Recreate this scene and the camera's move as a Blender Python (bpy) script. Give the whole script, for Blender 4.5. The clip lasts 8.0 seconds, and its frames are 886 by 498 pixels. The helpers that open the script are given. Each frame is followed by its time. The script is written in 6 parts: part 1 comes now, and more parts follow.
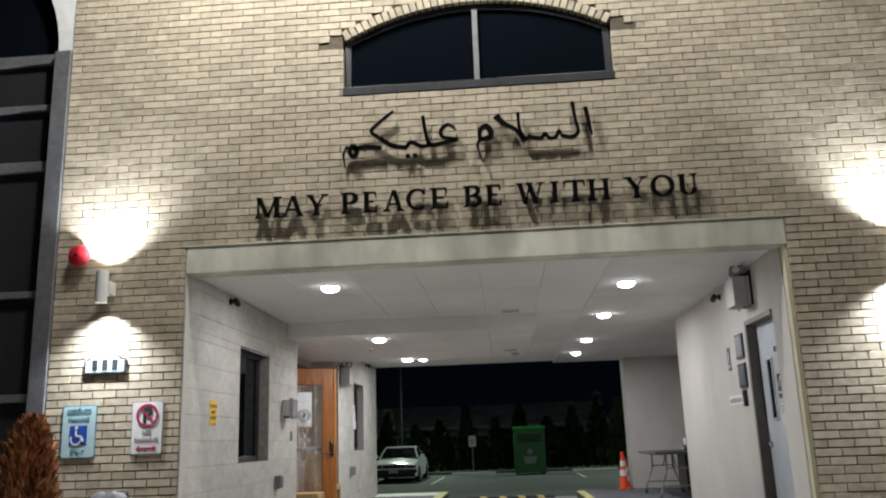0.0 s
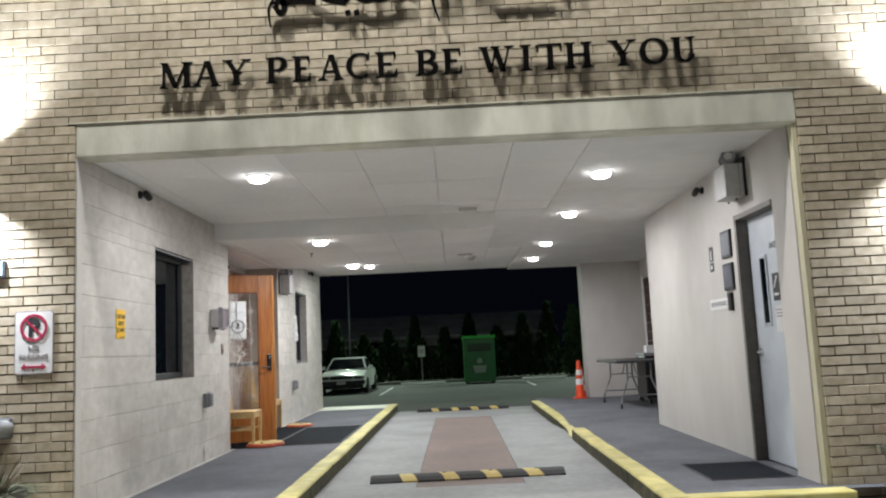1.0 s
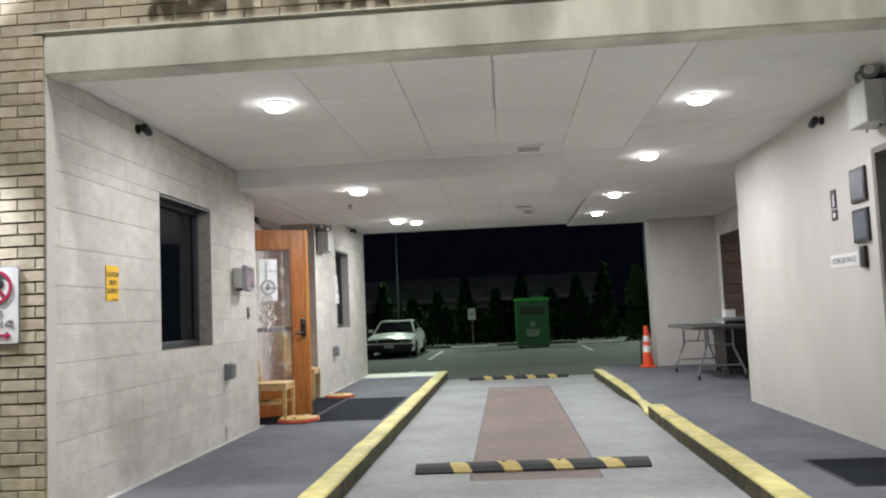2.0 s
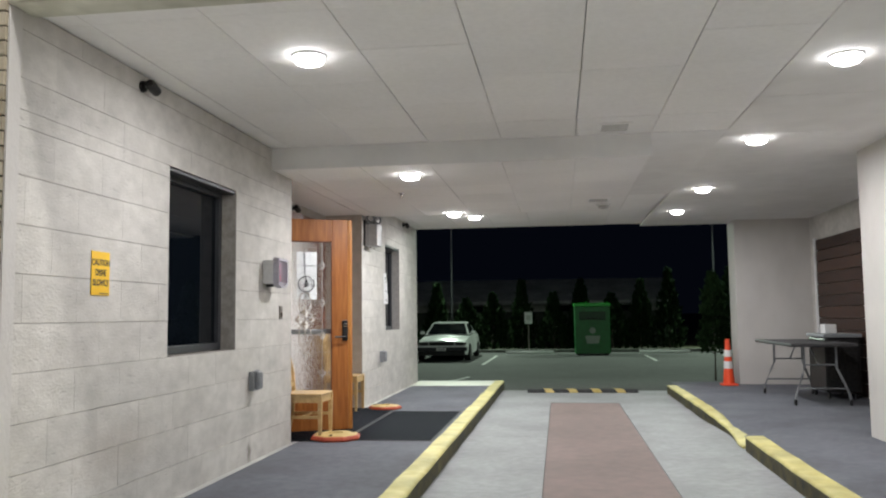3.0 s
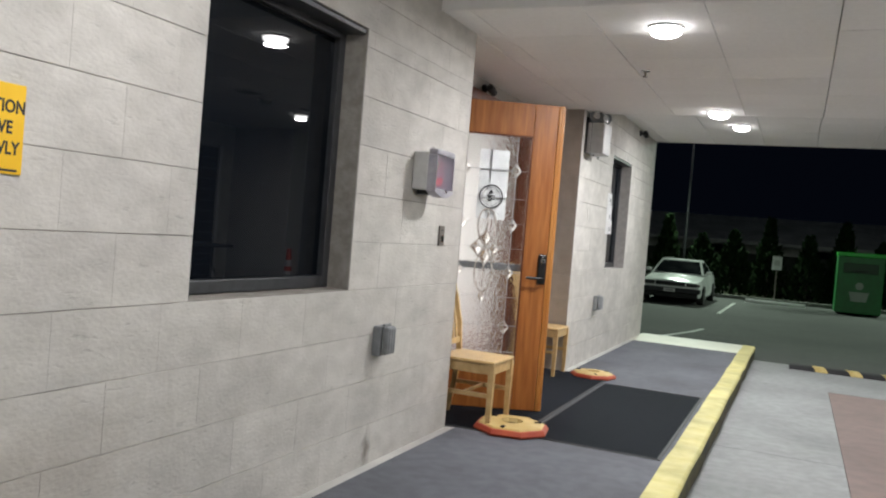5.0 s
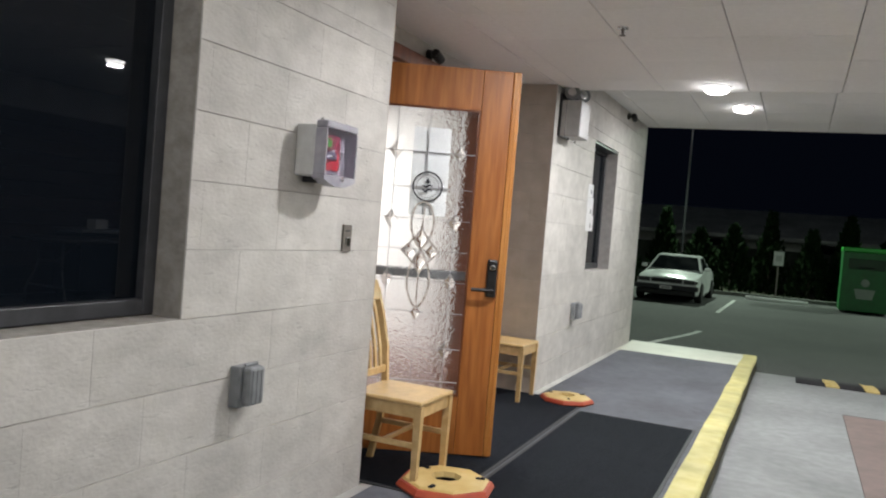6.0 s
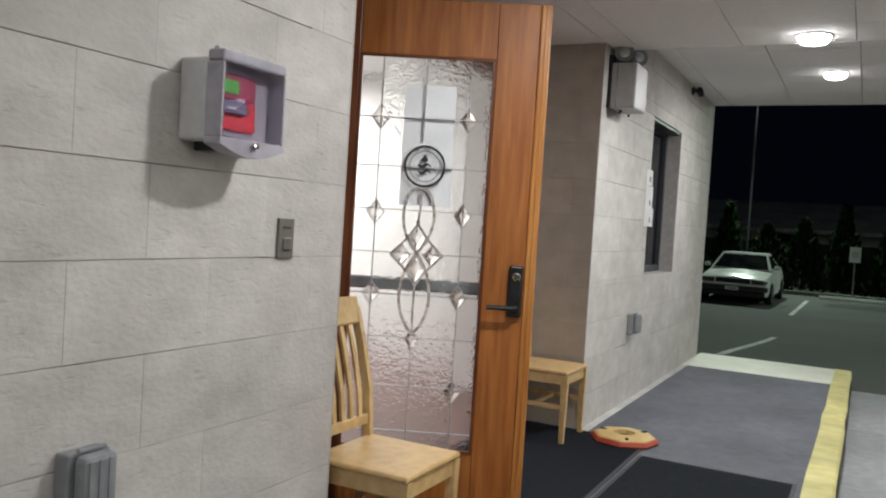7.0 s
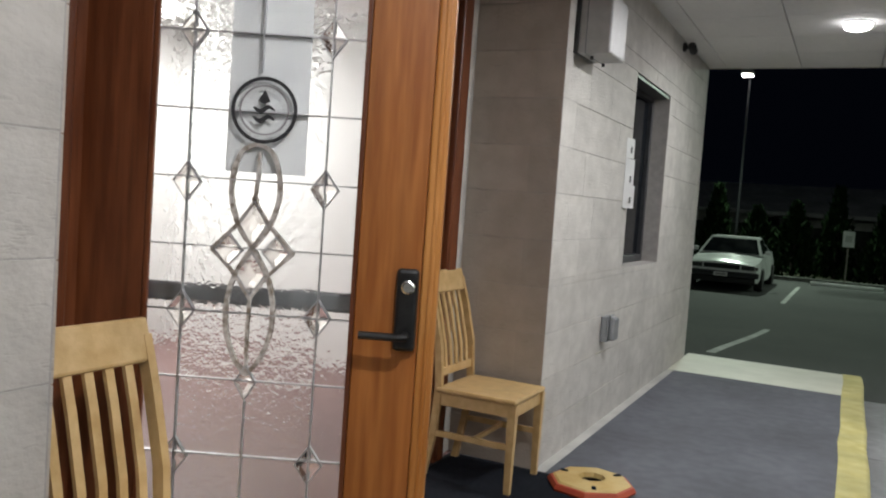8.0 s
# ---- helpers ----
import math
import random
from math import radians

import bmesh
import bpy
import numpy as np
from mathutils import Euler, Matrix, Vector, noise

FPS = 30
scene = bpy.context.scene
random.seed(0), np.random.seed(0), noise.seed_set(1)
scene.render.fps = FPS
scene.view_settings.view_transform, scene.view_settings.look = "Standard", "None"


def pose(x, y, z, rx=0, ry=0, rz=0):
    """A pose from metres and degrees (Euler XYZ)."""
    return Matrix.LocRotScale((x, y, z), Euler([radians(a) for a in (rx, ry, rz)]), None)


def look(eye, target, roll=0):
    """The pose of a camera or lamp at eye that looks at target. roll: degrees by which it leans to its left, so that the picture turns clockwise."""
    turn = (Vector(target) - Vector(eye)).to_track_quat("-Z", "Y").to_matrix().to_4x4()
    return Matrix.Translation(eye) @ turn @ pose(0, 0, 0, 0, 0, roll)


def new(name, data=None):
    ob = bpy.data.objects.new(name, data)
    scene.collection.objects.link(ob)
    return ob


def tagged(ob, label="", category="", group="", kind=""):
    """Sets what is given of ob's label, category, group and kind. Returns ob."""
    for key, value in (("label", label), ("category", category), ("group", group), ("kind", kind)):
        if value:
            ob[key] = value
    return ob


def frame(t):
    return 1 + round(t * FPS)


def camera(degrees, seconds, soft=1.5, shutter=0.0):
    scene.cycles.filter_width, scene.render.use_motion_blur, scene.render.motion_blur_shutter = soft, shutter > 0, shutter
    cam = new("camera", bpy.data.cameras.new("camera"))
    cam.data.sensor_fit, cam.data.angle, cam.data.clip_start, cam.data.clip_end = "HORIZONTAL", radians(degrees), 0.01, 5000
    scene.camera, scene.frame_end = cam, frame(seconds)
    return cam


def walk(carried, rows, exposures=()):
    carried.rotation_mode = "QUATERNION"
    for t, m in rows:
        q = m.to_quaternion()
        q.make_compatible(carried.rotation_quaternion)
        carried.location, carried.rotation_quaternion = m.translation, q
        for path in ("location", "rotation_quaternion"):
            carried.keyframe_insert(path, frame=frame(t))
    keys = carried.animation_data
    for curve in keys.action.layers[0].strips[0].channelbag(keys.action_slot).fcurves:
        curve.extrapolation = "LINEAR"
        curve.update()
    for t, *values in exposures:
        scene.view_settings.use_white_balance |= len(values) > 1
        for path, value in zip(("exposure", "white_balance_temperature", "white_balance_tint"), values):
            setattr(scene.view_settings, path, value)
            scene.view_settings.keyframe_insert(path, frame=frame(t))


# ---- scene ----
cam = camera(57.0, 8.0, soft=2.1)
PATH = [
    (0, (0.446, -0.864, 1.161), (0.309, 1.078, 1.62), -2.0),
    (0.3, (0.398, -0.53, 1.159), (0.33, 1.442, 1.485), -2.5),
    (0.5, (0.367, -0.308, 1.157), (0.336, 1.662, 1.498), -2.6),
    (1, (0.348, 0.293, 1.181), (0.328, 2.278, 1.424), -2.7),
    (1.2, (0.326, 0.552, 1.194), (0.27, 2.54, 1.41), -2.6),
    (1.5, (0.294, 0.942, 1.213), (0.258, 2.936, 1.365), -2.8),
    (1.8, (0.27, 1.34, 1.21), (0.213, 3.333, 1.367), -2.2),
    (2, (0.255, 1.605, 1.208), (0.11, 3.594, 1.365), -2.5),
    (2.2, (0.195, 1.855, 1.268), (-0.024, 3.835, 1.449), -2.5),
    (3.3, (0.037, 3.204, 1.236), (-0.277, 5.175, 1.371), 0.5),
    (3.5, (-0.019, 3.51, 1.206), (-0.294, 5.491, 1.218), 3.5),
    (3.9, (-0.089, 3.999, 1.259), (-0.434, 5.969, 1.268), 3.7),
    (4, (-0.106, 4.121, 1.273), (-0.473, 6.087, 1.254), 4.0),
    (4.5, (-0.271, 4.757, 1.334), (-0.972, 6.629, 1.281), 4.7),
    (4.7, (-0.354, 5.025, 1.325), (-1.129, 6.868, 1.274), 4.4),
    (5.8, (-0.526, 6.402, 1.391), (-1.34, 8.228, 1.345), 4.9),
    (6, (-0.539, 6.642, 1.399), (-1.336, 8.475, 1.334), 4.7),
    (6.1, (-0.573, 6.779, 1.404), (-1.364, 8.614, 1.308), 4.2),
    (6.5, (-0.666, 7.261, 1.405), (-1.528, 9.063, 1.303), 4.5),
    (7, (-0.842, 7.833, 1.378), (-1.76, 9.609, 1.308), 3.6),
    (7.5, (-0.949, 8.456, 1.382), (-1.852, 10.239, 1.316), 4.0),
    (7.7, (-0.989, 8.704, 1.4), (-1.906, 10.478, 1.287), 4.0),
    (8, (-1.082, 9.034, 1.391), (-1.969, 10.823, 1.275), 4.0),
]
walk(cam, [(t, look(eye, target, roll)) for t, eye, target, roll in PATH],
     exposures=[(0, -0.55), (0.5, -0.03), (1, -0.09), (1.5, -0.12), (2, 0.06), (3.5, 0.03), (4.5, 0.0), (5.8, -0.04), (6.5, -0.06), (7, -0.42), (7.5, -0.46), (8, -0.64)])

# ---- world and large lights ----
world = bpy.data.worlds.new("night_sky")
world.use_nodes = True
world.node_tree.nodes["Background"].inputs[0].default_value = (0.10, 0.145, 0.30, 1)
world.node_tree.nodes["Background"].inputs[1].default_value = 0.012
scene.world = world

DOWNLIGHTS = [(-1.27, 7.12, 2.715), (1.75, 7.64, 2.715), (-1.215, 9.97, 2.53), (1.77, 9.88, 2.715),
              (-1.18, 12.80, 2.53), (1.795, 12.65, 2.715), (-1.157, 15.10, 2.755), (1.795, 14.78, 2.715)]
SCONCES = [(-3.03, 2.575), (3.72, 2.57)]


def lamp(name, kind, power, m, colour, size=0.1, spot=None, blend=0.5):
    data = bpy.data.lights.new(name, kind)
    data.energy, data.color = power, colour
    if kind == "AREA":
        data.shape, data.size = "DISK", size
    else:
        data.shadow_soft_size = size
    if spot:
        data.spot_size, data.spot_blend = radians(spot), blend
    ob = new(name, data)
    ob.matrix_world = m
    return ob


for px, py, pz in DOWNLIGHTS:
    lamp("downlight_lamp", "AREA", 45 if px < 0 and py > 12 else 31 if py < 8 else 34, pose(px, py, pz - 0.058), (0.985, 0.98, 1.0), 0.15)
for px, pz in SCONCES:
    lamp("sconce_up_lamp", "SPOT", 330, look((px, 5.90, pz + 0.15), (px, 5.97, pz + 2)), (0.87, 0.92, 1.0), 0.03, 122, 0.9)
    lamp("sconce_down_lamp", "SPOT", 290, look((px, 5.90, pz - 0.15), (px, 5.97, pz - 2)), (0.87, 0.92, 1.0), 0.03, 122, 0.9)
lamp("facade_flood", "SPOT", 1330, look((-1.5, 4.35, 7.5), (-0.6, 6.06, 2.9)), (0.985, 0.97, 0.935), 0.22, 160, 0.6)
lamp("facade_flood", "SPOT", 720, look((1.3, 4.35, 7.5), (1.5, 6.06, 2.9)), (0.985, 0.97, 0.935), 0.34, 160, 0.6)
# Unseen spot above the far mouth, added to fill in the lot's light.
lamp("lot_fill", "SPOT", 560, look((1.5, 17.4, 5.6), (-1.0, 27.0, 0.0)), (0.86, 1.0, 0.86), 0.15, 150, 0.5)
for px, py, ph in ((-4.45, 36.8, 6.1), (6.4, 36.8, 6.5)):
    lamp("lot_pole_lamp", "SPOT", 2900, look((px, py, ph - 0.25), (px, py - 5.5, 0)), (0.80, 1.0, 0.82), 0.12, 125, 0.4)
lamp("vestibule_lamp", "AREA", 108, pose(-5.35, 12.95, 2.545), (1.0, 0.98, 0.95), 0.6)


# ---- materials ----
def surf(name, a, b, scale=8.0, rough=0.7, bump=0.2, fine=60.0, metal=0.0, big=0.8, dirt=0.25, vary=0.0, stretch=(1, 1, 1), spec=0.5, bumpd=0.01, pits=0.0):
    """Two colours mixed by noise, a large-scale dirt variation, fine relief; vary: brightness from piece to piece."""
    m = bpy.data.materials.new(name)
    m.use_nodes = True
    t = m.node_tree
    n, k = t.nodes, t.links
    bsdf = n["Principled BSDF"]
    co = n.new("ShaderNodeTexCoord")
    mp = n.new("ShaderNodeMapping")
    mp.inputs["Scale"].default_value = stretch
    geo = n.new("ShaderNodeNewGeometry")
    k.new(geo.outputs["Position"], mp.inputs["Vector"])
    n1 = n.new("ShaderNodeTexNoise")
    n1.inputs["Scale"].default_value, n1.inputs["Detail"].default_value = scale, 6
    n2 = n.new("ShaderNodeTexNoise")
    n2.inputs["Scale"].default_value, n2.inputs["Detail"].default_value = big, 4
    n3 = n.new("ShaderNodeTexNoise")
    n3.inputs["Scale"].default_value, n3.inputs["Detail"].default_value = fine, 5
    for q in (n1, n2, n3):
        k.new(mp.outputs["Vector"], q.inputs["Vector"])
    r1 = n.new("ShaderNodeMapRange")
    r1.inputs[1].default_value, r1.inputs[2].default_value = 0.35, 0.65
    k.new(n1.outputs["Fac"], r1.inputs[0])
    mix = n.new("ShaderNodeMix")
    mix.data_type = "RGBA"
    mix.inputs[6].default_value, mix.inputs[7].default_value = (*a, 1), (*b, 1)
    k.new(r1.outputs[0], mix.inputs[0])
    r2 = n.new("ShaderNodeMapRange")
    r2.inputs[1].default_value, r2.inputs[2].default_value = 0.35, 0.7
    r2.inputs[3].default_value, r2.inputs[4].default_value = 1.0, 1.0 - dirt
    k.new(n2.outputs["Fac"], r2.inputs[0])
    last = r2.outputs[0]
    if vary:
        oi = n.new("ShaderNodeObjectInfo")
        isl = n.new("ShaderNodeNewGeometry")
        add = n.new("ShaderNodeMath")
        add.operation = "ADD"
        k.new(oi.outputs["Random"], add.inputs[0])
        k.new(isl.outputs["Random Per Island"], add.inputs[1])
        fr = n.new("ShaderNodeMath")
        fr.operation = "FRACT"
        k.new(add.outputs[0], fr.inputs[0])
        rv = n.new("ShaderNodeMapRange")
        rv.inputs[3].default_value, rv.inputs[4].default_value = 1 - vary, 1 + vary * 0.5
        k.new(fr.outputs[0], rv.inputs[0])
        mu = n.new("ShaderNodeMath")
        mu.operation = "MULTIPLY"
        k.new(last, mu.inputs[0])
        k.new(rv.outputs[0], mu.inputs[1])
        last = mu.outputs[0]
    sc = n.new("ShaderNodeVectorMath")
    sc.operation = "SCALE"
    k.new(mix.outputs[2], sc.inputs[0])
    k.new(last, sc.inputs["Scale"])
    k.new(sc.outputs[0], bsdf.inputs["Base Color"])
    rr = n.new("ShaderNodeMapRange")
    rr.inputs[3].default_value, rr.inputs[4].default_value = max(0.02, rough - 0.12), min(1, rough + 0.12)
    k.new(n1.outputs["Fac"], rr.inputs[0])
    k.new(rr.outputs[0], bsdf.inputs["Roughness"])
    bsdf.inputs["Metallic"].default_value = metal
    bsdf.inputs["Specular IOR Level"].default_value = spec
    if bump:
        bp = n.new("ShaderNodeBump")
        bp.inputs["Strength"].default_value, bp.inputs["Distance"].default_value = bump, bumpd
        height = n3.outputs["Fac"]
        if pits:
            n4 = n.new("ShaderNodeTexNoise")
            n4.inputs["Scale"].default_value, n4.inputs["Detail"].default_value = 26, 4
            mp4 = n.new("ShaderNodeMapping")
            mp4.inputs["Scale"].default_value = (0.5, 0.5, 1.9)
            k.new(geo.outputs["Position"], mp4.inputs["Vector"])
            k.new(mp4.outputs["Vector"], n4.inputs["Vector"])
            r4 = n.new("ShaderNodeMapRange")
            r4.inputs[1].default_value, r4.inputs[2].default_value, r4.inputs[3].default_value, r4.inputs[4].default_value = 0.63, 0.74, 0.0, -pits
            k.new(n4.outputs["Fac"], r4.inputs[0])
            ad = n.new("ShaderNodeMath")
            ad.operation = "ADD"
            k.new(height, ad.inputs[0])
            k.new(r4.outputs[0], ad.inputs[1])
            height = ad.outputs[0]
            # pits darkened: their shade and held grime put into the colour
            r5 = n.new("ShaderNodeMapRange")
            r5.inputs[1].default_value, r5.inputs[2].default_value, r5.inputs[3].default_value, r5.inputs[4].default_value = 0.64, 0.78, 1.0, 0.84
            k.new(n4.outputs["Fac"], r5.inputs[0])
            sc5 = n.new("ShaderNodeVectorMath")
            sc5.operation = "SCALE"
            k.new(sc.outputs[0], sc5.inputs[0])
            k.new(r5.outputs[0], sc5.inputs["Scale"])
            k.new(sc5.outputs[0], bsdf.inputs["Base Color"])
        k.new(height, bp.inputs["Height"])
        k.new(bp.outputs[0], bsdf.inputs["Normal"])
    return m


def glow(name, colour, strength):
    m = bpy.data.materials.new(name)
    m.use_nodes = True
    b = m.node_tree.nodes["Principled BSDF"]
    b.inputs["Base Color"].default_value = (*colour, 1)
    b.inputs["Emission Color"].default_value, b.inputs["Emission Strength"].default_value = (*colour, 1), strength
    return m


def glass(name, tint, rough=0.0, bump=0.0, scale=30.0):
    m = bpy.data.materials.new(name)
    m.use_nodes = True
    t = m.node_tree
    b = t.nodes["Principled BSDF"]
    b.inputs["Base Color"].default_value = (*tint, 1)
    b.inputs["Roughness"].default_value, b.inputs["Transmission Weight"].default_value, b.inputs["IOR"].default_value = rough, 1.0, 1.45
    if bump:
        nz = t.nodes.new("ShaderNodeTexNoise")
        nz.inputs["Scale"].default_value, nz.inputs["Detail"].default_value = scale, 2
        geo = t.nodes.new("ShaderNodeNewGeometry")
        t.links.new(geo.outputs["Position"], nz.inputs["Vector"])
        bp = t.nodes.new("ShaderNodeBump")
        bp.inputs["Strength"].default_value, bp.inputs["Distance"].default_value = bump, 0.01
        t.links.new(nz.outputs["Fac"], bp.inputs["Height"])
        t.links.new(bp.outputs[0], b.inputs["Normal"])
    return m


BRICK = surf("buff_brick", (0.465, 0.392, 0.278), (0.59, 0.518, 0.40), 14, 0.72, 0.35, 90, vary=0.18, dirt=0.15)
MORTAR = surf("dark_mortar", (0.10, 0.085, 0.06), (0.16, 0.13, 0.09), 30, 0.95, 0.4, 120)
LINTEL = surf("weathered_lintel_paint", (0.62, 0.62, 0.51), (0.78, 0.78, 0.67), 5.5, 0.6, 0.2, 50, dirt=0.42, big=2.2, stretch=(1, 1, 0.4))
BLOCK = surf("painted_block", (0.518, 0.496, 0.458), (0.592, 0.568, 0.528), 9, 0.75, 0.30, 48, vary=0.07, dirt=0.18, big=3.4, stretch=(1, 1, 1.6), bumpd=0.010, pits=0.6)
# Tan tint puts the oak door's warm bounce into the block colour.
TANBOUNCE = surf("tan_bounce_block", (0.47, 0.415, 0.355), (0.54, 0.485, 0.425), 9, 0.8, 0.4, 55, vary=0.06, dirt=0.2, bumpd=0.010, pits=0.5)
PLASTER = surf("painted_plaster", (0.535, 0.513, 0.485), (0.585, 0.563, 0.535), 3, 0.75, 0.25, 60, dirt=0.16, stretch=(1, 1, 0.6))
CREAM = surf("cream_jamb_paint", (0.55, 0.52, 0.36), (0.62, 0.59, 0.42), 5, 0.7, 0.2, dirt=0.2)
PAINTEDJOINT = surf("painted_joint", (0.40, 0.38, 0.36), (0.48, 0.46, 0.435), 20, 0.9, 0.3)
JOINT = surf("block_joint", (0.25, 0.23, 0.205), (0.35, 0.325, 0.295), 20, 0.9, 0.3)
CEIL = surf("ceiling_panel", (0.86, 0.855, 0.85), (0.90, 0.895, 0.89), 30, 0.85, 0.25, 200, vary=0.03, dirt=0.08)
GYPSUM = surf("painted_soffit", (0.78, 0.775, 0.765), (0.83, 0.825, 0.815), 4, 0.8, 0.15, 120, dirt=0.1)
CONCRETE = surf("drive_concrete", (0.225, 0.228, 0.232), (0.295, 0.298, 0.302), 13, 0.72, 0.3, 160, dirt=0.28, big=1.3)
APRON = surf("apron_concrete", (0.42, 0.41, 0.39), (0.52, 0.51, 0.48), 4, 0.8, 0.25, 120, dirt=0.25)
BROWNBAND = surf("brown_pavement", (0.182, 0.135, 0.123), (0.225, 0.166, 0.151), 9, 0.85, 0.3, 160, dirt=0.22)
ASPHALT = surf("asphalt", (0.04, 0.042, 0.04), (0.065, 0.068, 0.064), 30, 0.9, 0.5, 220, dirt=0.35, big=0.35)
CARPET = surf("grey_outdoor_carpet", (0.105, 0.110, 0.128), (0.135, 0.140, 0.160), 14, 0.97, 0.3, 300, dirt=0.32, big=1.5)
MAT = surf("black_mat", (0.008, 0.010, 0.015), (0.018, 0.021, 0.028), 60, 0.98, 0.6, 300, spec=0.1)
YELLOW = surf("kerb_yellow", (0.52, 0.45, 0.14), (0.63, 0.57, 0.24), 9, 0.65, 0.3, 80, dirt=0.35, big=3)
# Face colour, much darker than the yellow top.
KERBFACE = surf("dark_kerb_face", (0.025, 0.023, 0.016), (0.10, 0.085, 0.03), 7, 0.85, 0.4, 60, dirt=0.3, big=3)
OAK = surf("orange_oak", (0.31, 0.098, 0.018), (0.45, 0.165, 0.037), 4, 0.42, 0.10, 60, dirt=0.22, big=1.5, stretch=(11, 11, 0.8))
ASTRAGAL = surf("pale_oak_edge", (0.42, 0.155, 0.03), (0.60, 0.27, 0.075), 6, 0.36, 0.1, 40, dirt=0.12, stretch=(9, 9, 0.5))
# Frame wood; also the shaded tone of the oak leaf's hinge stile.
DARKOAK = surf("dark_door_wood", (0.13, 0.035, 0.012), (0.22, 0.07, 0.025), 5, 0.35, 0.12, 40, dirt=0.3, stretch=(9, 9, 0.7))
PINE = surf("pale_chair_wood", (0.55, 0.36, 0.15), (0.68, 0.48, 0.23), 4, 0.35, 0.08, 40, dirt=0.12, stretch=(5, 5, 5))
BLACK = surf("black_metal", (0.012, 0.012, 0.013), (0.03, 0.03, 0.03), 30, 0.35, 0.05, metal=0.3)
DARKFRAME = surf("dark_aluminium", (0.05, 0.052, 0.057), (0.07, 0.072, 0.078), 20, 0.4, 0.05, metal=0.3)
STOREFRAME = surf("grey_aluminium", (0.17, 0.173, 0.18), (0.22, 0.223, 0.23), 20, 0.45, 0.05, metal=0.3)
BRONZE = surf("grey_brown_frame", (0.13, 0.115, 0.10), (0.17, 0.15, 0.13), 20, 0.5, 0.1)
LETTER = surf("polished_dark_metal", (0.03, 0.028, 0.026), (0.06, 0.056, 0.052), 20, 0.14, 0.0, metal=0.8)
CHROME = surf("chrome", (0.7, 0.7, 0.7), (0.8, 0.8, 0.8), 20, 0.15, 0.0, metal=1.0)
WHITE = surf("white_paint", (0.70, 0.70, 0.70), (0.78, 0.78, 0.77), 10, 0.5, 0.08, dirt=0.12)
DOORGREY = surf("pale_blue_door_paint", (0.52, 0.57, 0.63), (0.58, 0.63, 0.68), 6, 0.4, 0.06, dirt=0.12)
PLASTIC = surf("grey_plastic", (0.20, 0.21, 0.22), (0.26, 0.27, 0.28), 20, 0.5, 0.1)
LIGHTGREY = surf("pale_grey_enclosure", (0.48, 0.48, 0.47), (0.55, 0.55, 0.54), 20, 0.45, 0.06)
YSIGN = surf("yellow_sign", (0.85, 0.50, 0.01), (0.90, 0.55, 0.02), 8, 0.45, 0.0, dirt=0.05)
ORANGE = surf("orange_cone", (0.80, 0.07, 0.02), (0.88, 0.10, 0.03), 12, 0.5, 0.05)
GREEN = surf("green_bin_paint", (0.008, 0.16, 0.03), (0.014, 0.22, 0.045), 6, 0.45, 0.1, dirt=0.3)
def sheen(name, colour, rough):
    m = bpy.data.materials.new(name)
    m.use_nodes = True
    b = m.node_tree.nodes["Principled BSDF"]
    b.inputs["Base Color"].default_value, b.inputs["Roughness"].default_value = (*colour, 1), rough
    b.inputs["Specular IOR Level"].default_value = 0.28
    return m


DARKGLASS = sheen("dark_window_glass", (0.004, 0.006, 0.009), 0.015)
# Base lifted to grey in place of the tall panes' missing reflection.
GREYGLASS = sheen("grey_reflection_glass", (0.030, 0.031, 0.034), 0.06)
FOLIAGE = surf("dark_conifer", (0.007, 0.018, 0.006), (0.016, 0.032, 0.011), 10, 0.9, 0.3, vary=0.4, spec=0.08)
RUST = surf("rusty_leaves", (0.30, 0.10, 0.035), (0.45, 0.20, 0.08), 12, 0.7, 0.2, vary=0.4)
LAMPGLOW = glow("lamp_lens", (1.0, 0.985, 0.97), 40)
DISCGLOW = glow("disc_lamp_lens", (1.0, 0.985, 0.98), 28)
ROOFGREY = surf("grey_shingle_roof", (0.46, 0.48, 0.48), (0.60, 0.62, 0.61), 4, 0.9, 0.3, dirt=0.3)
SIDING = surf("house_siding", (0.50, 0.51, 0.48), (0.58, 0.59, 0.55), 3, 0.8, 0.2)


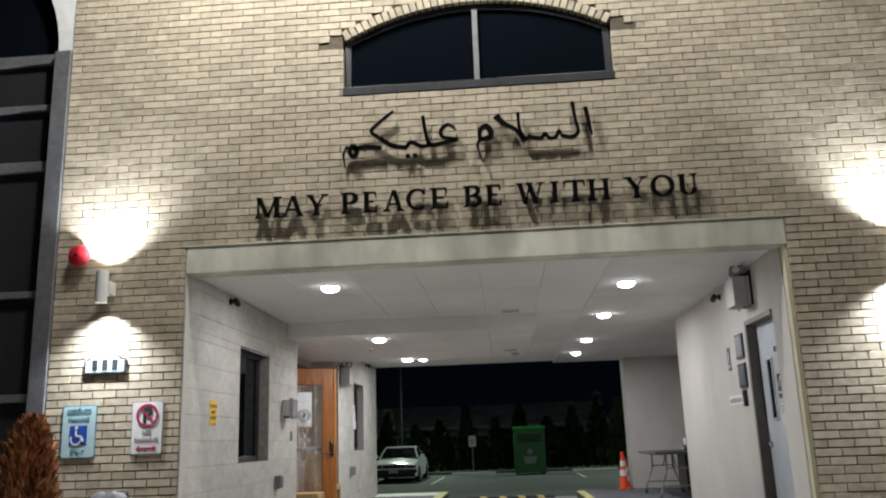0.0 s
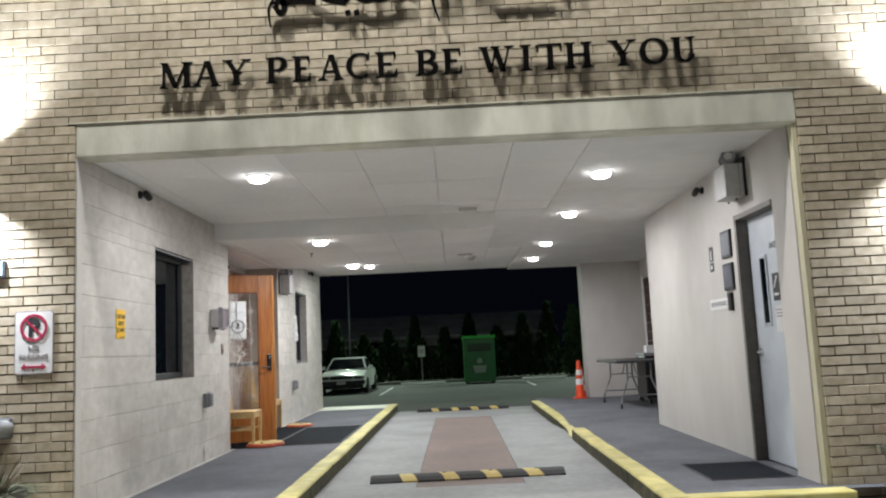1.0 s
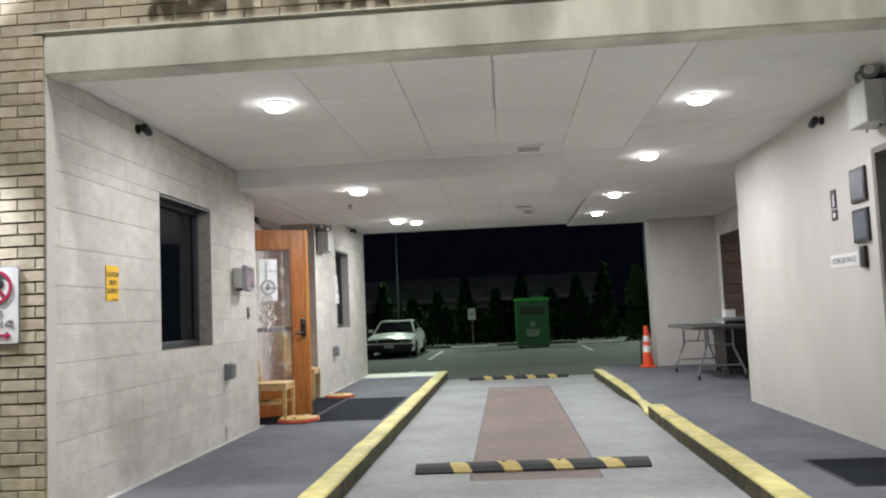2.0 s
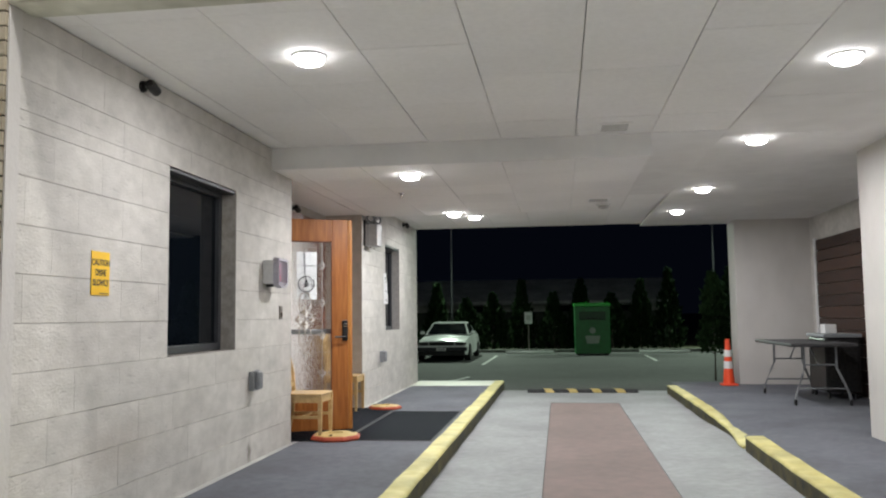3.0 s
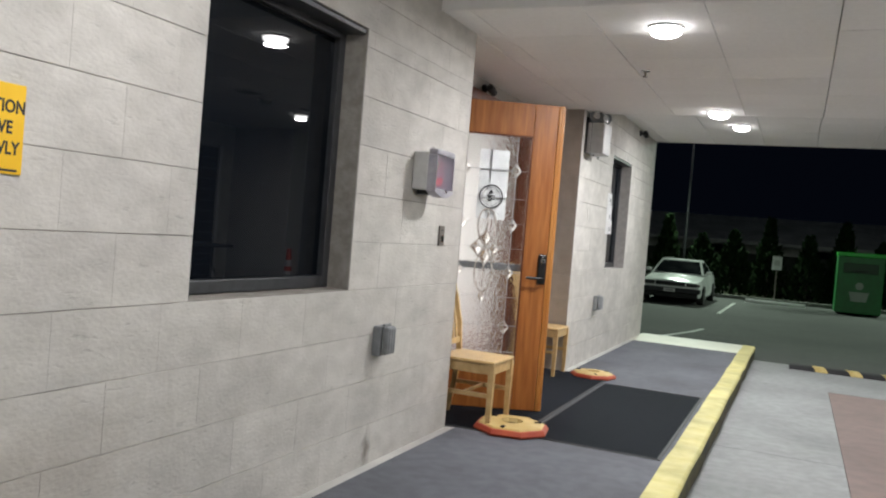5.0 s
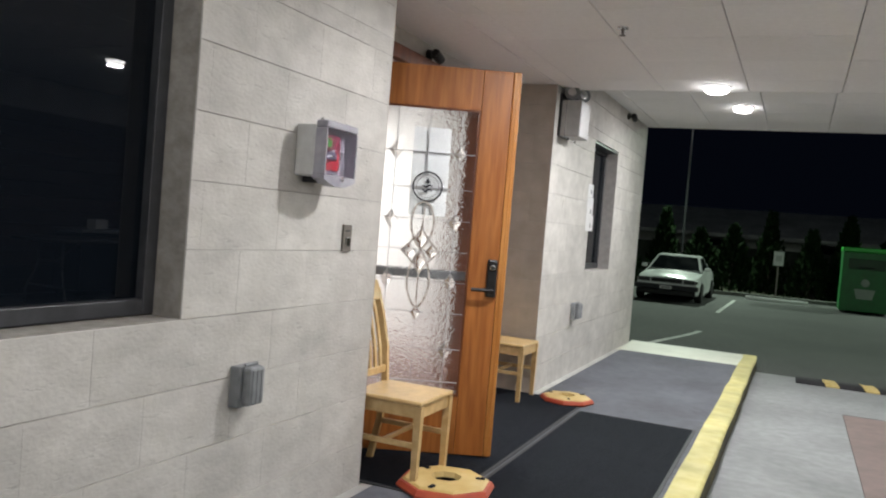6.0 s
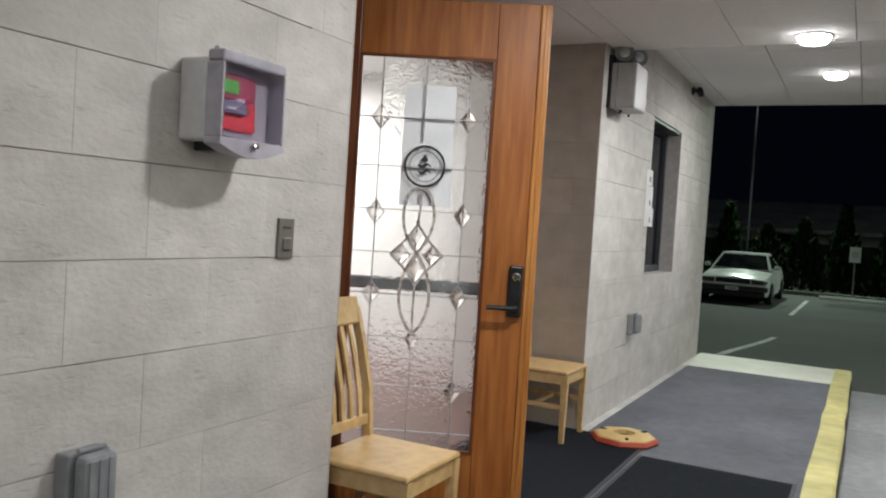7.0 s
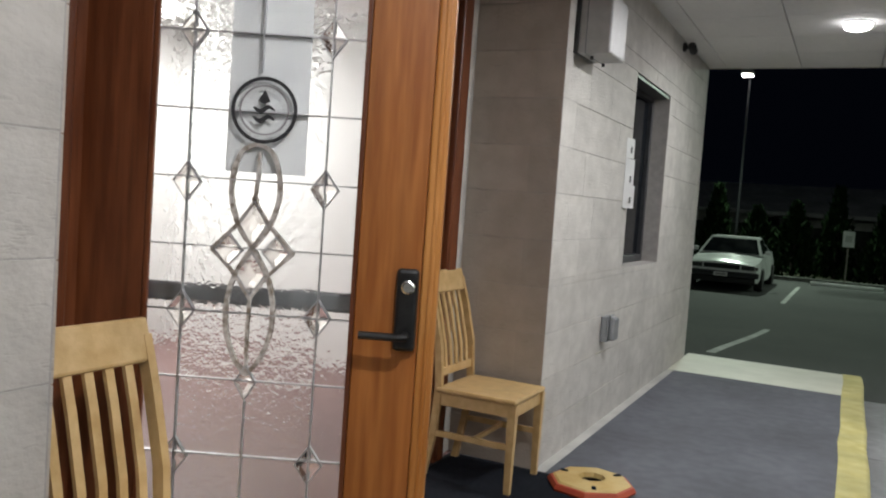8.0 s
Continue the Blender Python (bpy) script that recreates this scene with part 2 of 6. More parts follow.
def stain(m, spot, size, colour):
    """A dark smudge on a surface round a place, broken up by noise."""
    t = m.node_tree
    b = t.nodes["Principled BSDF"]
    old = b.inputs["Base Color"].links[0].from_socket
    geo = t.nodes.new("ShaderNodeNewGeometry")
    sub = t.nodes.new("ShaderNodeVectorMath")
    sub.operation = "SUBTRACT"
    sub.inputs[1].default_value = spot
    t.links.new(geo.outputs["Position"], sub.inputs[0])
    div = t.nodes.new("ShaderNodeVectorMath")
    div.operation = "DIVIDE"
    div.inputs[1].default_value = size
    t.links.new(sub.outputs[0], div.inputs[0])
    ln = t.nodes.new("ShaderNodeVectorMath")
    ln.operation = "LENGTH"
    t.links.new(div.outputs[0], ln.inputs[0])
    nz = t.nodes.new("ShaderNodeTexNoise")
    nz.inputs["Scale"].default_value, nz.inputs["Detail"].default_value = 22, 5
    t.links.new(geo.outputs["Position"], nz.inputs["Vector"])
    add = t.nodes.new("ShaderNodeMath")
    add.operation = "ADD"
    t.links.new(ln.outputs["Value"], add.inputs[0])
    t.links.new(nz.outputs["Fac"], add.inputs[1])
    rg = t.nodes.new("ShaderNodeMapRange")
    rg.inputs[1].default_value, rg.inputs[2].default_value, rg.inputs[3].default_value, rg.inputs[4].default_value = 0.6, 1.45, 0.75, 0.0
    t.links.new(add.outputs[0], rg.inputs[0])
    mx = t.nodes.new("ShaderNodeMix")
    mx.data_type = "RGBA"
    t.links.new(rg.outputs[0], mx.inputs[0])
    t.links.new(old, mx.inputs[6])
    mx.inputs[7].default_value = (*colour, 1)
    t.links.new(mx.outputs[2], b.inputs["Base Color"])


stain(BLOCK, (-2.35, 7.05, 0.55), (0.3, 0.55, 0.22), (0.42, 0.385, 0.34))
stain(BLOCK, (-2.35, 9.02, 0.20), (0.3, 0.06, 0.13), (0.10, 0.075, 0.055))


# ---- mesh helpers ----
def box(bm, x0, x1, y0, y1, z0, z1, m=None):
    vs = [bm.verts.new(Vector((x, y, z)) if m is None else m @ Vector((x, y, z))) for z in (z0, z1) for y in (y0, y1) for x in (x0, x1)]
    for f in ((0, 2, 3, 1), (4, 5, 7, 6), (0, 1, 5, 4), (2, 6, 7, 3), (0, 4, 6, 2), (1, 3, 7, 5)):
        bm.faces.new([vs[i] for i in f])
    return bm


def rbox(x0, x1, y0, y1, z0, z1, r=0.006, m=None):
    """A box with bevelled edges."""
    bm = box(bmesh.new(), x0, x1, y0, y1, z0, z1)
    bmesh.ops.recalc_face_normals(bm, faces=bm.faces[:])
    bmesh.ops.bevel(bm, geom=bm.edges[:], offset=r, segments=2, profile=0.5, affect="EDGES")
    if m is not None:
        bm.transform(m)
    return bm


def revolve(bm, outline, steps=20, m=None, squash=1.0):
    """Turns (radius, height) points about z."""
    rings = []
    for r, z in outline:
        ring = []
        for i in range(steps):
            a = 2 * math.pi * i / steps
            v = Vector((r * math.cos(a), r * math.sin(a) * squash, z))
            ring.append(bm.verts.new(v if m is None else m @ v))
        rings.append(ring)
    for lo, hi in zip(rings, rings[1:]):
        for i in range(steps):
            bm.faces.new((lo[i], lo[(i + 1) % steps], hi[(i + 1) % steps], hi[i]))
    if outline[0][0] > 1e-6:
        bm.faces.new(rings[0][::-1])
    if outline[-1][0] > 1e-6:
        bm.faces.new(rings[-1])
    return bm


def tube(bm, pts, r, steps=8, r2=None):
    """A round bar along points."""
    pts = [Vector(p) for p in pts]
    rings = []
    for i, p in enumerate(pts):
        d = (pts[min(i + 1, len(pts) - 1)] - pts[max(i - 1, 0)]).normalized()
        side = d.cross(Vector((0, 0, 1)) if abs(d.z) < 0.95 else Vector((1, 0, 0))).normalized()
        up = side.cross(d)
        rad = r if r2 is None else r + (r2 - r) * i / (len(pts) - 1)
        rings.append([bm.verts.new(p + rad * (math.cos(2 * math.pi * j / steps) * side + math.sin(2 * math.pi * j / steps) * up)) for j in range(steps)])
    for lo, hi in zip(rings, rings[1:]):
        for j in range(steps):
            bm.faces.new((lo[j], lo[(j + 1) % steps], hi[(j + 1) % steps], hi[j]))
    bm.faces.new(rings[0][::-1])
    bm.faces.new(rings[-1])
    return bm


def prism(bm, outline, y0, y1, m=None):
    """A flat outline of (x, z) points given depth from y0 to y1."""
    f = [bm.verts.new(Vector((x, y0, z)) if m is None else m @ Vector((x, y0, z))) for x, z in outline]
    b = [bm.verts.new(Vector((x, y1, z)) if m is None else m @ Vector((x, y1, z))) for x, z in outline]
    bm.faces.new(f)
    bm.faces.new(b[::-1])
    for i in range(len(f)):
        j = (i + 1) % len(f)
        bm.faces.new((f[j], f[i], b[i], b[j]))
    return bm


def mesh_of(name, bm, material, smooth=False):
    bmesh.ops.recalc_face_normals(bm, faces=bm.faces[:])
    me = bpy.data.meshes.new(name)
    bm.to_mesh(me)
    bm.free()
    me.materials.append(material)
    if smooth:
        for p in me.polygons:
            p.use_smooth = True
        me.set_sharp_from_angle(angle=radians(35))
    return me


def part(name, bm, material, parent, label="", smooth=False):
    ob = new(name, mesh_of(name, bm, material, smooth))
    ob.parent = parent
    if label:
        tagged(ob, label)
    return ob


def thing(name, label, category, m=None, group="", kind=""):
    ob = new(name)
    ob.empty_display_size = 0.1
    ob.matrix_world = m or Matrix()
    return tagged(ob, label, category, group, kind)


def setting(name, bm, material, label, category, smooth=False):
    ob = new(name, mesh_of(name, bm, material, smooth))
    return tagged(ob, label, category, kind="structure")


def text_part(name, body, size, material, parent, m, depth=0.002, bold=0.0, align="CENTER", squeeze=1.0):
    """Lettering in the built-in font, as a mesh that stands on the xz plane of m."""
    cu = bpy.data.curves.new(name, "FONT")
    cu.body, cu.size, cu.extrude, cu.offset, cu.align_x = body, size, depth, bold, align
    cu.resolution_u = 3
    tmp = bpy.data.objects.new(name, cu)
    scene.collection.objects.link(tmp)
    dg = bpy.context.evaluated_depsgraph_get()
    me = bpy.data.meshes.new_from_object(tmp.evaluated_get(dg))
    bpy.data.objects.remove(tmp)
    bpy.data.curves.remove(cu)
    me.transform(m @ pose(0, 0, 0, 90) @ Matrix.Diagonal((squeeze, 1, 1, 1)))
    me.materials.clear()
    me.materials.append(material)
    ob = new(name, me)
    ob.parent = parent
    return ob


# ---- the setting ----
FY, LX, RX, P = 6.06, -2.35, 2.835, 0.13      # facade, side walls, platform height
END = 16.75                                    # the far mouth of the passage
CZ, SZ, FZ = 2.715, 2.53, 2.755                            # ceiling and dropped soffit


def ground_z(y):
    t = min(max((y - 16.9) / 6.0, 0), 1)
    return -0.012 - 0.208 * t * t * (3 - 2 * t)


bm = bmesh.new()
ys = [-400, -60, -15, 3.4, 5.9, 16.4, 16.9] + [16.9 + 0.5 * i for i in range(1, 13)] + [40, 90, 400, 1500]
xs = [-1500, -300, -60, -20, 0, 20, 60, 300, 1500]
grid = [[bm.verts.new((x, y, ground_z(y))) for x in xs] for y in ys]
for r0, r1 in zip(grid, grid[1:]):
    for i in range(len(xs) - 1):
        bm.faces.new((r0[i], r0[i + 1], r1[i + 1], r1[i]))
setting("ground", bm, ASPHALT, "dark grey asphalt of the parking lot", "asphalt", True)


def drive_slabs():
    """Concrete lane through the passage, slab by slab, with a brown middle band."""
    lane = thing("driveway", "grey concrete lane with a brown middle band", "driveway", kind="structure")
    cuts = [5.75, 7.56, 11.38, 14.66, 16.55]
    for a, b in zip(cuts[1:], cuts[2:-1]):
        for x0, x1 in ((-0.98, -0.06), (0.89, 1.86)):
            part("concrete_slab", rbox(x0 + 0.0015, x1 - 0.0015, a + 0.003, b - 0.003, -0.1, 0.0, 0.003), CONCRETE, lane)
    for a, b in ((5.75, 7.57), (14.66, 16.55)):
        part("concrete_slab", rbox(-0.978, 1.858, a + 0.004, b - 0.004, -0.1, 0.0, 0.004), CONCRETE, lane)
    part("brown_band", rbox(-0.058, 0.888, 7.565, 14.65, -0.1, -0.003, 0.004), BROWNBAND, lane, "worn reddish-brown pavement strip")
    return lane


drive_slabs()
apron = thing("apron", "pale concrete apron in front of the building", "pavement", kind="structure")
for i in range(-4, 5):
    for j, (a, b) in enumerate(((5.78, 3.6), (3.58, 0.6), (0.58, -2.6))):
        part("apron_slab", rbox(i * 2.4 + 0.006, i * 2.4 + 2.394, b, a, -0.1, -0.004, 0.006), APRON, apron)


def left_walk():
    p = thing("walkway_left", "raised walkway with grey carpet and yellow kerb", "walkway", kind="structure")
    part("base", box(bmesh.new(), LX - 1.0, -1.0, 5.95, END - 0.02, -0.1, P - 0.012), CONCRETE, p)
    part("carpet", rbox(LX + 0.06, -1.015, 5.96, 15.93, P - 0.02, P, 0.004), CARPET, p, "worn grey outdoor carpet")
    part("edge_strip", box(bmesh.new(), LX - 0.0, LX + 0.057, 5.96, 15.93, P - 0.02, P - 0.006), APRON, p, "pale concrete strip along the wall")
    part("end_slab", rbox(LX + 0.002, -1.0, 15.935, 16.95, P - 0.2, P - 0.002, 0.006), surf("cream_floor_paint", (0.62, 0.62, 0.52), (0.70, 0.70, 0.60), 6, 0.6, 0.2, dirt=0.2), p, "pale painted concrete end")
    return p


left_walk()


def kerb_run(name, pts, width, inner, label):
    """A kerb along (x, y, top) points, face towards inner (-1 or 1 in x), with dark worn paint on the face."""
    k = thing(name, label, "kerb", kind="structure")
    bm, face = bmesh.new(), bmesh.new()
    rows_top, rows_face = [], []
    for x, y, z in pts:
        w = width * -inner
        prof = [(x + w, -0.1), (x + w, z), (x + 0.018 * -inner, z), (x + 0.004 * -inner, z - 0.010), (x, z - 0.022)]
        rows_top.append([bm.verts.new((px, y, pz)) for px, pz in prof])
        rows_face.append([face.verts.new((px, y, pz)) for px, pz in ((x, z - 0.022), (x - 0.002 * -inner, -0.1))])
    for rows, b in ((rows_top, bm), (rows_face, face)):
        for a, c in zip(rows, rows[1:]):
            for i in range(len(a) - 1):
                b.faces.new((a[i], a[i + 1], c[i + 1], c[i]))
    for row in (rows_top[0], rows_top[-1]):
        x = row[-1].co.x
        low = bm.verts.new((x, row[0].co.y, -0.1))
        bm.faces.new([*row, low])
    part("kerb_top", bm, YELLOW, k, "chipped yellow painted top")
    part("kerb_face", face, KERBFACE, k, "dark scuffed kerb face")
    return k


def jitter(pts):
    return [(x + random.uniform(-0.006, 0.006), y, z + random.uniform(-0.004, 0.004)) for x, y, z in pts]


def line(x0, y0, x1, y1, z, n):
    return [(x0 + (x1 - x0) * i / n, y0 + (y1 - y0) * i / n, z) for i in range(n + 1)]


kerb_run("kerb_left", jitter(line(-0.905, 5.86, -0.872, 16.95, P + 0.004, 26)), 0.155, 1, "yellow painted kerb of the walkway")


def right_walk():
    p = thing("walkway_right", "raised walkway with grey carpet, ramped beside the kerb", "walkway", kind="structure")
    bm = bmesh.new()
    ys = [5.96 + 0.3 * i for i in range(36)] + [END - 0.05]
    xs = [1.86, 2.0, 2.2, 2.5, RX, 4.05]
    def top(x, y):
        dip = max(0, 1 - abs(y - 11.35) / 1.1) * max(0, 1 - (x - 1.86) / 0.45)
        return P - 0.1 * dip * dip * (3 - 2 * dip)
    g = [[bm.verts.new((x, y, top(x, y))) for x in xs] for y in ys]
    for a, b in zip(g, g[1:]):
        for i in range(len(xs) - 1):
            bm.faces.new((a[i], a[i + 1], b[i + 1], b[i]))
    part("carpet", bm, CARPET, p, "worn grey outdoor carpet", True)
    part("base", box(bmesh.new(), 1.90, 4.1, 5.97, END - 0.05, -0.1, 0.02), CONCRETE, p)
    return p


right_walk()
kerb_run("kerb_right_near", jitter(line(1.69, 5.86, 1.725, 10.60, P + 0.006, 12)), 0.155, -1, "yellow painted kerb with a broken end")
far_pts = []
for i in range(25):
    y = 10.75 + (15.99 - 10.75) * i / 24
    s = min(max((y - 10.9) / 2.2, 0), 1)
    far_pts.append((1.73 + 0.05 * math.sin(1.5 * s * math.pi) * (1 - s * 0.4) + 0.03 * s, y, 0.025 + (P - 0.02) * s * s * (3 - 2 * s)))
kerb_run("kerb_right_far", jitter(far_pts), 0.135, -1, "yellow painted kerb that dips to a ramp")
k = thing("kerb_front", "yellow painted kerb across the walkway's front", "kerb", kind="structure")
part("kerb_top", rbox(1.70, 2.93, 5.82, 6.0, 0.06, P + 0.005, 0.012), YELLOW, k)
part("kerb_face", box(bmesh.new(), 1.705, 2.925, 5.826, 5.99, -0.1, 0.06), KERBFACE, k, "dark kerb face")
k = thing("kerb_front", "yellow painted kerb across the walkway's front", "kerb", kind="structure")
part("kerb_top", rbox(LX - 0.1, -0.905, 5.82, 6.0, 0.06, P + 0.005, 0.012), YELLOW, k)
part("kerb_face", box(bmesh.new(), LX - 0.1, -0.91, 5.826, 5.99, -0.1, 0.06), KERBFACE, k, "dark kerb face")


def slab_with_holes(plane, depth, u0, u1, z0, z1, holes, axis):
    """A wall slab in the x or y plane, from plane to plane + depth, with rectangular holes (u0, u1, z0, z1)."""
    us = sorted({u0, u1, *[h[0] for h in holes], *[h[1] for h in holes]})
    zs = sorted({z0, z1, *[h[2] for h in holes], *[h[3] for h in holes]})
    bm = bmesh.new()
    for a, b in zip(us, us[1:]):
        for c, d in zip(zs, zs[1:]):
            mu, mz = (a + b) / 2, (c + d) / 2
            if any(h[0] < mu < h[1] and h[2] < mz < h[3] for h in holes):
                continue
            if axis == "x":
                box(bm, min(plane, plane + depth), max(plane, plane + depth), a, b, c, d)
            else:
                box(bm, a, b, min(plane, plane + depth), max(plane, plane + depth), c, d)
    return bm


def spans(u0, u1, holes, z):
    """The solid stretches of a course at height z."""
    out = [(u0, u1)]
    for a, b, c, d in holes:
        if c < z < d:
            out = [s for p, q in out for s in ((p, min(q, a)), (max(p, b), q)) if s[1] - s[0] > 0.015]
    return out


UNIT = {}


def unit_block(material, bevel):
    """One piece, 1 x 1 in u and z with its face towards -y; scaled to size. Shared by all alike."""
    key = (material.name, bevel)
    if key not in UNIT:
        bm = bmesh.new()
        f = [bm.verts.new(p) for p in ((-.5 + bevel[0], -1, -.5 + bevel[1]), (.5 - bevel[0], -1, -.5 + bevel[1]), (.5 - bevel[0], -1, .5 - bevel[1]), (-.5 + bevel[0], -1, .5 - bevel[1]))]
        s = [bm.verts.new(p) for p in ((-.5, -.6, -.5), (.5, -.6, -.5), (.5, -.6, .5), (-.5, -.6, .5))]
        b = [bm.verts.new(p) for p in ((-.5, 0, -.5), (.5, 0, -.5), (.5, 0, .5), (-.5, 0, .5))]
        bm.faces.new(f)
        for i in range(4):
            j = (i + 1) % 4
            bm.faces.new((f[i], s[i], s[j], f[j]))
            bm.faces.new((s[i], b[i], b[j], s[j]))
        UNIT[key] = mesh_of("piece", bm, material)
    return UNIT[key]


PIECES = []     # (parent, material, bevel, name, matrix, mesh size) laid last


def block_wall(name, plane, face, u0, u1, z0, z1, holes, label, axis="x", course=0.2275, length=0.43, thick=0.22, start=0.0, joint=JOINT, face_paint=BLOCK):
    """Painted block wall: recessed joints, every block a piece. face: +1 or -1, the way the wall looks along its axis."""
    w = thing(name, label, "wall", kind="structure")
    part("core", slab_with_holes(plane - face * 0.006, -face * thick, u0, u1, z0, z1, holes, axis), joint, w)
    turn = {("x", 1): 90, ("x", -1): -90, ("y", -1): 0, ("y", 1): 180}[(axis, face)]
    row, z = 0, z0
    while z < z1 - 0.01:
        h = min(course, z1 - z)
        # a course that an opening's head or sill cuts is laid in bands
        levels = [z, *sorted(e for hole in holes for e in hole[2:] if z + 0.012 < e < z + h - 0.012), z + h]
        for low, high in zip(levels, levels[1:]):
            for a, b in spans(u0, u1, holes, (low + high) / 2):
                u = a - ((row % 2) * length / 2 + start) % length
                while u < b:
                    p, q = max(u, a), min(u + length, b)
                    if q - p > 0.02:
                        c = ((p + q) / 2, (low + high) / 2)
                        at = (plane - face * 0.006, c[0], c[1]) if axis == "x" else (c[0], plane - face * 0.006, c[1])
                        out = random.uniform(0.0056, 0.0064)
                        gap = 0.0019 if len(levels) == 2 else 0.0010
                        PIECES.append((w, face_paint, (0.0008, 0.005), "block", pose(*at, 0, 0, turn) @ Matrix.Diagonal((q - p - 0.0002, out, high - low - gap, 1))))
                    u += length
        z += h
        row += 1
    return w


WIN_A, WIN_B = (7.64, 8.73, 1.017, 2.23), (14.15, 15.19, 1.05, 2.28)
block_wall("wall_left_near", LX, 1, FY + 0.10, 10.03, P - 0.026, CZ, [WIN_A], "painted pale grey block wall with a window", start=0.151)
block_wall("wall_left_far", LX, 1, 12.762, END, P - 0.026, CZ + 0.1, [WIN_B], "painted pale grey block wall with a window", joint=PAINTEDJOINT)
block_wall("wall_recess_far", 12.76, -1, -2.93, LX - 0.001, P - 0.03, CZ, [], "block side wall of the entrance recess, tan from painted bounce", axis="y", joint=PAINTEDJOINT, face_paint=TANBOUNCE)
block_wall("wall_recess_near", 10.04, 1, -2.93, LX - 0.001, P - 0.03, CZ, [], "block side wall of the entrance recess, tan from painted bounce", axis="y", joint=PAINTEDJOINT, face_paint=TANBOUNCE)
setting("wall_right_near", slab_with_holes(RX, 0.22, FY + 0.10, 10.68, P - 0.03, CZ, [(6.54, 7.39, P - 0.03, 2.215)], "x"), PLASTER, "smooth painted pale grey wall with a door", "wall")
setting("wall_right_end", slab_with_holes(10.68, -0.22, RX + 0.01, 4.2, P - 0.03, CZ, [], "y"), PLASTER, "painted pale grey end wall", "wall")
setting("wall_column", slab_with_holes(16.2, 0.5, 2.86, 4.0, P - 0.03, CZ + 0.05, [], "y"), PLASTER, "smooth painted pale grey wall beside the far mouth", "wall")
setting("wall_right_back", slab_with_holes(4.0, 0.2, 10.46, 16.7, P - 0.03, CZ, [], "x"), BLOCK, "painted pale grey wall of the side bay", "wall")


def ceiling_panels():
    bm = bmesh.new()
    # front grid
    xs = [LX, -2.19, -1.58, -0.97, -0.36, 0.25, 0.86, 1.46]
    ys = [6.22, 6.46, 7.07, 7.68, 8.29, 8.90, 9.5]
    for x0, x1 in zip(xs, xs[1:]):
        for y0, y1 in zip(ys, ys[1:]):
            dz = random.uniform(0, 0.003)
            box(bm, x0 + 0.003, x1 - 0.003, y0 + 0.0015, y1 - 0.0015, CZ + 0.002 + dz, CZ + 0.03)
    # dropped soffit
    ys2 = [9.5, 10.11, 10.72, 11.33, 11.94, 12.55, 13.0]
    for x0, x1 in zip(xs[:-2], xs[1:-1]):
        for y0, y1 in zip(ys2, ys2[1:]):
            box(bm, x0 + 0.003, x1 - 0.003, y0 + 0.0015, y1 - 0.0015, SZ + random.uniform(0, 0.002), SZ + 0.03)
    box(bm, -2.93, LX - 0.004, 10.04, 12.75, SZ + 0.0, SZ + 0.03)
    for x0, x1 in zip(xs[:-1], xs[1:]):
        for y0, y1 in zip([13.0, 13.61, 14.22, 14.83, 15.44, 16.05], [13.61, 14.22, 14.83, 15.44, 16.05, END]):
            box(bm, x0 + 0.004, x1 - 0.004, y0 + 0.003, y1 - 0.003, FZ + 0.001, FZ + 0.03)
    return bm


setting("ceiling_panels", ceiling_panels(), CEIL, "white suspended ceiling panels in a grid", "ceiling")
bm = bmesh.new()
cuts = [6.22, 6.78, 7.22, 8.5, 9.72, 10.94, 12.16, 13.38, 14.6, 15.8, END]
for a, b in zip(cuts, cuts[1:]):
    box(bm, 1.462, 4.2, a + 0.0015, b - 0.0015, CZ + random.uniform(0, 0.002), CZ + 0.03)
box(bm, 0.862, 1.46, 9.5, 13.0, CZ, CZ + 0.03)
setting("ceiling_smooth", bm, GYPSUM, "smooth painted ceiling beside the panels", "ceiling")
setting("ceiling_step", slab_with_holes(9.5, 0.02, LX, 0.862, SZ, CZ + 0.02, [], "y"), GYPSUM, "painted face of the dropped ceiling", "ceiling")
setting("ceiling_step", slab_with_holes(12.98, 0.02, LX, 0.862, SZ, CZ + 0.02, [], "y"), GYPSUM, "painted face of the dropped ceiling", "ceiling")
setting("ceiling_step", slab_with_holes(0.862, -0.02, 9.52, 12.98, SZ, CZ + 0.02, [], "x"), GYPSUM, "painted side of the dropped ceiling", "ceiling")
bm = box(bmesh.new(), -6.5, 6.5, 6.2, END, CZ + 0.075, CZ + 0.25)
setting("roof_slab", bm, GYPSUM, "slab above the suspended ceiling", "ceiling")
setting("fascia", box(bmesh.new(), -7, 7, END, END + 0.2, FZ + 0.03, 6.5), BLOCK, "pale wall above the far mouth", "wall")

# ---- facade ----
OPEN_L, OPEN_R, LIN_B, LIN_T = LX, 2.88, 2.687, 2.94
AX, AHW, AB, ASP, AR = 0.325, 1.235, 4.33, 4.835, 2.476
ACZ = 5.165 - AR


def arch_half(z):
    if z < AB or z > 5.165:
        return 0
    return AHW if z <= ASP else math.sqrt(max(0, AR * AR - (z - ACZ) ** 2))


def arch_ring_half(z):
    ro = AR + 0.105
    if z < ASP - 0.04 or z > ACZ + ro:
        return arch_half(z)
    return math.sqrt(max(0, ro * ro - (z - ACZ) ** 2))


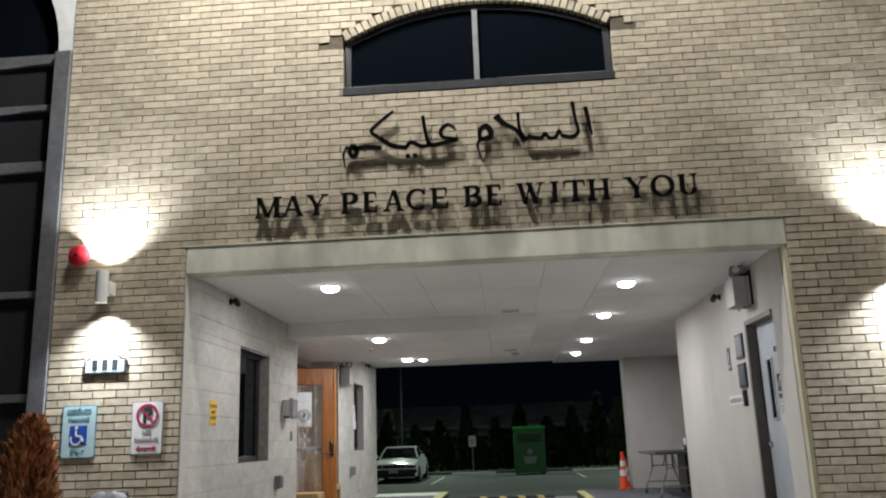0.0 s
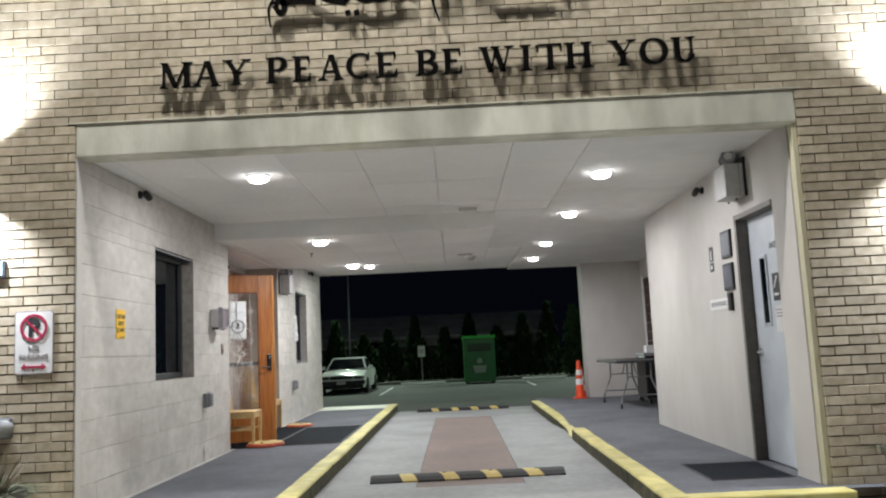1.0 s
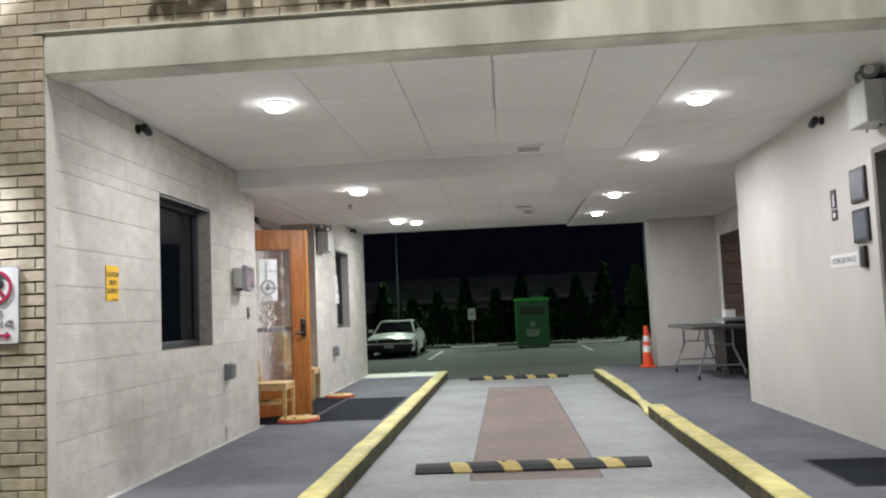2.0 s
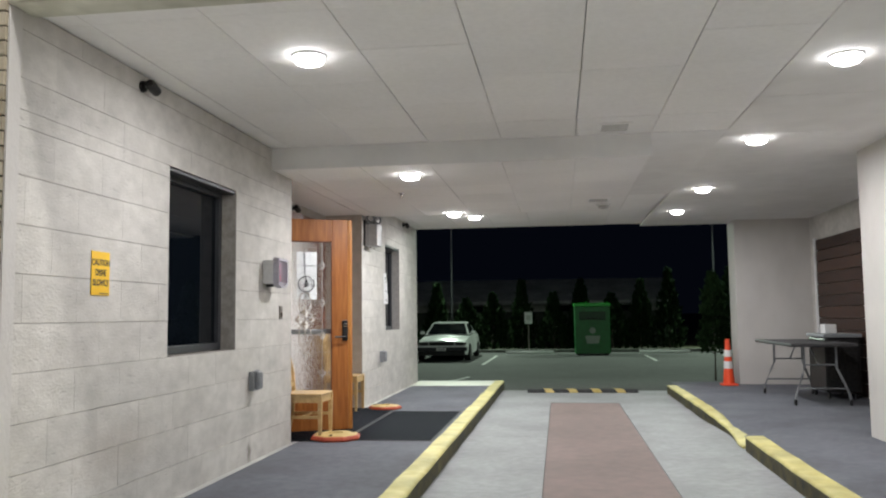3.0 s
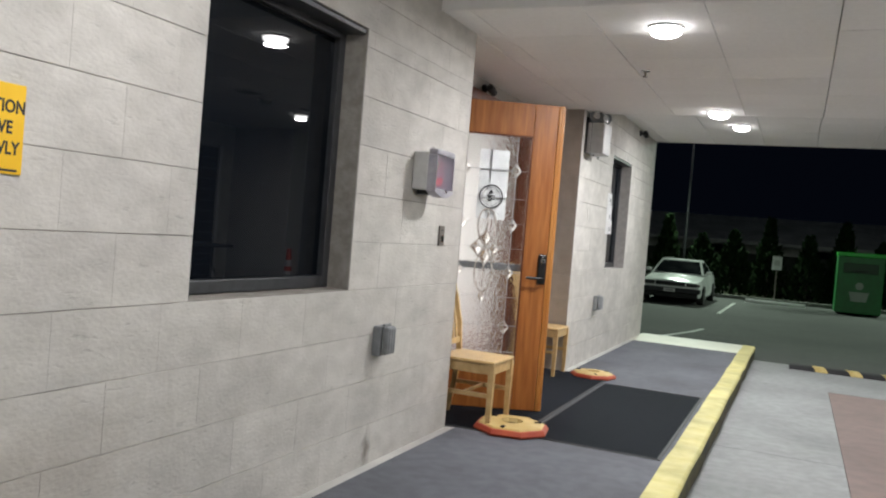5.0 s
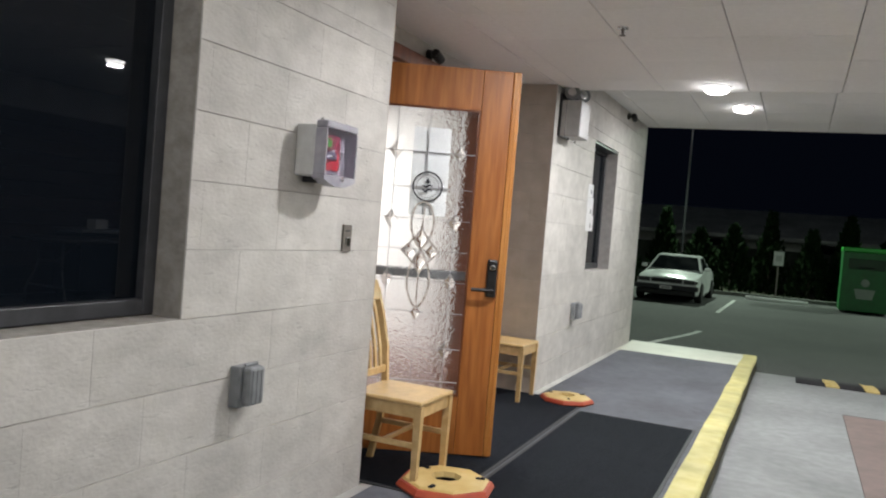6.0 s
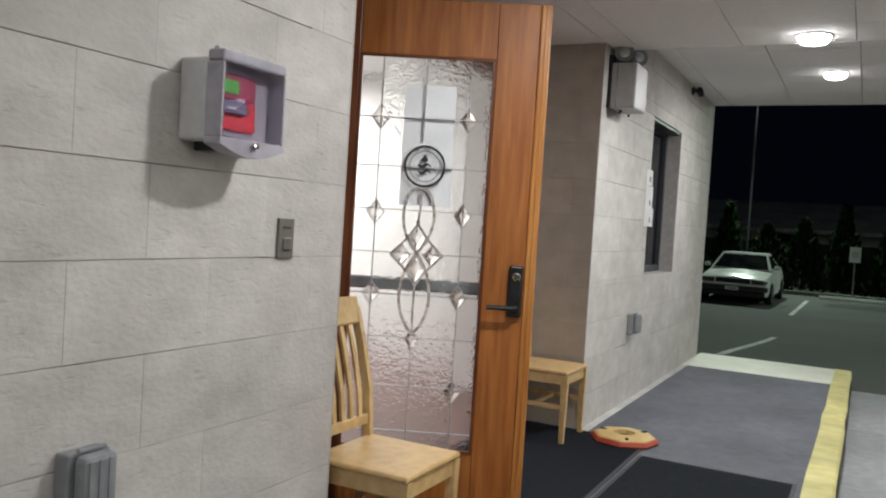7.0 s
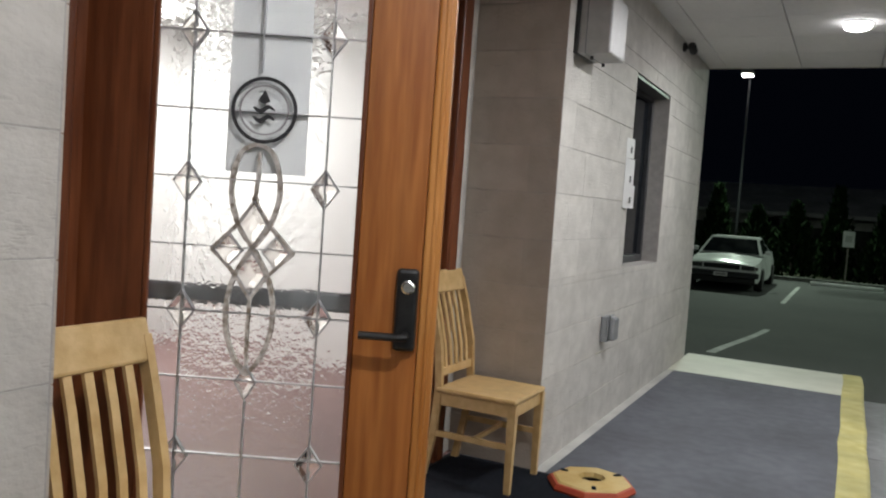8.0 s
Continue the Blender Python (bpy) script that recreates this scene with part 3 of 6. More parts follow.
WINX = -3.55
facade = thing("wall_facade", "buff brick front wall with deep raked joints", "wall", kind="structure")
bm = bmesh.new()
for x0, x1, z0, z1 in ((WINX, OPEN_L, -0.1, AB), (OPEN_R, 7.0, -0.1, AB), (OPEN_L, OPEN_R, LIN_T, AB), (WINX, AX - AHW - 0.01, AB, 6.6), (AX + AHW + 0.01, 7.0, AB, 6.6), (AX - AHW - 0.01, AX + AHW + 0.01, 5.19, 6.6)):
    box(bm, x0 + (0.004 if x0 == OPEN_R else 0), x1 - (0.004 if x1 == OPEN_L else 0), FY + 0.014, FY + 0.16, z0, z1)
step = 40
for i in range(step):
    xa, xb = AX - AHW + 2 * AHW * i / step, AX - AHW + 2 * AHW * (i + 1) / step
    za = ACZ + math.sqrt(AR * AR - ((xa + xb) / 2 - AX) ** 2)
    box(bm, xa, xb, FY + 0.014, FY + 0.16, za + 0.004, 5.2)
part("mortar", bm, MORTAR, facade)
COURSE, BL = 0.0685, 0.2085
near, rest = [], []
z, row = -0.02, 0
while z < 6.5:
    zc = z + COURSE / 2
    holes = [(OPEN_L, OPEN_R, -1, LIN_T)]
    h = arch_ring_half(zc)
    if h:
        holes.append((AX - h, AX + h, zc - 0.01, zc + 0.01))
    for a, b in spans(WINX, 6.9, holes, zc):
        u = a - (row % 2) * BL / 2 if a != AX + h else -7 + (row % 2) * BL / 2
        if a > OPEN_L and a != OPEN_R:
            u = WINX - (row % 2) * BL / 2
        while u < b:
            p, q = max(u, a), min(u + BL, b)
            if q - p > 0.02:
                item = ((p + q) / 2, zc, q - p - 0.0068)
                pier = (p < OPEN_L + 0.01 and 0.75 < zc < 2.2) or (OPEN_R - 0.01 < p < OPEN_R + 0.5 and 0.9 < zc < 2.9)
                (near if pier and len(near) < 300 else rest).append(item)
            u += BL
    z += COURSE
    row += 1
for x, zc, w in near:
    PIECES.append((facade, BRICK, (0.008, 0.028), "brick", pose(x, FY + 0.10, zc) @ Matrix.Diagonal((w, 0.10 + random.uniform(-0.002, 0.002), COURSE - 0.0082, 1))))


def joined_bricks(items):
    verts, faces = [], []
    for x, zc, w in items:
        o, hw, hh, c = len(verts), w / 2, (COURSE - 0.0082) / 2, 0.0018
        y = FY + random.uniform(-0.002, 0.002)
        verts += [(x - hw + c, y, zc - hh + c), (x + hw - c, y, zc - hh + c), (x + hw - c, y, zc + hh - c), (x - hw + c, y, zc + hh - c)]
        verts += [(x - hw, y + c, zc - hh), (x + hw, y + c, zc - hh), (x + hw, y + c, zc + hh), (x - hw, y + c, zc + hh)]
        verts += [(x - hw, FY + 0.1, zc - hh), (x + hw, FY + 0.1, zc - hh), (x + hw, FY + 0.1, zc + hh), (x - hw, FY + 0.1, zc + hh)]
        faces.append((o, o + 1, o + 2, o + 3))
        for i in range(4):
            j = (i + 1) % 4
            faces += [(o + i, o + 4 + i, o + 4 + j, o + j), (o + 4 + i, o + 8 + i, o + 8 + j, o + 4 + j)]
    me = bpy.data.meshes.new("brickwork")
    me.from_pydata(verts, [], faces)
    me.materials.append(BRICK)
    return me


ob = new("brickwork", joined_bricks(rest))
ob.parent = facade
tagged(ob, "buff brickwork", kind="stuff")
n_ring = 38
amax = math.asin(AHW / (AR + 0.05))
for i in range(n_ring):
    a = -amax + 2 * amax * (i + 0.5) / n_ring
    r = AR + 0.052
    PIECES.append((facade, BRICK, (0.03, 0.03), "brick", pose(AX + r * math.sin(a), FY + 0.10, ACZ + r * math.cos(a), 0, math.degrees(a), 0) @ Matrix.Diagonal((0.056, 0.104, 0.10, 1))))

setting("jamb_trim", box(bmesh.new(), OPEN_L + 0.001, max(LX, OPEN_L + 0.010), FY + 0.012, FY + 0.099, -0.02, LIN_B - 0.003), PLASTER, "painted pale edge of the brick opening", "trim")
setting("jamb_trim", box(bmesh.new(), 2.846, 2.8795, FY + 0.02, FY + 0.099, P, LIN_B - 0.003), CREAM, "cream painted edge of the brick opening", "trim")
lintel = setting("lintel", rbox(OPEN_L - 0.0, OPEN_R, FY + 0.004, FY + 0.20, LIN_B, LIN_T - 0.004, 0.008), LINTEL, "weathered pale green-grey painted lintel", "lintel")
setting("trim", rbox(OPEN_L - 0.06, OPEN_R + 0.05, FY - 0.006, FY + 0.02, LIN_T - 0.006, LIN_T + 0.004, 0.002), LINTEL, "thin metal flashing above the lintel", "flashing")
# building sides and back, closing the place
setting("wall_upper", box(bmesh.new(), -7, 7, FY + 0.16, FY + 0.3, 5.3, 6.6), BLOCK, "plain wall behind the upper brickwork", "wall")

# ---- facade things ----
def ribbon(pts, widths, y0, y1, steps=5):
    """A flat stroke through (x, z) points, smoothed, with depth."""
    P2 = [Vector(p) for p in pts]
    fine, fw = [], []
    for i in range(len(P2) - 1):
        p0, p1, p2, p3 = P2[max(i - 1, 0)], P2[i], P2[i + 1], P2[min(i + 2, len(P2) - 1)]
        for s in range(steps):
            t = s / steps
            fine.append(0.5 * ((2 * p1) + (p2 - p0) * t + (2 * p0 - 5 * p1 + 4 * p2 - p3) * t * t + (3 * p1 - p0 - 3 * p2 + p3) * t ** 3))
            fw.append(widths[i] + (widths[i + 1] - widths[i]) * t)
    fine.append(P2[-1])
    fw.append(widths[-1])
    left, right = [], []
    for i, p in enumerate(fine):
        d = (fine[min(i + 1, len(fine) - 1)] - fine[max(i - 1, 0)]).normalized()
        nrm = Vector((-d.y, d.x)) * fw[i] / 2
        left.append(p + nrm)
        right.append(p - nrm)
    bm = bmesh.new()
    rows = [[bm.verts.new((a.x, y, a.y)) for a, y in ((l, y0), (r, y0), (r, y1), (l, y1))] for l, r in zip(left, right)]
    for a, b in zip(rows, rows[1:]):
        for i in range(4):
            bm.faces.new((a[i], a[(i + 1) % 4], b[(i + 1) % 4], b[i]))
    bm.faces.new(rows[0])
    bm.faces.new(rows[-1][::-1])
    return bm


def join(*bms):
    out = bmesh.new()
    for b in bms:
        me = bpy.data.meshes.new("tmp")
        b.to_mesh(me)
        b.free()
        out.from_mesh(me)
        bpy.data.meshes.remove(me)
    return out


def glyph(ch, x0, w, z0, h, y0, y1):
    """A bold serif capital as strokes; t: thick stem, n: thin stroke."""
    t, n = 0.043, 0.017
    X, Z = (lambda u: x0 + u * w), (lambda v: z0 + v * h)
    out = []

    def stem(u, thick=t, a=0.0, b=1.0, serif=True):
        c = X(u)
        out.append(prism(bmesh.new(), [(c - thick / 2, Z(a)), (c + thick / 2, Z(a)), (c + thick / 2, Z(b)), (c - thick / 2, Z(b))], y0, y1))
        if serif:
            for v, s in ((a, 1), (b, -1)):
                z = Z(v)
                e = thick / 2 + 0.022
                out.append(prism(bmesh.new(), [(c - e, z), (c + e, z), (c + thick / 2, z + s * 0.018), (c - thick / 2, z + s * 0.018)], y0 + 0.001, y1 + 0.001))

    def diag(u0, v0, u1, v1, thick):
        a, b = X(u0), X(u1)
        out.append(prism(bmesh.new(), [(a - thick / 2, Z(v0)), (a + thick / 2, Z(v0)), (b + thick / 2, Z(v1)), (b - thick / 2, Z(v1))], y0, y1))

    def bar(u0, u1, v, thick=n, beak=0):
        z = Z(v)
        out.append(prism(bmesh.new(), [(X(u0), z - thick / 2), (X(u1), z - thick / 2), (X(u1), z + thick / 2), (X(u0), z + thick / 2)], y0 + 0.0015, y1 + 0.0015))
        if beak:
            e = X(u1)
            out.append(prism(bmesh.new(), [(e - 0.022, z), (e + 0.003, z), (e + 0.003, z + beak), (e - 0.006, z + beak)], y0 + 0.002, y1 + 0.002))

    def foot(u, v):
        z = Z(v)
        s = 1 if v < 0.5 else -1
        out.append(prism(bmesh.new(), [(X(u) - 0.038, z), (X(u) + 0.038, z), (X(u) + 0.015, z + s * 0.016), (X(u) - 0.015, z + s * 0.016)], y0 + 0.001, y1 + 0.001))

    def bowl(cu, cv, ru, rv, a0, a1, wide=t, thin=n, k=18):
        pts, ws = [], []
        for i in range(k + 1):
            a = radians(a0 + (a1 - a0) * i / k)
            pts.append((X(cu) + ru * w * math.cos(a), Z(cv) + rv * h * math.sin(a)))
            ws.append(thin + (wide - thin) * abs(math.cos(a)) ** 1.5)
        out.append(ribbon(pts, ws, y0 + 0.0008, y1 + 0.0008, 1))

    if ch == "M":
        stem(0.10, n); stem(0.88, t); diag(0.14, 1, 0.50, 0, t); diag(0.50, 0, 0.86, 1, n)
    elif ch == "A":
        diag(0.10, 0, 0.48, 1, n); diag(0.86, 0, 0.52, 1, t); bar(0.26, 0.72, 0.33); foot(0.10, 0); foot(0.86, 0)
    elif ch == "Y":
        stem(0.50, t, 0, 0.5); diag(0.50, 0.45, 0.12, 1, t); diag(0.50, 0.45, 0.90, 1, n); foot(0.12, 1); foot(0.90, 1)
    elif ch == "P":
        stem(0.24); bowl(0.45, 0.73, 0.42, 0.245, 90, -90); bar(0.24, 0.47, 0.965); bar(0.24, 0.47, 0.49)
    elif ch == "B":
        stem(0.22); bowl(0.45, 0.755, 0.36, 0.22, 90, -90); bowl(0.47, 0.27, 0.42, 0.235, 90, -90)
        bar(0.22, 0.47, 0.965); bar(0.22, 0.49, 0.52); bar(0.22, 0.49, 0.04)
    elif ch == "E":
        stem(0.24); bar(0.24, 0.90, 0.955, n, -0.045); bar(0.24, 0.72, 0.52); bar(0.24, 0.95, 0.045, n, 0.05)
    elif ch == "C":
        bowl(0.54, 0.5, 0.46, 0.47, 48, 312); bar(0.80, 0.92, 0.80, 0.03, 0.045)
    elif ch == "W":
        diag(0.12, 1, 0.32, 0, t); diag(0.32, 0, 0.52, 1, n); diag(0.48, 1, 0.70, 0, t); diag(0.70, 0, 0.92, 1, n); foot(0.12, 1); foot(0.48, 1); foot(0.92, 1)
    elif ch == "I":
        stem(0.5)
    elif ch == "T":
        stem(0.5); bar(0.02, 0.98, 0.96, n, -0.05); bar(0.98, 0.02, 0.96, n * 0.9, -0.05)
    elif ch == "H":
        stem(0.18); stem(0.82); bar(0.18, 0.82, 0.51)
    elif ch == "O":
        bowl(0.5, 0.5, 0.42, 0.47, 0, 360, t, n, 28)
    elif ch == "U":
        stem(0.20, t, 0.32, 1.0, False); stem(0.82, n, 0.32, 1.0, False); bowl(0.51, 0.33, 0.31, 0.29, 180, 360); foot(0.20, 1); foot(0.82, 1)
    return join(*out)


sign = thing("wall_lettering", "black raised serif capitals reading MAY PEACE BE WITH YOU", "lettering")
LETTERS = [("M", 62, 138), ("A", 148, 212), ("Y", 226, 286), ("P", 333, 387), ("E", 403, 448), ("A", 470, 527), ("C", 540, 602), ("E", 613, 670), ("B", 717, 772),
           ("E", 785, 835), ("W", 880, 962), ("I", 984, 1010), ("T", 1028, 1090), ("H", 1098, 1164), ("Y", 1213, 1274), ("O", 1288, 1357), ("U", 1370, 1428)]
for ch, a, b in LETTERS:
    x0, x1 = -1.69 + (a - 65) * 0.002838, -1.69 + (b - 65) * 0.002838
    part("letter", glyph(ch, x0, x1 - x0, 3.150, 0.188, FY - 0.075, FY - 0.045), LETTER, sign)
for px in (-1.6, -0.85, -0.2, 0.42, 1.0, 1.6, 2.1):
    part("mounting_pin", tube(bmesh.new(), [(px, FY - 0.05, 3.245), (px, FY + 0.01, 3.245)], 0.005), BLACK, sign)


def arab(pts, w):
    """Stroke of the calligraphy; units of its own layout grid."""
    out = []
    for cx, cy in pts:
        px, py = 560 + cx / 2.08, cy / 2.08
        out.append((-0.913 + (px - 608) * 0.005158, 4.33 - (py - 158) * 0.00569 - (px - 608) * 0.000365))
    k = 0.00262
    ws = [0.80 * k * v for v in (w if len(w) == len(pts) else [w[0]] * len(pts))]
    return ribbon(out, ws, FY - 0.075, FY - 0.05)


calligraphy = thing("wall_calligraphy", "dark polished metal Arabic greeting raised from the wall", "lettering")
STROKES = [
    ([(981, 388), (988, 430), (998, 484)], [20, 17, 6]),
    ([(936, 370), (943, 430), (950, 472), (928, 492), (890, 488)], [18, 15, 16, 20, 14]),
    ([(892, 490), (882, 470), (870, 492), (846, 496), (832, 480), (816, 497), (768, 492)], [14, 12, 18, 16, 12, 20, 16]),
    ([(740, 408), (744, 470), (768, 504)], [15, 13, 16]),
    ([(660, 420), (688, 448), (728, 468), (758, 510)], [30, 22, 16, 18]),
    ([(600, 500), (602, 470), (625, 458), (640, 478), (632, 496), (602, 502)], [18, 22, 26, 26, 24, 16]),
    ([(604, 500), (590, 525), (606, 580)], [12, 11, 5]),
    ([(516, 470), (486, 452), (460, 474), (468, 496), (520, 502)], [6, 14, 18, 16, 16]),
    ([(396, 422), (404, 480), (420, 522), (466, 516), (522, 503)], [16, 16, 20, 18, 12]),
    ([(420, 523), (386, 528), (352, 514), (332, 532)], [14, 18, 16, 16]),
    ([(336, 534), (280, 526), (236, 500), (206, 478), (234, 448), (288, 406)], [20, 22, 18, 16, 14, 10]),
    ([(244, 534), (190, 532), (140, 540)], [18, 24, 22]),
    ([(122, 545), (140, 530), (152, 550), (138, 568), (122, 545)], [20, 22, 22, 20, 20]),
    ([(118, 530), (104, 560), (109, 606)], [10, 9, 4]),
    ([(330, 564), (346, 560)], [18, 18]),
    ([(356, 562), (372, 558)], [18, 18]),
]
for pts, w in STROKES:
    part("stroke", arab(pts, w), LETTER, calligraphy)


def arched_window():
    w = thing("window_arch", "dark arched window with a slim middle mullion", "window", kind="structure")
    n = 24
    amax = math.asin((AHW - 0.005) / AR)
    pts_o = [(AX - AHW + 0.005, AB + 0.005), (AX + AHW - 0.005, AB + 0.005)] + [(AX + (AR - 0.005) * math.sin(amax - 2 * amax * i / n), ACZ + (AR - 0.005) * math.cos(amax - 2 * amax * i / n)) for i in range(n + 1)]
    cx, cz = AX, 4.72
    pts_i = [(cx + (x - cx) * 0.955, cz + (z - cz) * 0.88) for x, z in pts_o]
    bm = bmesh.new()
    rows = []
    for (xo, zo), (xi, zi) in zip(pts_o, pts_i):
        rows.append([bm.verts.new(p) for p in ((xo, FY + 0.05, zo), (xi, FY + 0.05, zi), (xi, FY + 0.10, zi), (xo, FY + 0.10, zo))])
    for a, b in zip(rows, rows[1:] + rows[:1]):
        for i in range(4):
            bm.faces.new((a[i], a[(i + 1) % 4], b[(i + 1) % 4], b[i]))
    part("window_frame", bm, DARKFRAME, w)
    part("mullion", rbox(AX - 0.025, AX + 0.025, FY + 0.045, FY + 0.10, AB + 0.05, 5.12, 0.004), PLASTIC, w)
    for s in (-1, 1):
        half = [(AX + s * 0.02, AB + 0.05)] + [p for p in (pts_i if s > 0 else pts_i) if (p[0] - AX) * s > 0.03] + [(AX + s * 0.02, 5.10)] if s > 0 else [(AX - 0.02, 5.10)] + [p for p in pts_i[2:] if p[0] < AX - 0.03] + [pts_i[0], (AX - 0.02, AB + 0.05)]
        part("pane", prism(bmesh.new(), half, FY + 0.075, FY + 0.085), DARKGLASS, w)
    part("window_sill", rbox(AX - AHW - 0.01, AX + AHW + 0.01, FY - 0.008, FY + 0.1, AB - 0.035, AB + 0.045, 0.004), DARKFRAME, w)
    return w


arched_window()


def storefront():
    """Tall dark aluminium window beside the brick pier, with an arched head."""
    w = thing("window_tall", "tall dark aluminium window beside the brick pier", "window", kind="structure")
    x1 = WINX
    part("jamb", rbox(x1 - 0.16, x1 - 0.003, FY - 0.03, FY + 0.16, 0, 4.94, 0.006), STOREFRAME, w)
    for x in (-4.75, -5.9):
        part("mullion", rbox(x - 0.04, x + 0.04, FY + 0.02, FY + 0.14, 0, 4.9, 0.005), STOREFRAME, w)
    for z, hgt in ((0.0, 0.2), (1.62, 0.07), (2.55, 0.06), (3.75, 0.10), (4.36, 0.06), (4.84, 0.1)):
        part("transom", rbox(-7.0, x1 - 0.165, FY + 0.03, FY + 0.13, z, z + hgt, 0.005), STOREFRAME, w)
    for a, b in ((-7, -5.95), (-5.85, -4.8), (-4.7, x1 - 0.17)):
        for z0, z1 in ((0.2, 1.62), (1.69, 2.55), (2.61, 3.75), (3.85, 4.36), (4.42, 4.84)):
            part("pane", box(bmesh.new(), a, b, FY + 0.075, FY + 0.085, z0, z1), GREYGLASS, w)
    return w


storefront()
bm = bmesh.new()
n = 16
arcp = [(-5.2 + 1.50 * math.cos(math.pi * i / n / 2 + 0), 4.95 + 1.5 * math.sin(math.pi * i / n / 2)) for i in range(n + 1)]
outline = [(WINX - 0.003, 4.95), (WINX - 0.003, 6.5), (-5.2, 6.5)] + arcp[::-1]
prism(bm, outline, FY + 0.01, FY + 0.12)
setting("arch_trim", bm, WHITE, "cream plaster beside the arched head", "trim")
setting("arch_glass", box(bmesh.new(), -7, WINX - 0.2, FY + 0.13, FY + 0.15, 4.94, 6.5), DARKGLASS, "dark glass under the arched head", "window")


def sconce(px, pz):
    s = thing("wall_sconce", "pale cylinder wall lamp shining up and down on brick", "wall lamp", group="sconces on the facade")
    m = Matrix.Translation((px, FY - 0.16, pz))
    part("body", revolve(bmesh.new(), [(0.045, -0.14), (0.052, -0.14), (0.052, 0.14), (0.045, 0.14), (0.045, 0.06), (0.001, 0.06)], 24, m), WHITE, s, smooth=True)
    part("bracket", rbox(px - 0.05, px + 0.05, FY - 0.112, FY + 0.002, pz - 0.06, pz + 0.06, 0.006), WHITE, s)
    for z, nm in ((pz + 0.13, "upper_lens"), (pz - 0.135, "lower_lens")):
        part(nm, revolve(bmesh.new(), [(0.042, 0), (0.042, 0.004)], 20, Matrix.Translation((px, FY - 0.16, z))), LAMPGLOW, s)
    return s


for px, pz in SCONCES:
    sconce(px, pz)

RED = surf("signal_red", (0.55, 0.02, 0.03), (0.65, 0.03, 0.05), 14, 0.4, 0.03)
BLUE = surf("sign_blue", (0.01, 0.06, 0.35), (0.015, 0.08, 0.42), 14, 0.45, 0.0)
PALEBLUE = surf("pale_teal_sign", (0.42, 0.58, 0.62), (0.47, 0.62, 0.66), 10, 0.45, 0.0, dirt=0.1)
TEAL = surf("teal_print", (0.10, 0.30, 0.36), (0.13, 0.34, 0.40), 10, 0.5, 0.0)
INK = surf("dark_print", (0.02, 0.02, 0.022), (0.035, 0.035, 0.04), 20, 0.5, 0.0)
GREYINK = surf("grey_print", (0.28, 0.26, 0.27), (0.33, 0.31, 0.32), 20, 0.5, 0.0)
MAROON = surf("maroon_print", (0.35, 0.02, 0.06), (0.42, 0.03, 0.08), 20, 0.5, 0.0)

bell = thing("fire_bell", "round red fire alarm bell on the brick wall", "alarm bell")
m = Matrix.Translation((-3.32, FY, 2.895)) @ pose(0, 0, 0, 90)
part("gong", revolve(bmesh.new(), [(0.02, 0.04), (0.095, 0.035), (0.10, 0.045), (0.085, 0.075), (0.05, 0.092), (0.012, 0.096)], 28, m), RED, bell, "red domed gong", True)
part("hub", revolve(bmesh.new(), [(0.014, 0.09), (0.014, 0.105), (0.004, 0.108)], 12, m), BLACK, bell)
part("back_box", rbox(-3.37, -3.27, FY - 0.04, FY + 0.005, 2.845, 2.945, 0.006), RED, bell)

plaque = thing("house_number_plaque", "pale arched plaque with dark border on brick", "plaque")
PX, PZ = -3.03, 1.832
arc = [(PX - 0.19, PZ), (PX + 0.19, PZ), (PX + 0.19, PZ + 0.12)] + [(PX + 0.15 * math.cos(math.pi * i / 12), PZ + 0.125 + 0.06 * math.sin(math.pi * i / 12)) for i in range(13)] + [(PX - 0.19, PZ + 0.12)]
part("border", prism(bmesh.new(), arc, FY - 0.018, FY + 0.0), DARKFRAME, plaque)
part("face", prism(bmesh.new(), [(PX + (x - PX) * 0.90, PZ + 0.09 + (z - PZ - 0.09) * 0.82) for x, z in arc], FY - 0.021, FY - 0.01), PALEBLUE, plaque, "pale weathered face")
for i in (-1, 0, 1):
    part("bar", rbox(PX + i * 0.09 - 0.025, PX + i * 0.09 + 0.025, FY - 0.024, FY - 0.018, PZ + 0.03, PZ + 0.125, 0.003), INK, plaque)


def wall_sign(name, label, x0, x1, z0, z1, border, face):
    s = thing(name, label, "sign")
    def rounded(a, b, c, d, r=0.02, k=4):
        return [(cx + r * math.cos(radians(q + 90 * j / k)), cz + r * math.sin(radians(q + 90 * j / k))) for cx, cz, q in ((b - r, c + r, 270), (b - r, d - r, 0), (a + r, d - r, 90), (a + r, c + r, 180)) for j in range(k + 1)]
    part("plate", prism(bmesh.new(), rounded(x0, x1, z0, z1), FY - 0.010, FY - 0.004), border, s)
    part("face", prism(bmesh.new(), rounded(x0 + 0.008, x1 - 0.008, z0 + 0.008, z1 - 0.008), FY - 0.013, FY - 0.009), face, s)
    for z in (z0 + 0.03, z1 - 0.03):
        part("bolt", revolve(bmesh.new(), [(0.008, 0), (0.008, 0.004), (0.003, 0.006)], 8, Matrix.Translation(((x0 + x1) / 2, FY - 0.012, z)) @ pose(0, 0, 0, 90)), CHROME, s)
    return s


def at(x, z, y=None):
    return Matrix.Translation((x, FY - 0.0145 if y is None else y, z))


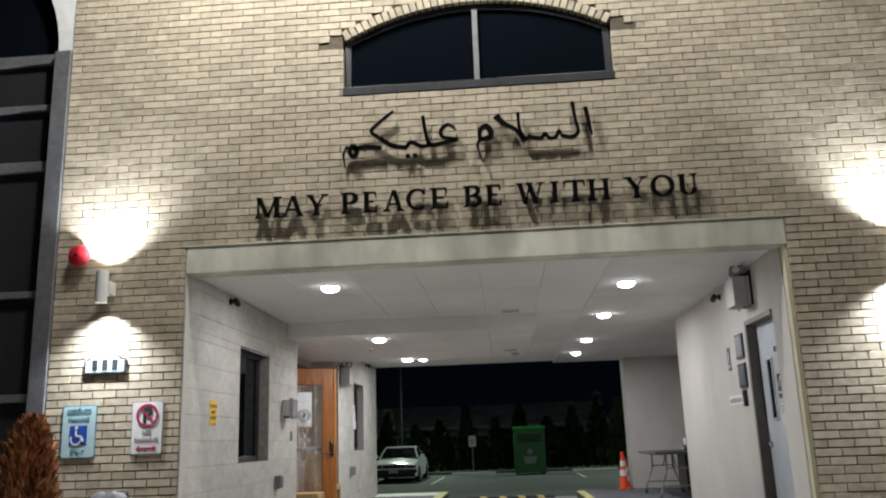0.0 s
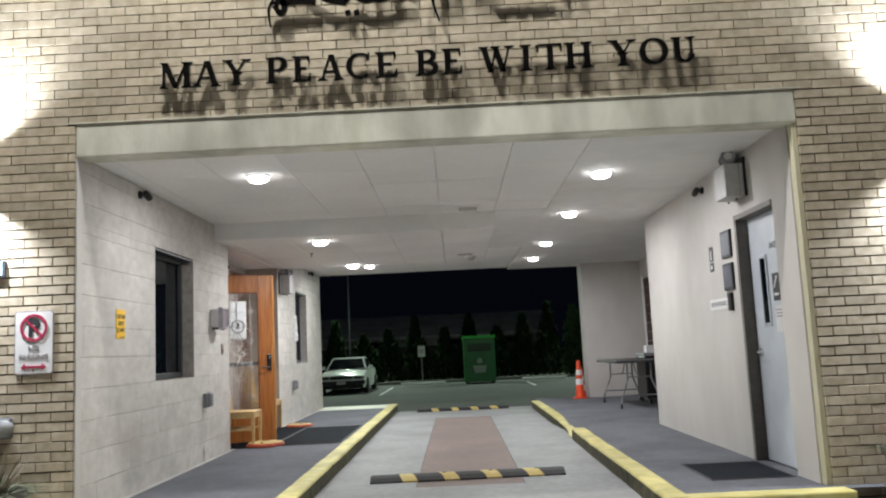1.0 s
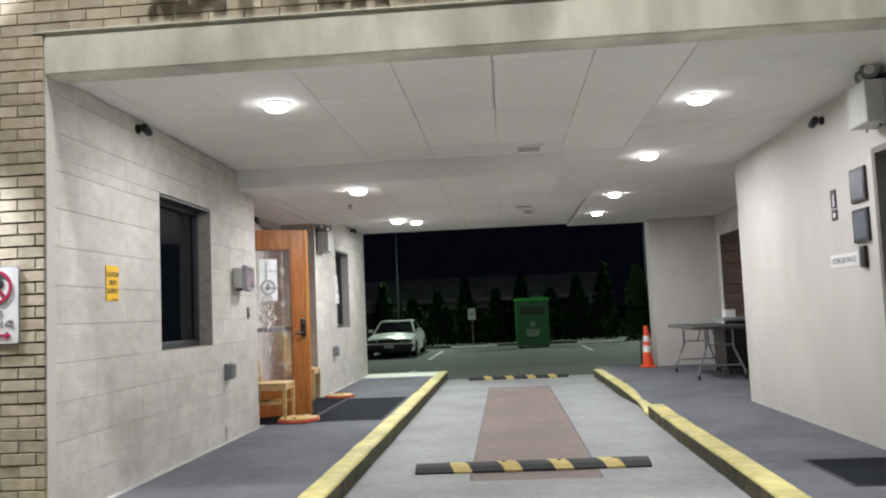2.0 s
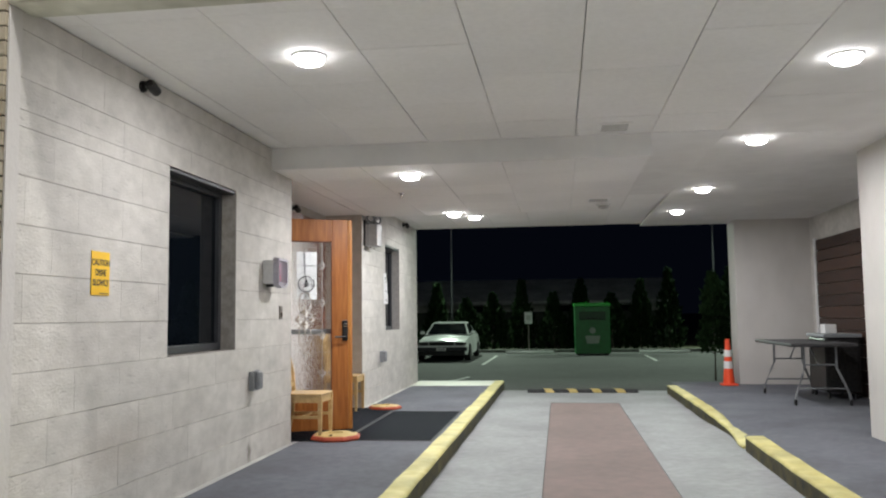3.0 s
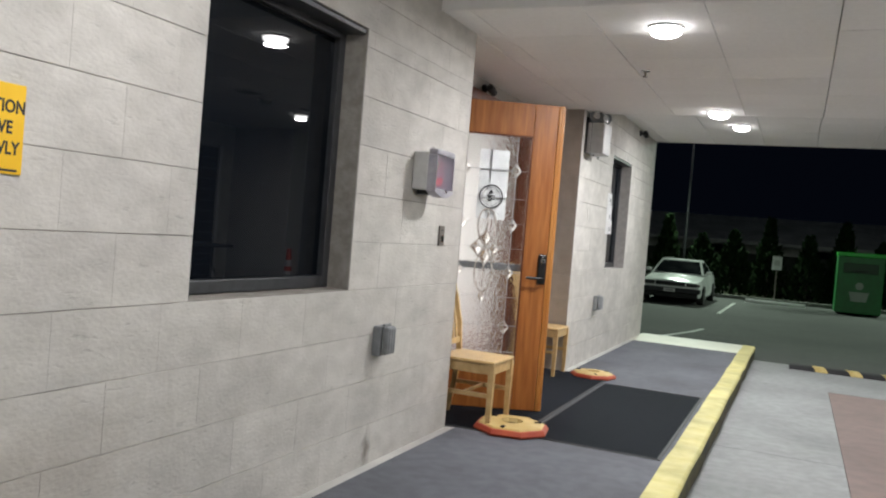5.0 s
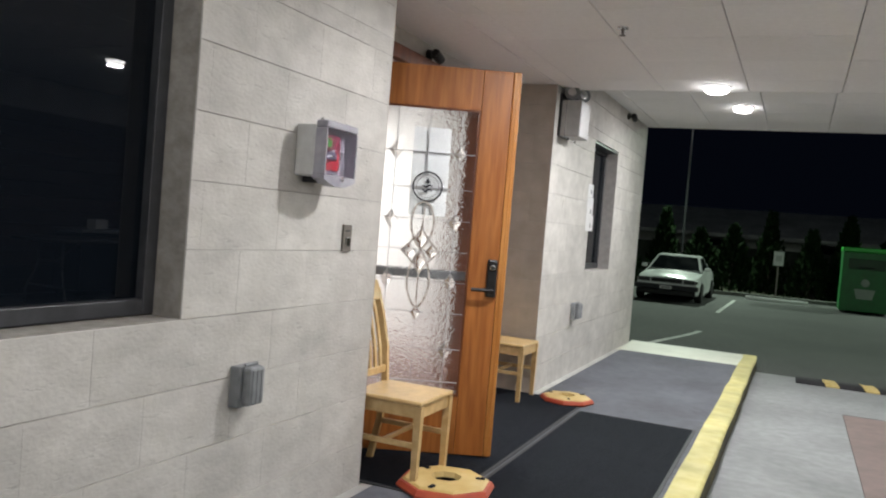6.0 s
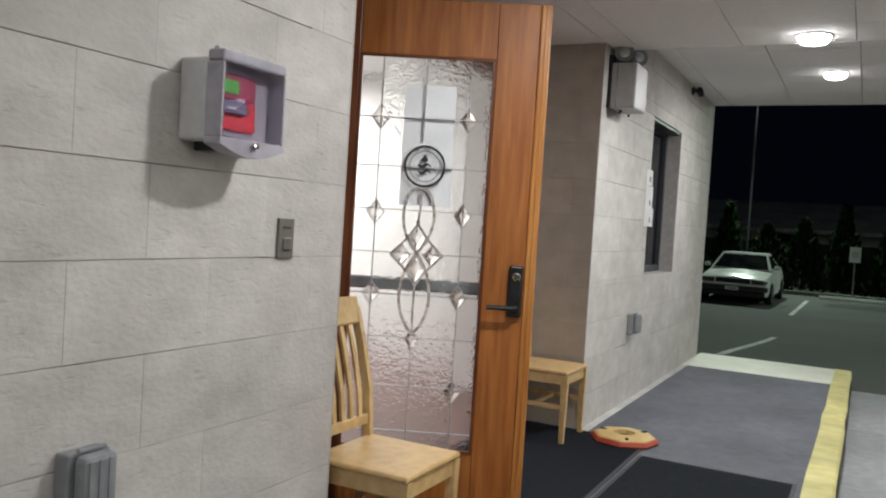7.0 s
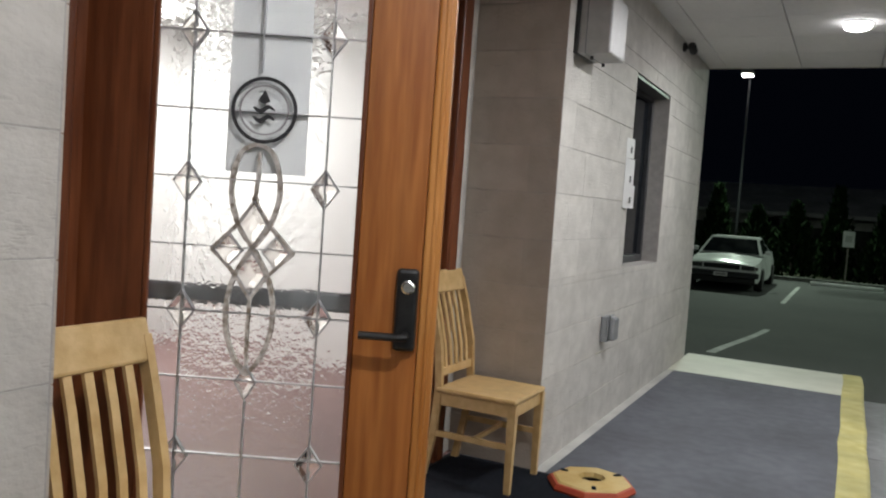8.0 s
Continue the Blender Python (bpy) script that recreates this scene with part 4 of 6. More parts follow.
s = wall_sign("parking_sign", "pale teal reserved parking sign with blue access symbol", -3.385, -3.08, 1.126, 1.57, TEAL, PALEBLUE)
text_part("word", "RESERVED", 0.055, TEAL, s, at(-3.232, 1.50), bold=0.001, squeeze=0.86)
text_part("word", "PARKING", 0.05, TEAL, s, at(-3.232, 1.435), squeeze=0.9)
part("symbol_panel", rbox(-3.31, -3.155, FY - 0.0165, FY - 0.012, 1.24, 1.40, 0.002), BLUE, s, "blue square with white wheelchair symbol")
sym = join(ribbon([(-3.25 + 0.045 * math.cos(radians(a)), 1.285 + 0.045 * math.sin(radians(a))) for a in range(150, 400, 25)], [0.012] * 10, FY - 0.019, FY - 0.016, 2),
           ribbon([(-3.25, 1.36), (-3.248, 1.315), (-3.205, 1.31), (-3.185, 1.265)], [0.016] * 4, FY - 0.0195, FY - 0.016, 2),
           revolve(bmesh.new(), [(0.014, 0), (0.014, 0.002)], 10, Matrix.Translation((-3.25, FY - 0.0165, 1.382)) @ pose(0, 0, 0, 90)))
part("symbol", sym, WHITE, s)
text_part("word", "ONLY", 0.05, TEAL, s, at(-3.232, 1.165))

s = wall_sign("parking_sign", "white no parking sign with red ring and arrow", -2.768, -2.489, 1.137, 1.584, GREYINK, WHITE)
SX = -2.6285
ring = [(SX + 0.088 * math.cos(2 * math.pi * i / 32), 1.465 + 0.088 * math.sin(2 * math.pi * i / 32)) for i in range(33)]
text_part("letter_p", "P", 0.165, INK, s, at(SX, 1.408), bold=0.006)
part("ring", ribbon(ring, [0.018] * 33, FY - 0.018, FY - 0.0135, 1), MAROON, s, "red ring")
part("slash", ribbon([(SX - 0.06, 1.525), (SX + 0.06, 1.405)], [0.016, 0.016], FY - 0.0175, FY - 0.0155, 1), MAROON, s)
text_part("word", "NO", 0.05, GREYINK, s, at(SX, 1.305))
text_part("word", "PARKING", 0.05, GREYINK, s, at(SX, 1.245))
arrow = [(SX - 0.09, 1.19), (SX - 0.06, 1.215), (SX - 0.06, 1.198), (SX + 0.06, 1.198), (SX + 0.06, 1.215), (SX + 0.09, 1.19), (SX + 0.06, 1.165), (SX + 0.06, 1.182), (SX - 0.06, 1.182), (SX - 0.06, 1.165)]
part("arrow", prism(bmesh.new(), arrow, FY - 0.0165, FY - 0.0135), MAROON, s)

fdc = thing("fire_connection", "grey twin fire hose connection on the brick wall", "hose connection")
part("flange", rbox(-3.03, -2.77, FY - 0.02, FY + 0.004, 0.70, 0.85, 0.02), PLASTIC, fdc)
for x, a in ((-2.985, 14), (-2.815, -14)):
    m = Matrix.Translation((x, FY, 0.775)) @ pose(0, 0, 0, 90, 0, 0) @ pose(0, 0, 0, 0, a, 0)
    part("inlet", revolve(bmesh.new(), [(0.055, 0.0), (0.055, 0.09), (0.075, 0.10), (0.075, 0.15), (0.065, 0.158), (0.02, 0.162), (0.02, 0.175), (0.004, 0.178)], 24, m), PLASTIC, fdc, "grey capped inlet", True)


def flower_pot(name, label, px, py, r, h, plant):
    p = thing(name, label, "potted plant")
    m = Matrix.Translation((px, py, -0.004))
    part("pot", revolve(bmesh.new(), [(r * 0.66, 0), (r * 0.95, h * 0.86), (r * 1.03, h * 0.88), (r * 1.03, h), (r * 0.93, h), (r * 0.88, h * 0.9), (0.001, h * 0.9)], 28, m), surf("pot_" + name, (0.05, 0.045, 0.04), (0.09, 0.075, 0.06), 9, 0.7, 0.2), p, "dark brown pot", True)
    part("soil", revolve(bmesh.new(), [(r * 0.9, h * 0.9), (r * 0.5, h * 0.93), (0.001, h * 0.92)], 20, m), surf("soil_" + name, (0.03, 0.02, 0.012), (0.06, 0.04, 0.025), 30, 0.95, 0.5), p)
    plant(p, px, py, h)
    return p


def blade(bm, base, tip, width, sag):
    n = 5
    d = (tip - base)
    side = d.cross(Vector((0, 0, 1)))
    side = side.normalized() if side.length > 1e-4 else Vector((1, 0, 0))
    rows = []
    for i in range(n + 1):
        t = i / n
        c = base + d * t + Vector((0, 0, -sag * t * t))
        wd = width * (1 - t) ** 0.7
        rows.append((bm.verts.new(c - side * wd / 2 + Vector((0, 0, 0.15 * wd))), bm.verts.new(c), bm.verts.new(c + side * wd / 2 + Vector((0, 0, 0.15 * wd)))))
    for a, b in zip(rows, rows[1:]):
        bm.faces.new((a[0], a[1], b[1], b[0]))
        bm.faces.new((a[1], a[2], b[2], b[1]))


def blades(count, px, py, z, r, reach, up, width, sag):
    bm = bmesh.new()
    for i in range(count):
        a, q = random.uniform(0, 2 * math.pi), random.uniform(0.1, 1)
        base = Vector((px + r * q * math.cos(a) * 0.5, py + r * q * math.sin(a) * 0.5, z))
        l = random.uniform(0.5, 1)
        blade(bm, base, base + Vector((reach * q * l * math.cos(a), reach * q * l * math.sin(a), up * l * (1.15 - 0.6 * q))), width * random.uniform(0.6, 1.2), sag * q)
    return bm


REDLEAF = surf("red_spike_leaf", (0.22, 0.03, 0.03), (0.40, 0.10, 0.07), 12, 0.55, 0.1, vary=0.4)
DRYLEAF = surf("dry_grass", (0.16, 0.13, 0.09), (0.34, 0.30, 0.22), 12, 0.7, 0.1, vary=0.4)
GREYLEAF = surf("grey_green_leaf", (0.09, 0.12, 0.06), (0.20, 0.24, 0.14), 12, 0.7, 0.1, vary=0.4)


def red_plant(p, px, py, h):
    part("spiky_foliage", blades(46, px - 0.05, py, h * 0.9, 0.08, 0.28, 0.36, 0.03, 0.06), REDLEAF, p, "red spiky leaves")
    part("filler", blades(160, px, py, h * 0.9, 0.35, 0.26, 0.17, 0.02, 0.10), GREYLEAF, p, "grey-green trailing leaves")


def grey_plant(p, px, py, h):
    part("spiky_foliage", blades(50, px + 0.03, py, h * 0.9, 0.12, 0.30, 0.46, 0.022, 0.08), DRYLEAF, p, "dry brown spiky leaves")
    part("filler", blades(190, px, py, h * 0.9, 0.34, 0.30, 0.20, 0.022, 0.10), GREYLEAF, p, "pale grey-green leaves")


flower_pot("potted_plant", "dark pot with red spiky plant beside brick wall", 3.33, 5.72, 0.24, 0.42, red_plant)
flower_pot("potted_plant", "dark pot with dry grey-green plant beside brick wall", -2.74, 5.72, 0.22, 0.40, grey_plant)


def leaf_crown(px, py, z0, z1, rad, count, size, seed, taper=1.0, round_off=1.6):
    """Many small leaf clumps in an uneven cone."""
    rnd = random.Random(seed)
    bm = bmesh.new()
    for i in range(count):
        t = rnd.random() ** 0.8
        z = z0 + (z1 - z0) * t
        env = rad * (1 - t ** round_off * taper) * (0.85 + 0.3 * noise.noise(Vector((px * 3 + t * 5, py, seed))))
        a = rnd.uniform(0, 2 * math.pi)
        r = env * rnd.uniform(0.55, 1.08) * (0.88 + 0.2 * math.sin(5 * a + seed))
        c = Vector((px + r * math.cos(a), py + r * math.sin(a), z))
        s = size * rnd.uniform(0.6, 1.3)
        up = Vector((0.5 * math.cos(a) + rnd.uniform(-.4, .4), 0.5 * math.sin(a) + rnd.uniform(-.4, .4), 1)).normalized()
        side = up.cross(Vector((rnd.uniform(-1, 1), rnd.uniform(-1, 1), 0.1))).normalized()
        w = side.cross(up)
        v = [bm.verts.new(c + q) for q in (-side * s * 0.35, w * s * 0.18 + up * s * 0.2, side * s * 0.35, up * s)]
        bm.faces.new((v[0], v[1], v[3]))
        bm.faces.new((v[1], v[2], v[3]))
    return bm


for px, pz in ((-0.72, 3.74), (-0.3, 3.83), (0.12, 3.83), (0.52, 3.90), (0.85, 3.85), (1.18, 3.95)):
    part("mounting_pin", tube(bmesh.new(), [(px, FY - 0.06, pz), (px, FY + 0.01, pz)], 0.005), BLACK, calligraphy)
bush = thing("shrub", "rusty brown dried conifer shrub before the tall window", "shrub")
part("trunk", tube(bmesh.new(), [(-3.03, 5.0, -0.01), (-3.03, 5.0, 0.5), (-3.02, 5.0, 1.0)], 0.03, 8, 0.012), DARKOAK, bush)
part("crown", leaf_crown(-3.03, 5.0, 0.05, 1.40, 0.255, 4200, 0.075, 3, 0.85, 4.5), RUST, bush)

# ---- windows of the passage ----
def side_window(name, hole, label):
    y0, y1, z0, z1 = hole
    w = thing(name, label, "window", kind="structure")
    xi = LX - 0.115
    f = 0.055
    for a, b, c, d in ((y0 + 0.004, y0 + f, z0 + 0.004, z1 - 0.004), (y1 - f, y1 - 0.004, z0 + 0.004, z1 - 0.004), (y0 + f + 0.001, y1 - f - 0.001, z0 + 0.004, z0 + f), (y0 + f + 0.001, y1 - f - 0.001, z1 - f, z1 - 0.004)):
        part("window_frame", rbox(xi - 0.06, xi, a, b, c, d, 0.004), DARKFRAME, w)
    # Dark strip added across the underside of the opening's head.
    part("head_dark_strip", rbox(xi + 0.001, LX - 0.010, y0 + 0.004, y1 - 0.004, z1 - 0.026, z1 - 0.004, 0.003), DARKFRAME, w, "dark strip added under the reveal's head")
    part("pane", box(bmesh.new(), xi - 0.04, xi - 0.03, y0 + f + 0.002, y1 - f - 0.002, z0 + f + 0.002, z1 - f - 0.002), DARKGLASS, w)
    return w


side_window("window_near", WIN_A, "dark window in a deep painted reveal")
wb = side_window("window_far", WIN_B, "dark window in a deep reveal with posted notices")
for i, z in enumerate((1.50, 1.66, 1.80)):
    part("notice", box(bmesh.new(), LX - 0.139, LX - 0.137, 14.24, 14.44, z, z + 0.13), WHITE, wb, "small white notice taped inside")

# ---- ceiling fittings ----
def downlight(px, py, pz):
    d = thing("ceiling_light", "round white glowing disc light on the ceiling", "ceiling light", group="disc lights of the passage")
    m = Matrix.Translation((px, py, pz))
    part("trim_ring", revolve(bmesh.new(), [(0.097, 0.004), (0.097, -0.006), (0.091, -0.010), (0.087, -0.009), (0.087, 0.002)], 32, m), WHITE, d, smooth=True)
    part("lens", revolve(bmesh.new(), [(0.086, -0.006), (0.085, -0.024), (0.072, -0.040), (0.044, -0.050), (0.001, -0.053)], 32, m), DISCGLOW, d, "glowing white domed lens", True)
    return d


for p in DOWNLIGHTS:
    downlight(*p)
d = thing("smoke_detector", "round off-white smoke detector on the ceiling", "smoke detector")
part("base", revolve(bmesh.new(), [(0.09, 0.001), (0.09, -0.018), (0.07, -0.022)], 24, Matrix.Translation((0.63, 12.4, SZ))), WHITE, d, smooth=True)
part("head", revolve(bmesh.new(), [(0.065, -0.02), (0.06, -0.045), (0.03, -0.055), (0.001, -0.056)], 24, Matrix.Translation((0.63, 12.4, SZ))), LIGHTGREY, d, smooth=True)
for gx, gy, gz in ((0.55, 9.2, CZ), (0.55, 12.0, SZ)):
    v = thing("ceiling_vent", "square slotted vent plate in the ceiling panels", "vent")
    part("plate", rbox(gx - 0.13, gx + 0.13, gy - 0.13, gy + 0.13, gz - 0.008, gz + 0.002, 0.003), CEIL, v)
    for i in range(5):
        part("slat", rbox(gx - 0.10, gx + 0.10, gy - 0.09 + i * 0.045, gy - 0.075 + i * 0.045, gz - 0.014, gz - 0.007, 0.002), LIGHTGREY, v)


def sprinkler(px, py, pz):
    h = thing("sprinkler_head", "small bronze pendent sprinkler head in the ceiling", "sprinkler")
    m = Matrix.Translation((px, py, pz))
    part("escutcheon", revolve(bmesh.new(), [(0.032, 0.002), (0.030, -0.006), (0.012, -0.010)], 18, m), CHROME, h, smooth=True)
    part("body", revolve(bmesh.new(), [(0.010, -0.008), (0.008, -0.030), (0.004, -0.040)], 12, m), BRONZE, h, smooth=True)
    part("deflector", revolve(bmesh.new(), [(0.017, -0.040), (0.018, -0.043), (0.002, -0.044)], 14, m), BRONZE, h)


sprinkler(-1.516, 11.085, SZ)


def wall_camera(px, py, pz, side, label):
    c = thing("security_camera", label, "camera")
    part("mount", revolve(bmesh.new(), [(0.035, 0), (0.035, 0.02), (0.015, 0.03), (0.012, 0.06)], 16, Matrix.Translation((px, py, pz)) @ pose(0, 0, 0, 0, 90 * side)), BLACK, c, smooth=True)
    part("lens_barrel", revolve(bmesh.new(), [(0.03, -0.05), (0.032, 0.04), (0.026, 0.05), (0.02, 0.045)], 16, Matrix.Translation((px + side * 0.07, py, pz - 0.01)) @ pose(0, 0, 0, 75, 0, 0)), BLACK, c, smooth=True)
    return c


wall_camera(LX, 7.27, 2.64, 1, "small dark sprinkler-like camera high on the wall")
wall_camera(RX, 8.19, 2.60, -1, "small dark camera high on the wall")
wall_camera(LX, 15.5, 2.70, 1, "small dark camera high on the wall")
wall_camera(-2.80, 11.35, 2.45, 1, "small black camera above the entrance door")


def emergency_light(m, aim, label):
    e = thing("emergency_light", label, "emergency light", m)
    part("back_plate", rbox(-0.15, 0.15, -0.02, 0.0, -0.17, 0.16, 0.004), BLACK, e)
    part("housing", rbox(-0.14, 0.14, -0.178, -0.018, -0.172, 0.11, 0.01), LIGHTGREY, e, "pale grey battery box")
    part("front_seam", rbox(-0.142, 0.142, -0.060, -0.054, -0.174, 0.112, 0.002), PLASTIC, e)
    for s in (-1, 1):
        mm = Matrix.Translation((s * 0.07, -0.09 - 0.02 * s, 0.172)) @ pose(0, 0, 0, 82, 0, aim + s * 12)
        head = part("lamp_head", revolve(bmesh.new(), [(0.02, -0.05), (0.045, -0.035), (0.058, 0.02), (0.060, 0.045), (0.052, 0.045)], 20, mm), PLASTIC, e, "round lamp head", True)
        part("lens", revolve(bmesh.new(), [(0.051, 0.040), (0.03, 0.046), (0.001, 0.048)], 20, mm), CHROME, head, smooth=True)
        part("bolt", tube(bmesh.new(), [(s * 0.1, -0.08, -0.18), (s * 0.1, -0.08, -0.196)], 0.008), BLACK, e)
    return e


emergency_light(pose(LX, 13.0, 2.32, 0, 0, 90), -58, "pale grey emergency light box with two lamps")
emergency_light(pose(RX, 7.16, 2.50, 0, 0, -90), 58, "pale grey emergency light box above the door")

# ---- left wall things ----
s = thing("caution_sign", "yellow sign reading CAUTION DRIVE SLOWLY on block wall", "sign")
part("plate", rbox(LX + 0.0015, LX + 0.006, 6.775, 6.950, 1.385, 1.620, 0.0015), YSIGN, s)
for i, wd in enumerate(("CAUTION", "DRIVE", "SLOWLY")):
    text_part("word", wd, 0.047, INK, s, pose(LX + 0.0065, 6.8625, 1.545 - i * 0.054, 0, 0, 90), depth=0.0005, bold=0.0012, squeeze=0.82)
part("bar", box(bmesh.new(), LX + 0.006, LX + 0.007, 6.85, 6.935, 1.392, 1.398), INK, s)

a = thing("alarm_station", "pale box with clear cover over a red alarm pull", "fire alarm")
part("box", rbox(LX + 0.001, -2.2600, 9.30, 9.535, 1.535, 1.735, 0.008), LIGHTGREY, a)
part("base_latch", rbox(LX + 0.012, -2.27, 9.345, 9.40, 1.512, 1.54, 0.004), BLACK, a)
HAZE = surf("hazy_cover_plastic", (0.30, 0.29, 0.33), (0.40, 0.39, 0.43), 16, 0.4, 0.05)
part("inner_panel", rbox(-2.2590, -2.2540, 9.312, 9.525, 1.548, 1.722, 0.002), surf("grey_violet_panel", (0.26, 0.25, 0.27), (0.34, 0.325, 0.35), 9, 0.6, 0.05), a, "hazy grey violet panel")
part("pull_plate", rbox(-2.2535, -2.2460, 9.318, 9.462, 1.566, 1.640, 0.004), RED, a, "red alarm faceplate")
part("upper_plate", rbox(-2.2535, -2.2470, 9.320, 9.460, 1.642, 1.704, 0.004), surf("dull_crimson", (0.28, 0.02, 0.06), (0.36, 0.03, 0.08), 9, 0.5, 0.05), a, "dull crimson upper plate")
part("display", rbox(-2.2465, -2.2430, 9.328, 9.392, 1.656, 1.688, 0.001), surf("green_display", (0.05, 0.35, 0.04), (0.07, 0.42, 0.05), 10, 0.4, 0.0), a, "green label")
part("pull_bar", rbox(-2.2465, -2.2340, 9.330, 9.420, 1.606, 1.638, 0.004), surf("pull_bar_grey", (0.10, 0.09, 0.16), (0.14, 0.13, 0.2), 9, 0.5, 0.0), a, "dark pull bar")
part("bar", rbox(-2.2465, -2.2445, 9.39, 9.418, 1.640, 1.646, 0.0005), WHITE, a)
part("bar", rbox(-2.2355, -2.2325, 9.345, 9.378, 1.616, 1.622, 0.0005), WHITE, a)
COVER = glass("clear_cover", (0.68, 0.65, 0.71), 0.32)
COVER.node_tree.nodes["Principled BSDF"].inputs["IOR"].default_value = 1.08
cover = part("cover", rbox(-2.2180, -2.2120, 9.309, 9.527, 1.545, 1.722, 0.002), COVER, a, "clear plastic cover")
cover.visible_shadow = False
part("cover_top", rbox(-2.2620, -2.2100, 9.300, 9.536, 1.723, 1.752, 0.007), HAZE, a, "hazy top of the cover")
lip = [(9.300, 1.544), (9.300, 1.528), (9.345, 1.512), (9.385, 1.503), (9.45, 1.503), (9.49, 1.512), (9.536, 1.528), (9.536, 1.544)]
part("cover_lip", prism(bmesh.new(), lip, -2.2620, -2.2100, Matrix(((0, 1, 0, 0), (1, 0, 0, 0), (0, 0, 1, 0), (0, 0, 0, 1)))), HAZE, a, "hazy rounded pull lip")
for y in (9.300, 9.528):
    part("cover_edge", rbox(-2.2620, -2.2100, y, y + 0.008, 1.5445, 1.7225, 0.003), HAZE, a)
for y in (9.33, 9.42, 9.51):
    part("hinge_knuckle", tube(bmesh.new(), [(-2.2430, y - 0.02, 1.752), (-2.2430, y + 0.02, 1.752)], 0.009), LIGHTGREY, a)
part("lock", revolve(bmesh.new(), [(0.009, 0), (0.009, 0.012), (0.004, 0.014)], 12, pose(-2.2110, 9.42, 1.533, 0, 90)), CHROME, a)

s = thing("wall_plate", "small dark metal push plate on the block wall", "wall switch")
part("plate", rbox(LX + 0.001, LX + 0.010, 9.70, 9.770, 1.238, 1.355, 0.003), BRONZE, s)
part("button", rbox(LX + 0.009, LX + 0.016, 9.718, 9.752, 1.262, 1.30, 0.003), CHROME, s)
part("slot", rbox(LX + 0.009, LX + 0.012, 9.718, 9.752, 1.325, 1.332, 0.001), INK, s)


def outlet(y, z):
    o = thing("outlet_box", "grey weatherproof outlet box with bubble cover", "outlet", group="outlets on the passage wall")
    part("box", rbox(LX + 0.001, LX + 0.045, y, y + 0.11, z, z + 0.15, 0.006), PLASTIC, o)
    part("cover", rbox(LX + 0.046, LX + 0.085, y + 0.01, y + 0.10, z + 0.01, z + 0.15, 0.014), PLASTIC, o, "ribbed grey cover")
    for i in range(3):
        part("rib", rbox(LX + 0.083, LX + 0.088, y + 0.022 + i * 0.025, y + 0.034 + i * 0.025, z + 0.02, z + 0.14, 0.002), PLASTIC, o)
    part("hinge", tube(bmesh.new(), [(LX + 0.05, y + 0.02, z + 0.156), (LX + 0.05, y + 0.09, z + 0.156)], 0.006), PLASTIC, o)
    return o


outlet(9.0, 0.68)
outlet(13.75, 0.63)

n = thing("posted_notices", "curling white paper notices taped beside the far window", "paper notice")
for i, (z0, z1, off) in enumerate(((1.74, 1.86, 0.016), (1.56, 1.735, 0.024), (1.43, 1.57, 0.034))):
    prof = [(14.02 + 0.026 * j, LX + 0.0015 + i * 0.0008 + off * (j / 5) ** 2) for j in range(6)]
    bm = bmesh.new()
    rows = [[bm.verts.new((x + e, y, z)) for z in (z0, z1)] for e in (0, 0.0008) for y, x in prof]
    for a, b in zip(rows, rows[1:]):
        bm.faces.new((a[0], b[0], b[1], a[1]))
    part("sheet", bm, WHITE, n)
    part("bar", rbox(LX + 0.003 + i * 0.0008 + off * 0.62, LX + 0.0045 + i * 0.0008 + off * 0.62, 14.085, 14.118, z0 + 0.03, z0 + 0.07, 0.0004), INK, n)

# ---- entrance recess ----
DX = -2.80
setting("entrance_wall", slab_with_holes(DX - 0.14, 0.12, 10.03, 12.76, P - 0.03, CZ, [(10.40, 12.50, P - 0.03, 2.33)], "x"), BLOCK, "painted wall round the entrance doors", "wall")
fr = thing("door_frame", "dark stained wooden entrance door frame", "door frame", kind="structure")
for a, b, c, d in ((10.40, 10.47, P, 2.33), (12.43, 12.50, P, 2.33), (10.471, 12.429, 2.255, 2.33)):
    part("jamb", rbox(DX - 0.15, DX + 0.0, a, b, c, d, 0.006), DARKOAK, fr)
for a, b, c, d in ((10.30, 10.40, P, 2.42), (12.50, 12.60, P, 2.42), (10.40, 12.50, 2.33, 2.42)):
    part("casing", rbox(DX - 0.018, DX + 0.03, a, b, c, d, 0.008), DARKOAK, fr)

CLEAR = glass("leaded_glass", (0.97, 0.98, 0.98), 0.06, 0.15, 40.0)
TEXTURED = glass("hammered_glass", (0.95, 0.97, 0.97), 0.12, 0.60, 50.0)
BEVEL = glass("bevelled_glass", (0.98, 0.95, 0.92), 0.0, 0.25, 14.0)
CAME = surf("lead_came", (0.42, 0.42, 0.43), (0.60, 0.60, 0.62), 40, 0.35, 0.1, metal=0.6)
# Opaque strips: bright and dark glints of glass are mottled into the colour.
STRIP = surf("strip_glint_paint", (0.30, 0.25, 0.20), (0.86, 0.82, 0.78), 45, 0.15, 0.1, metal=0.1)


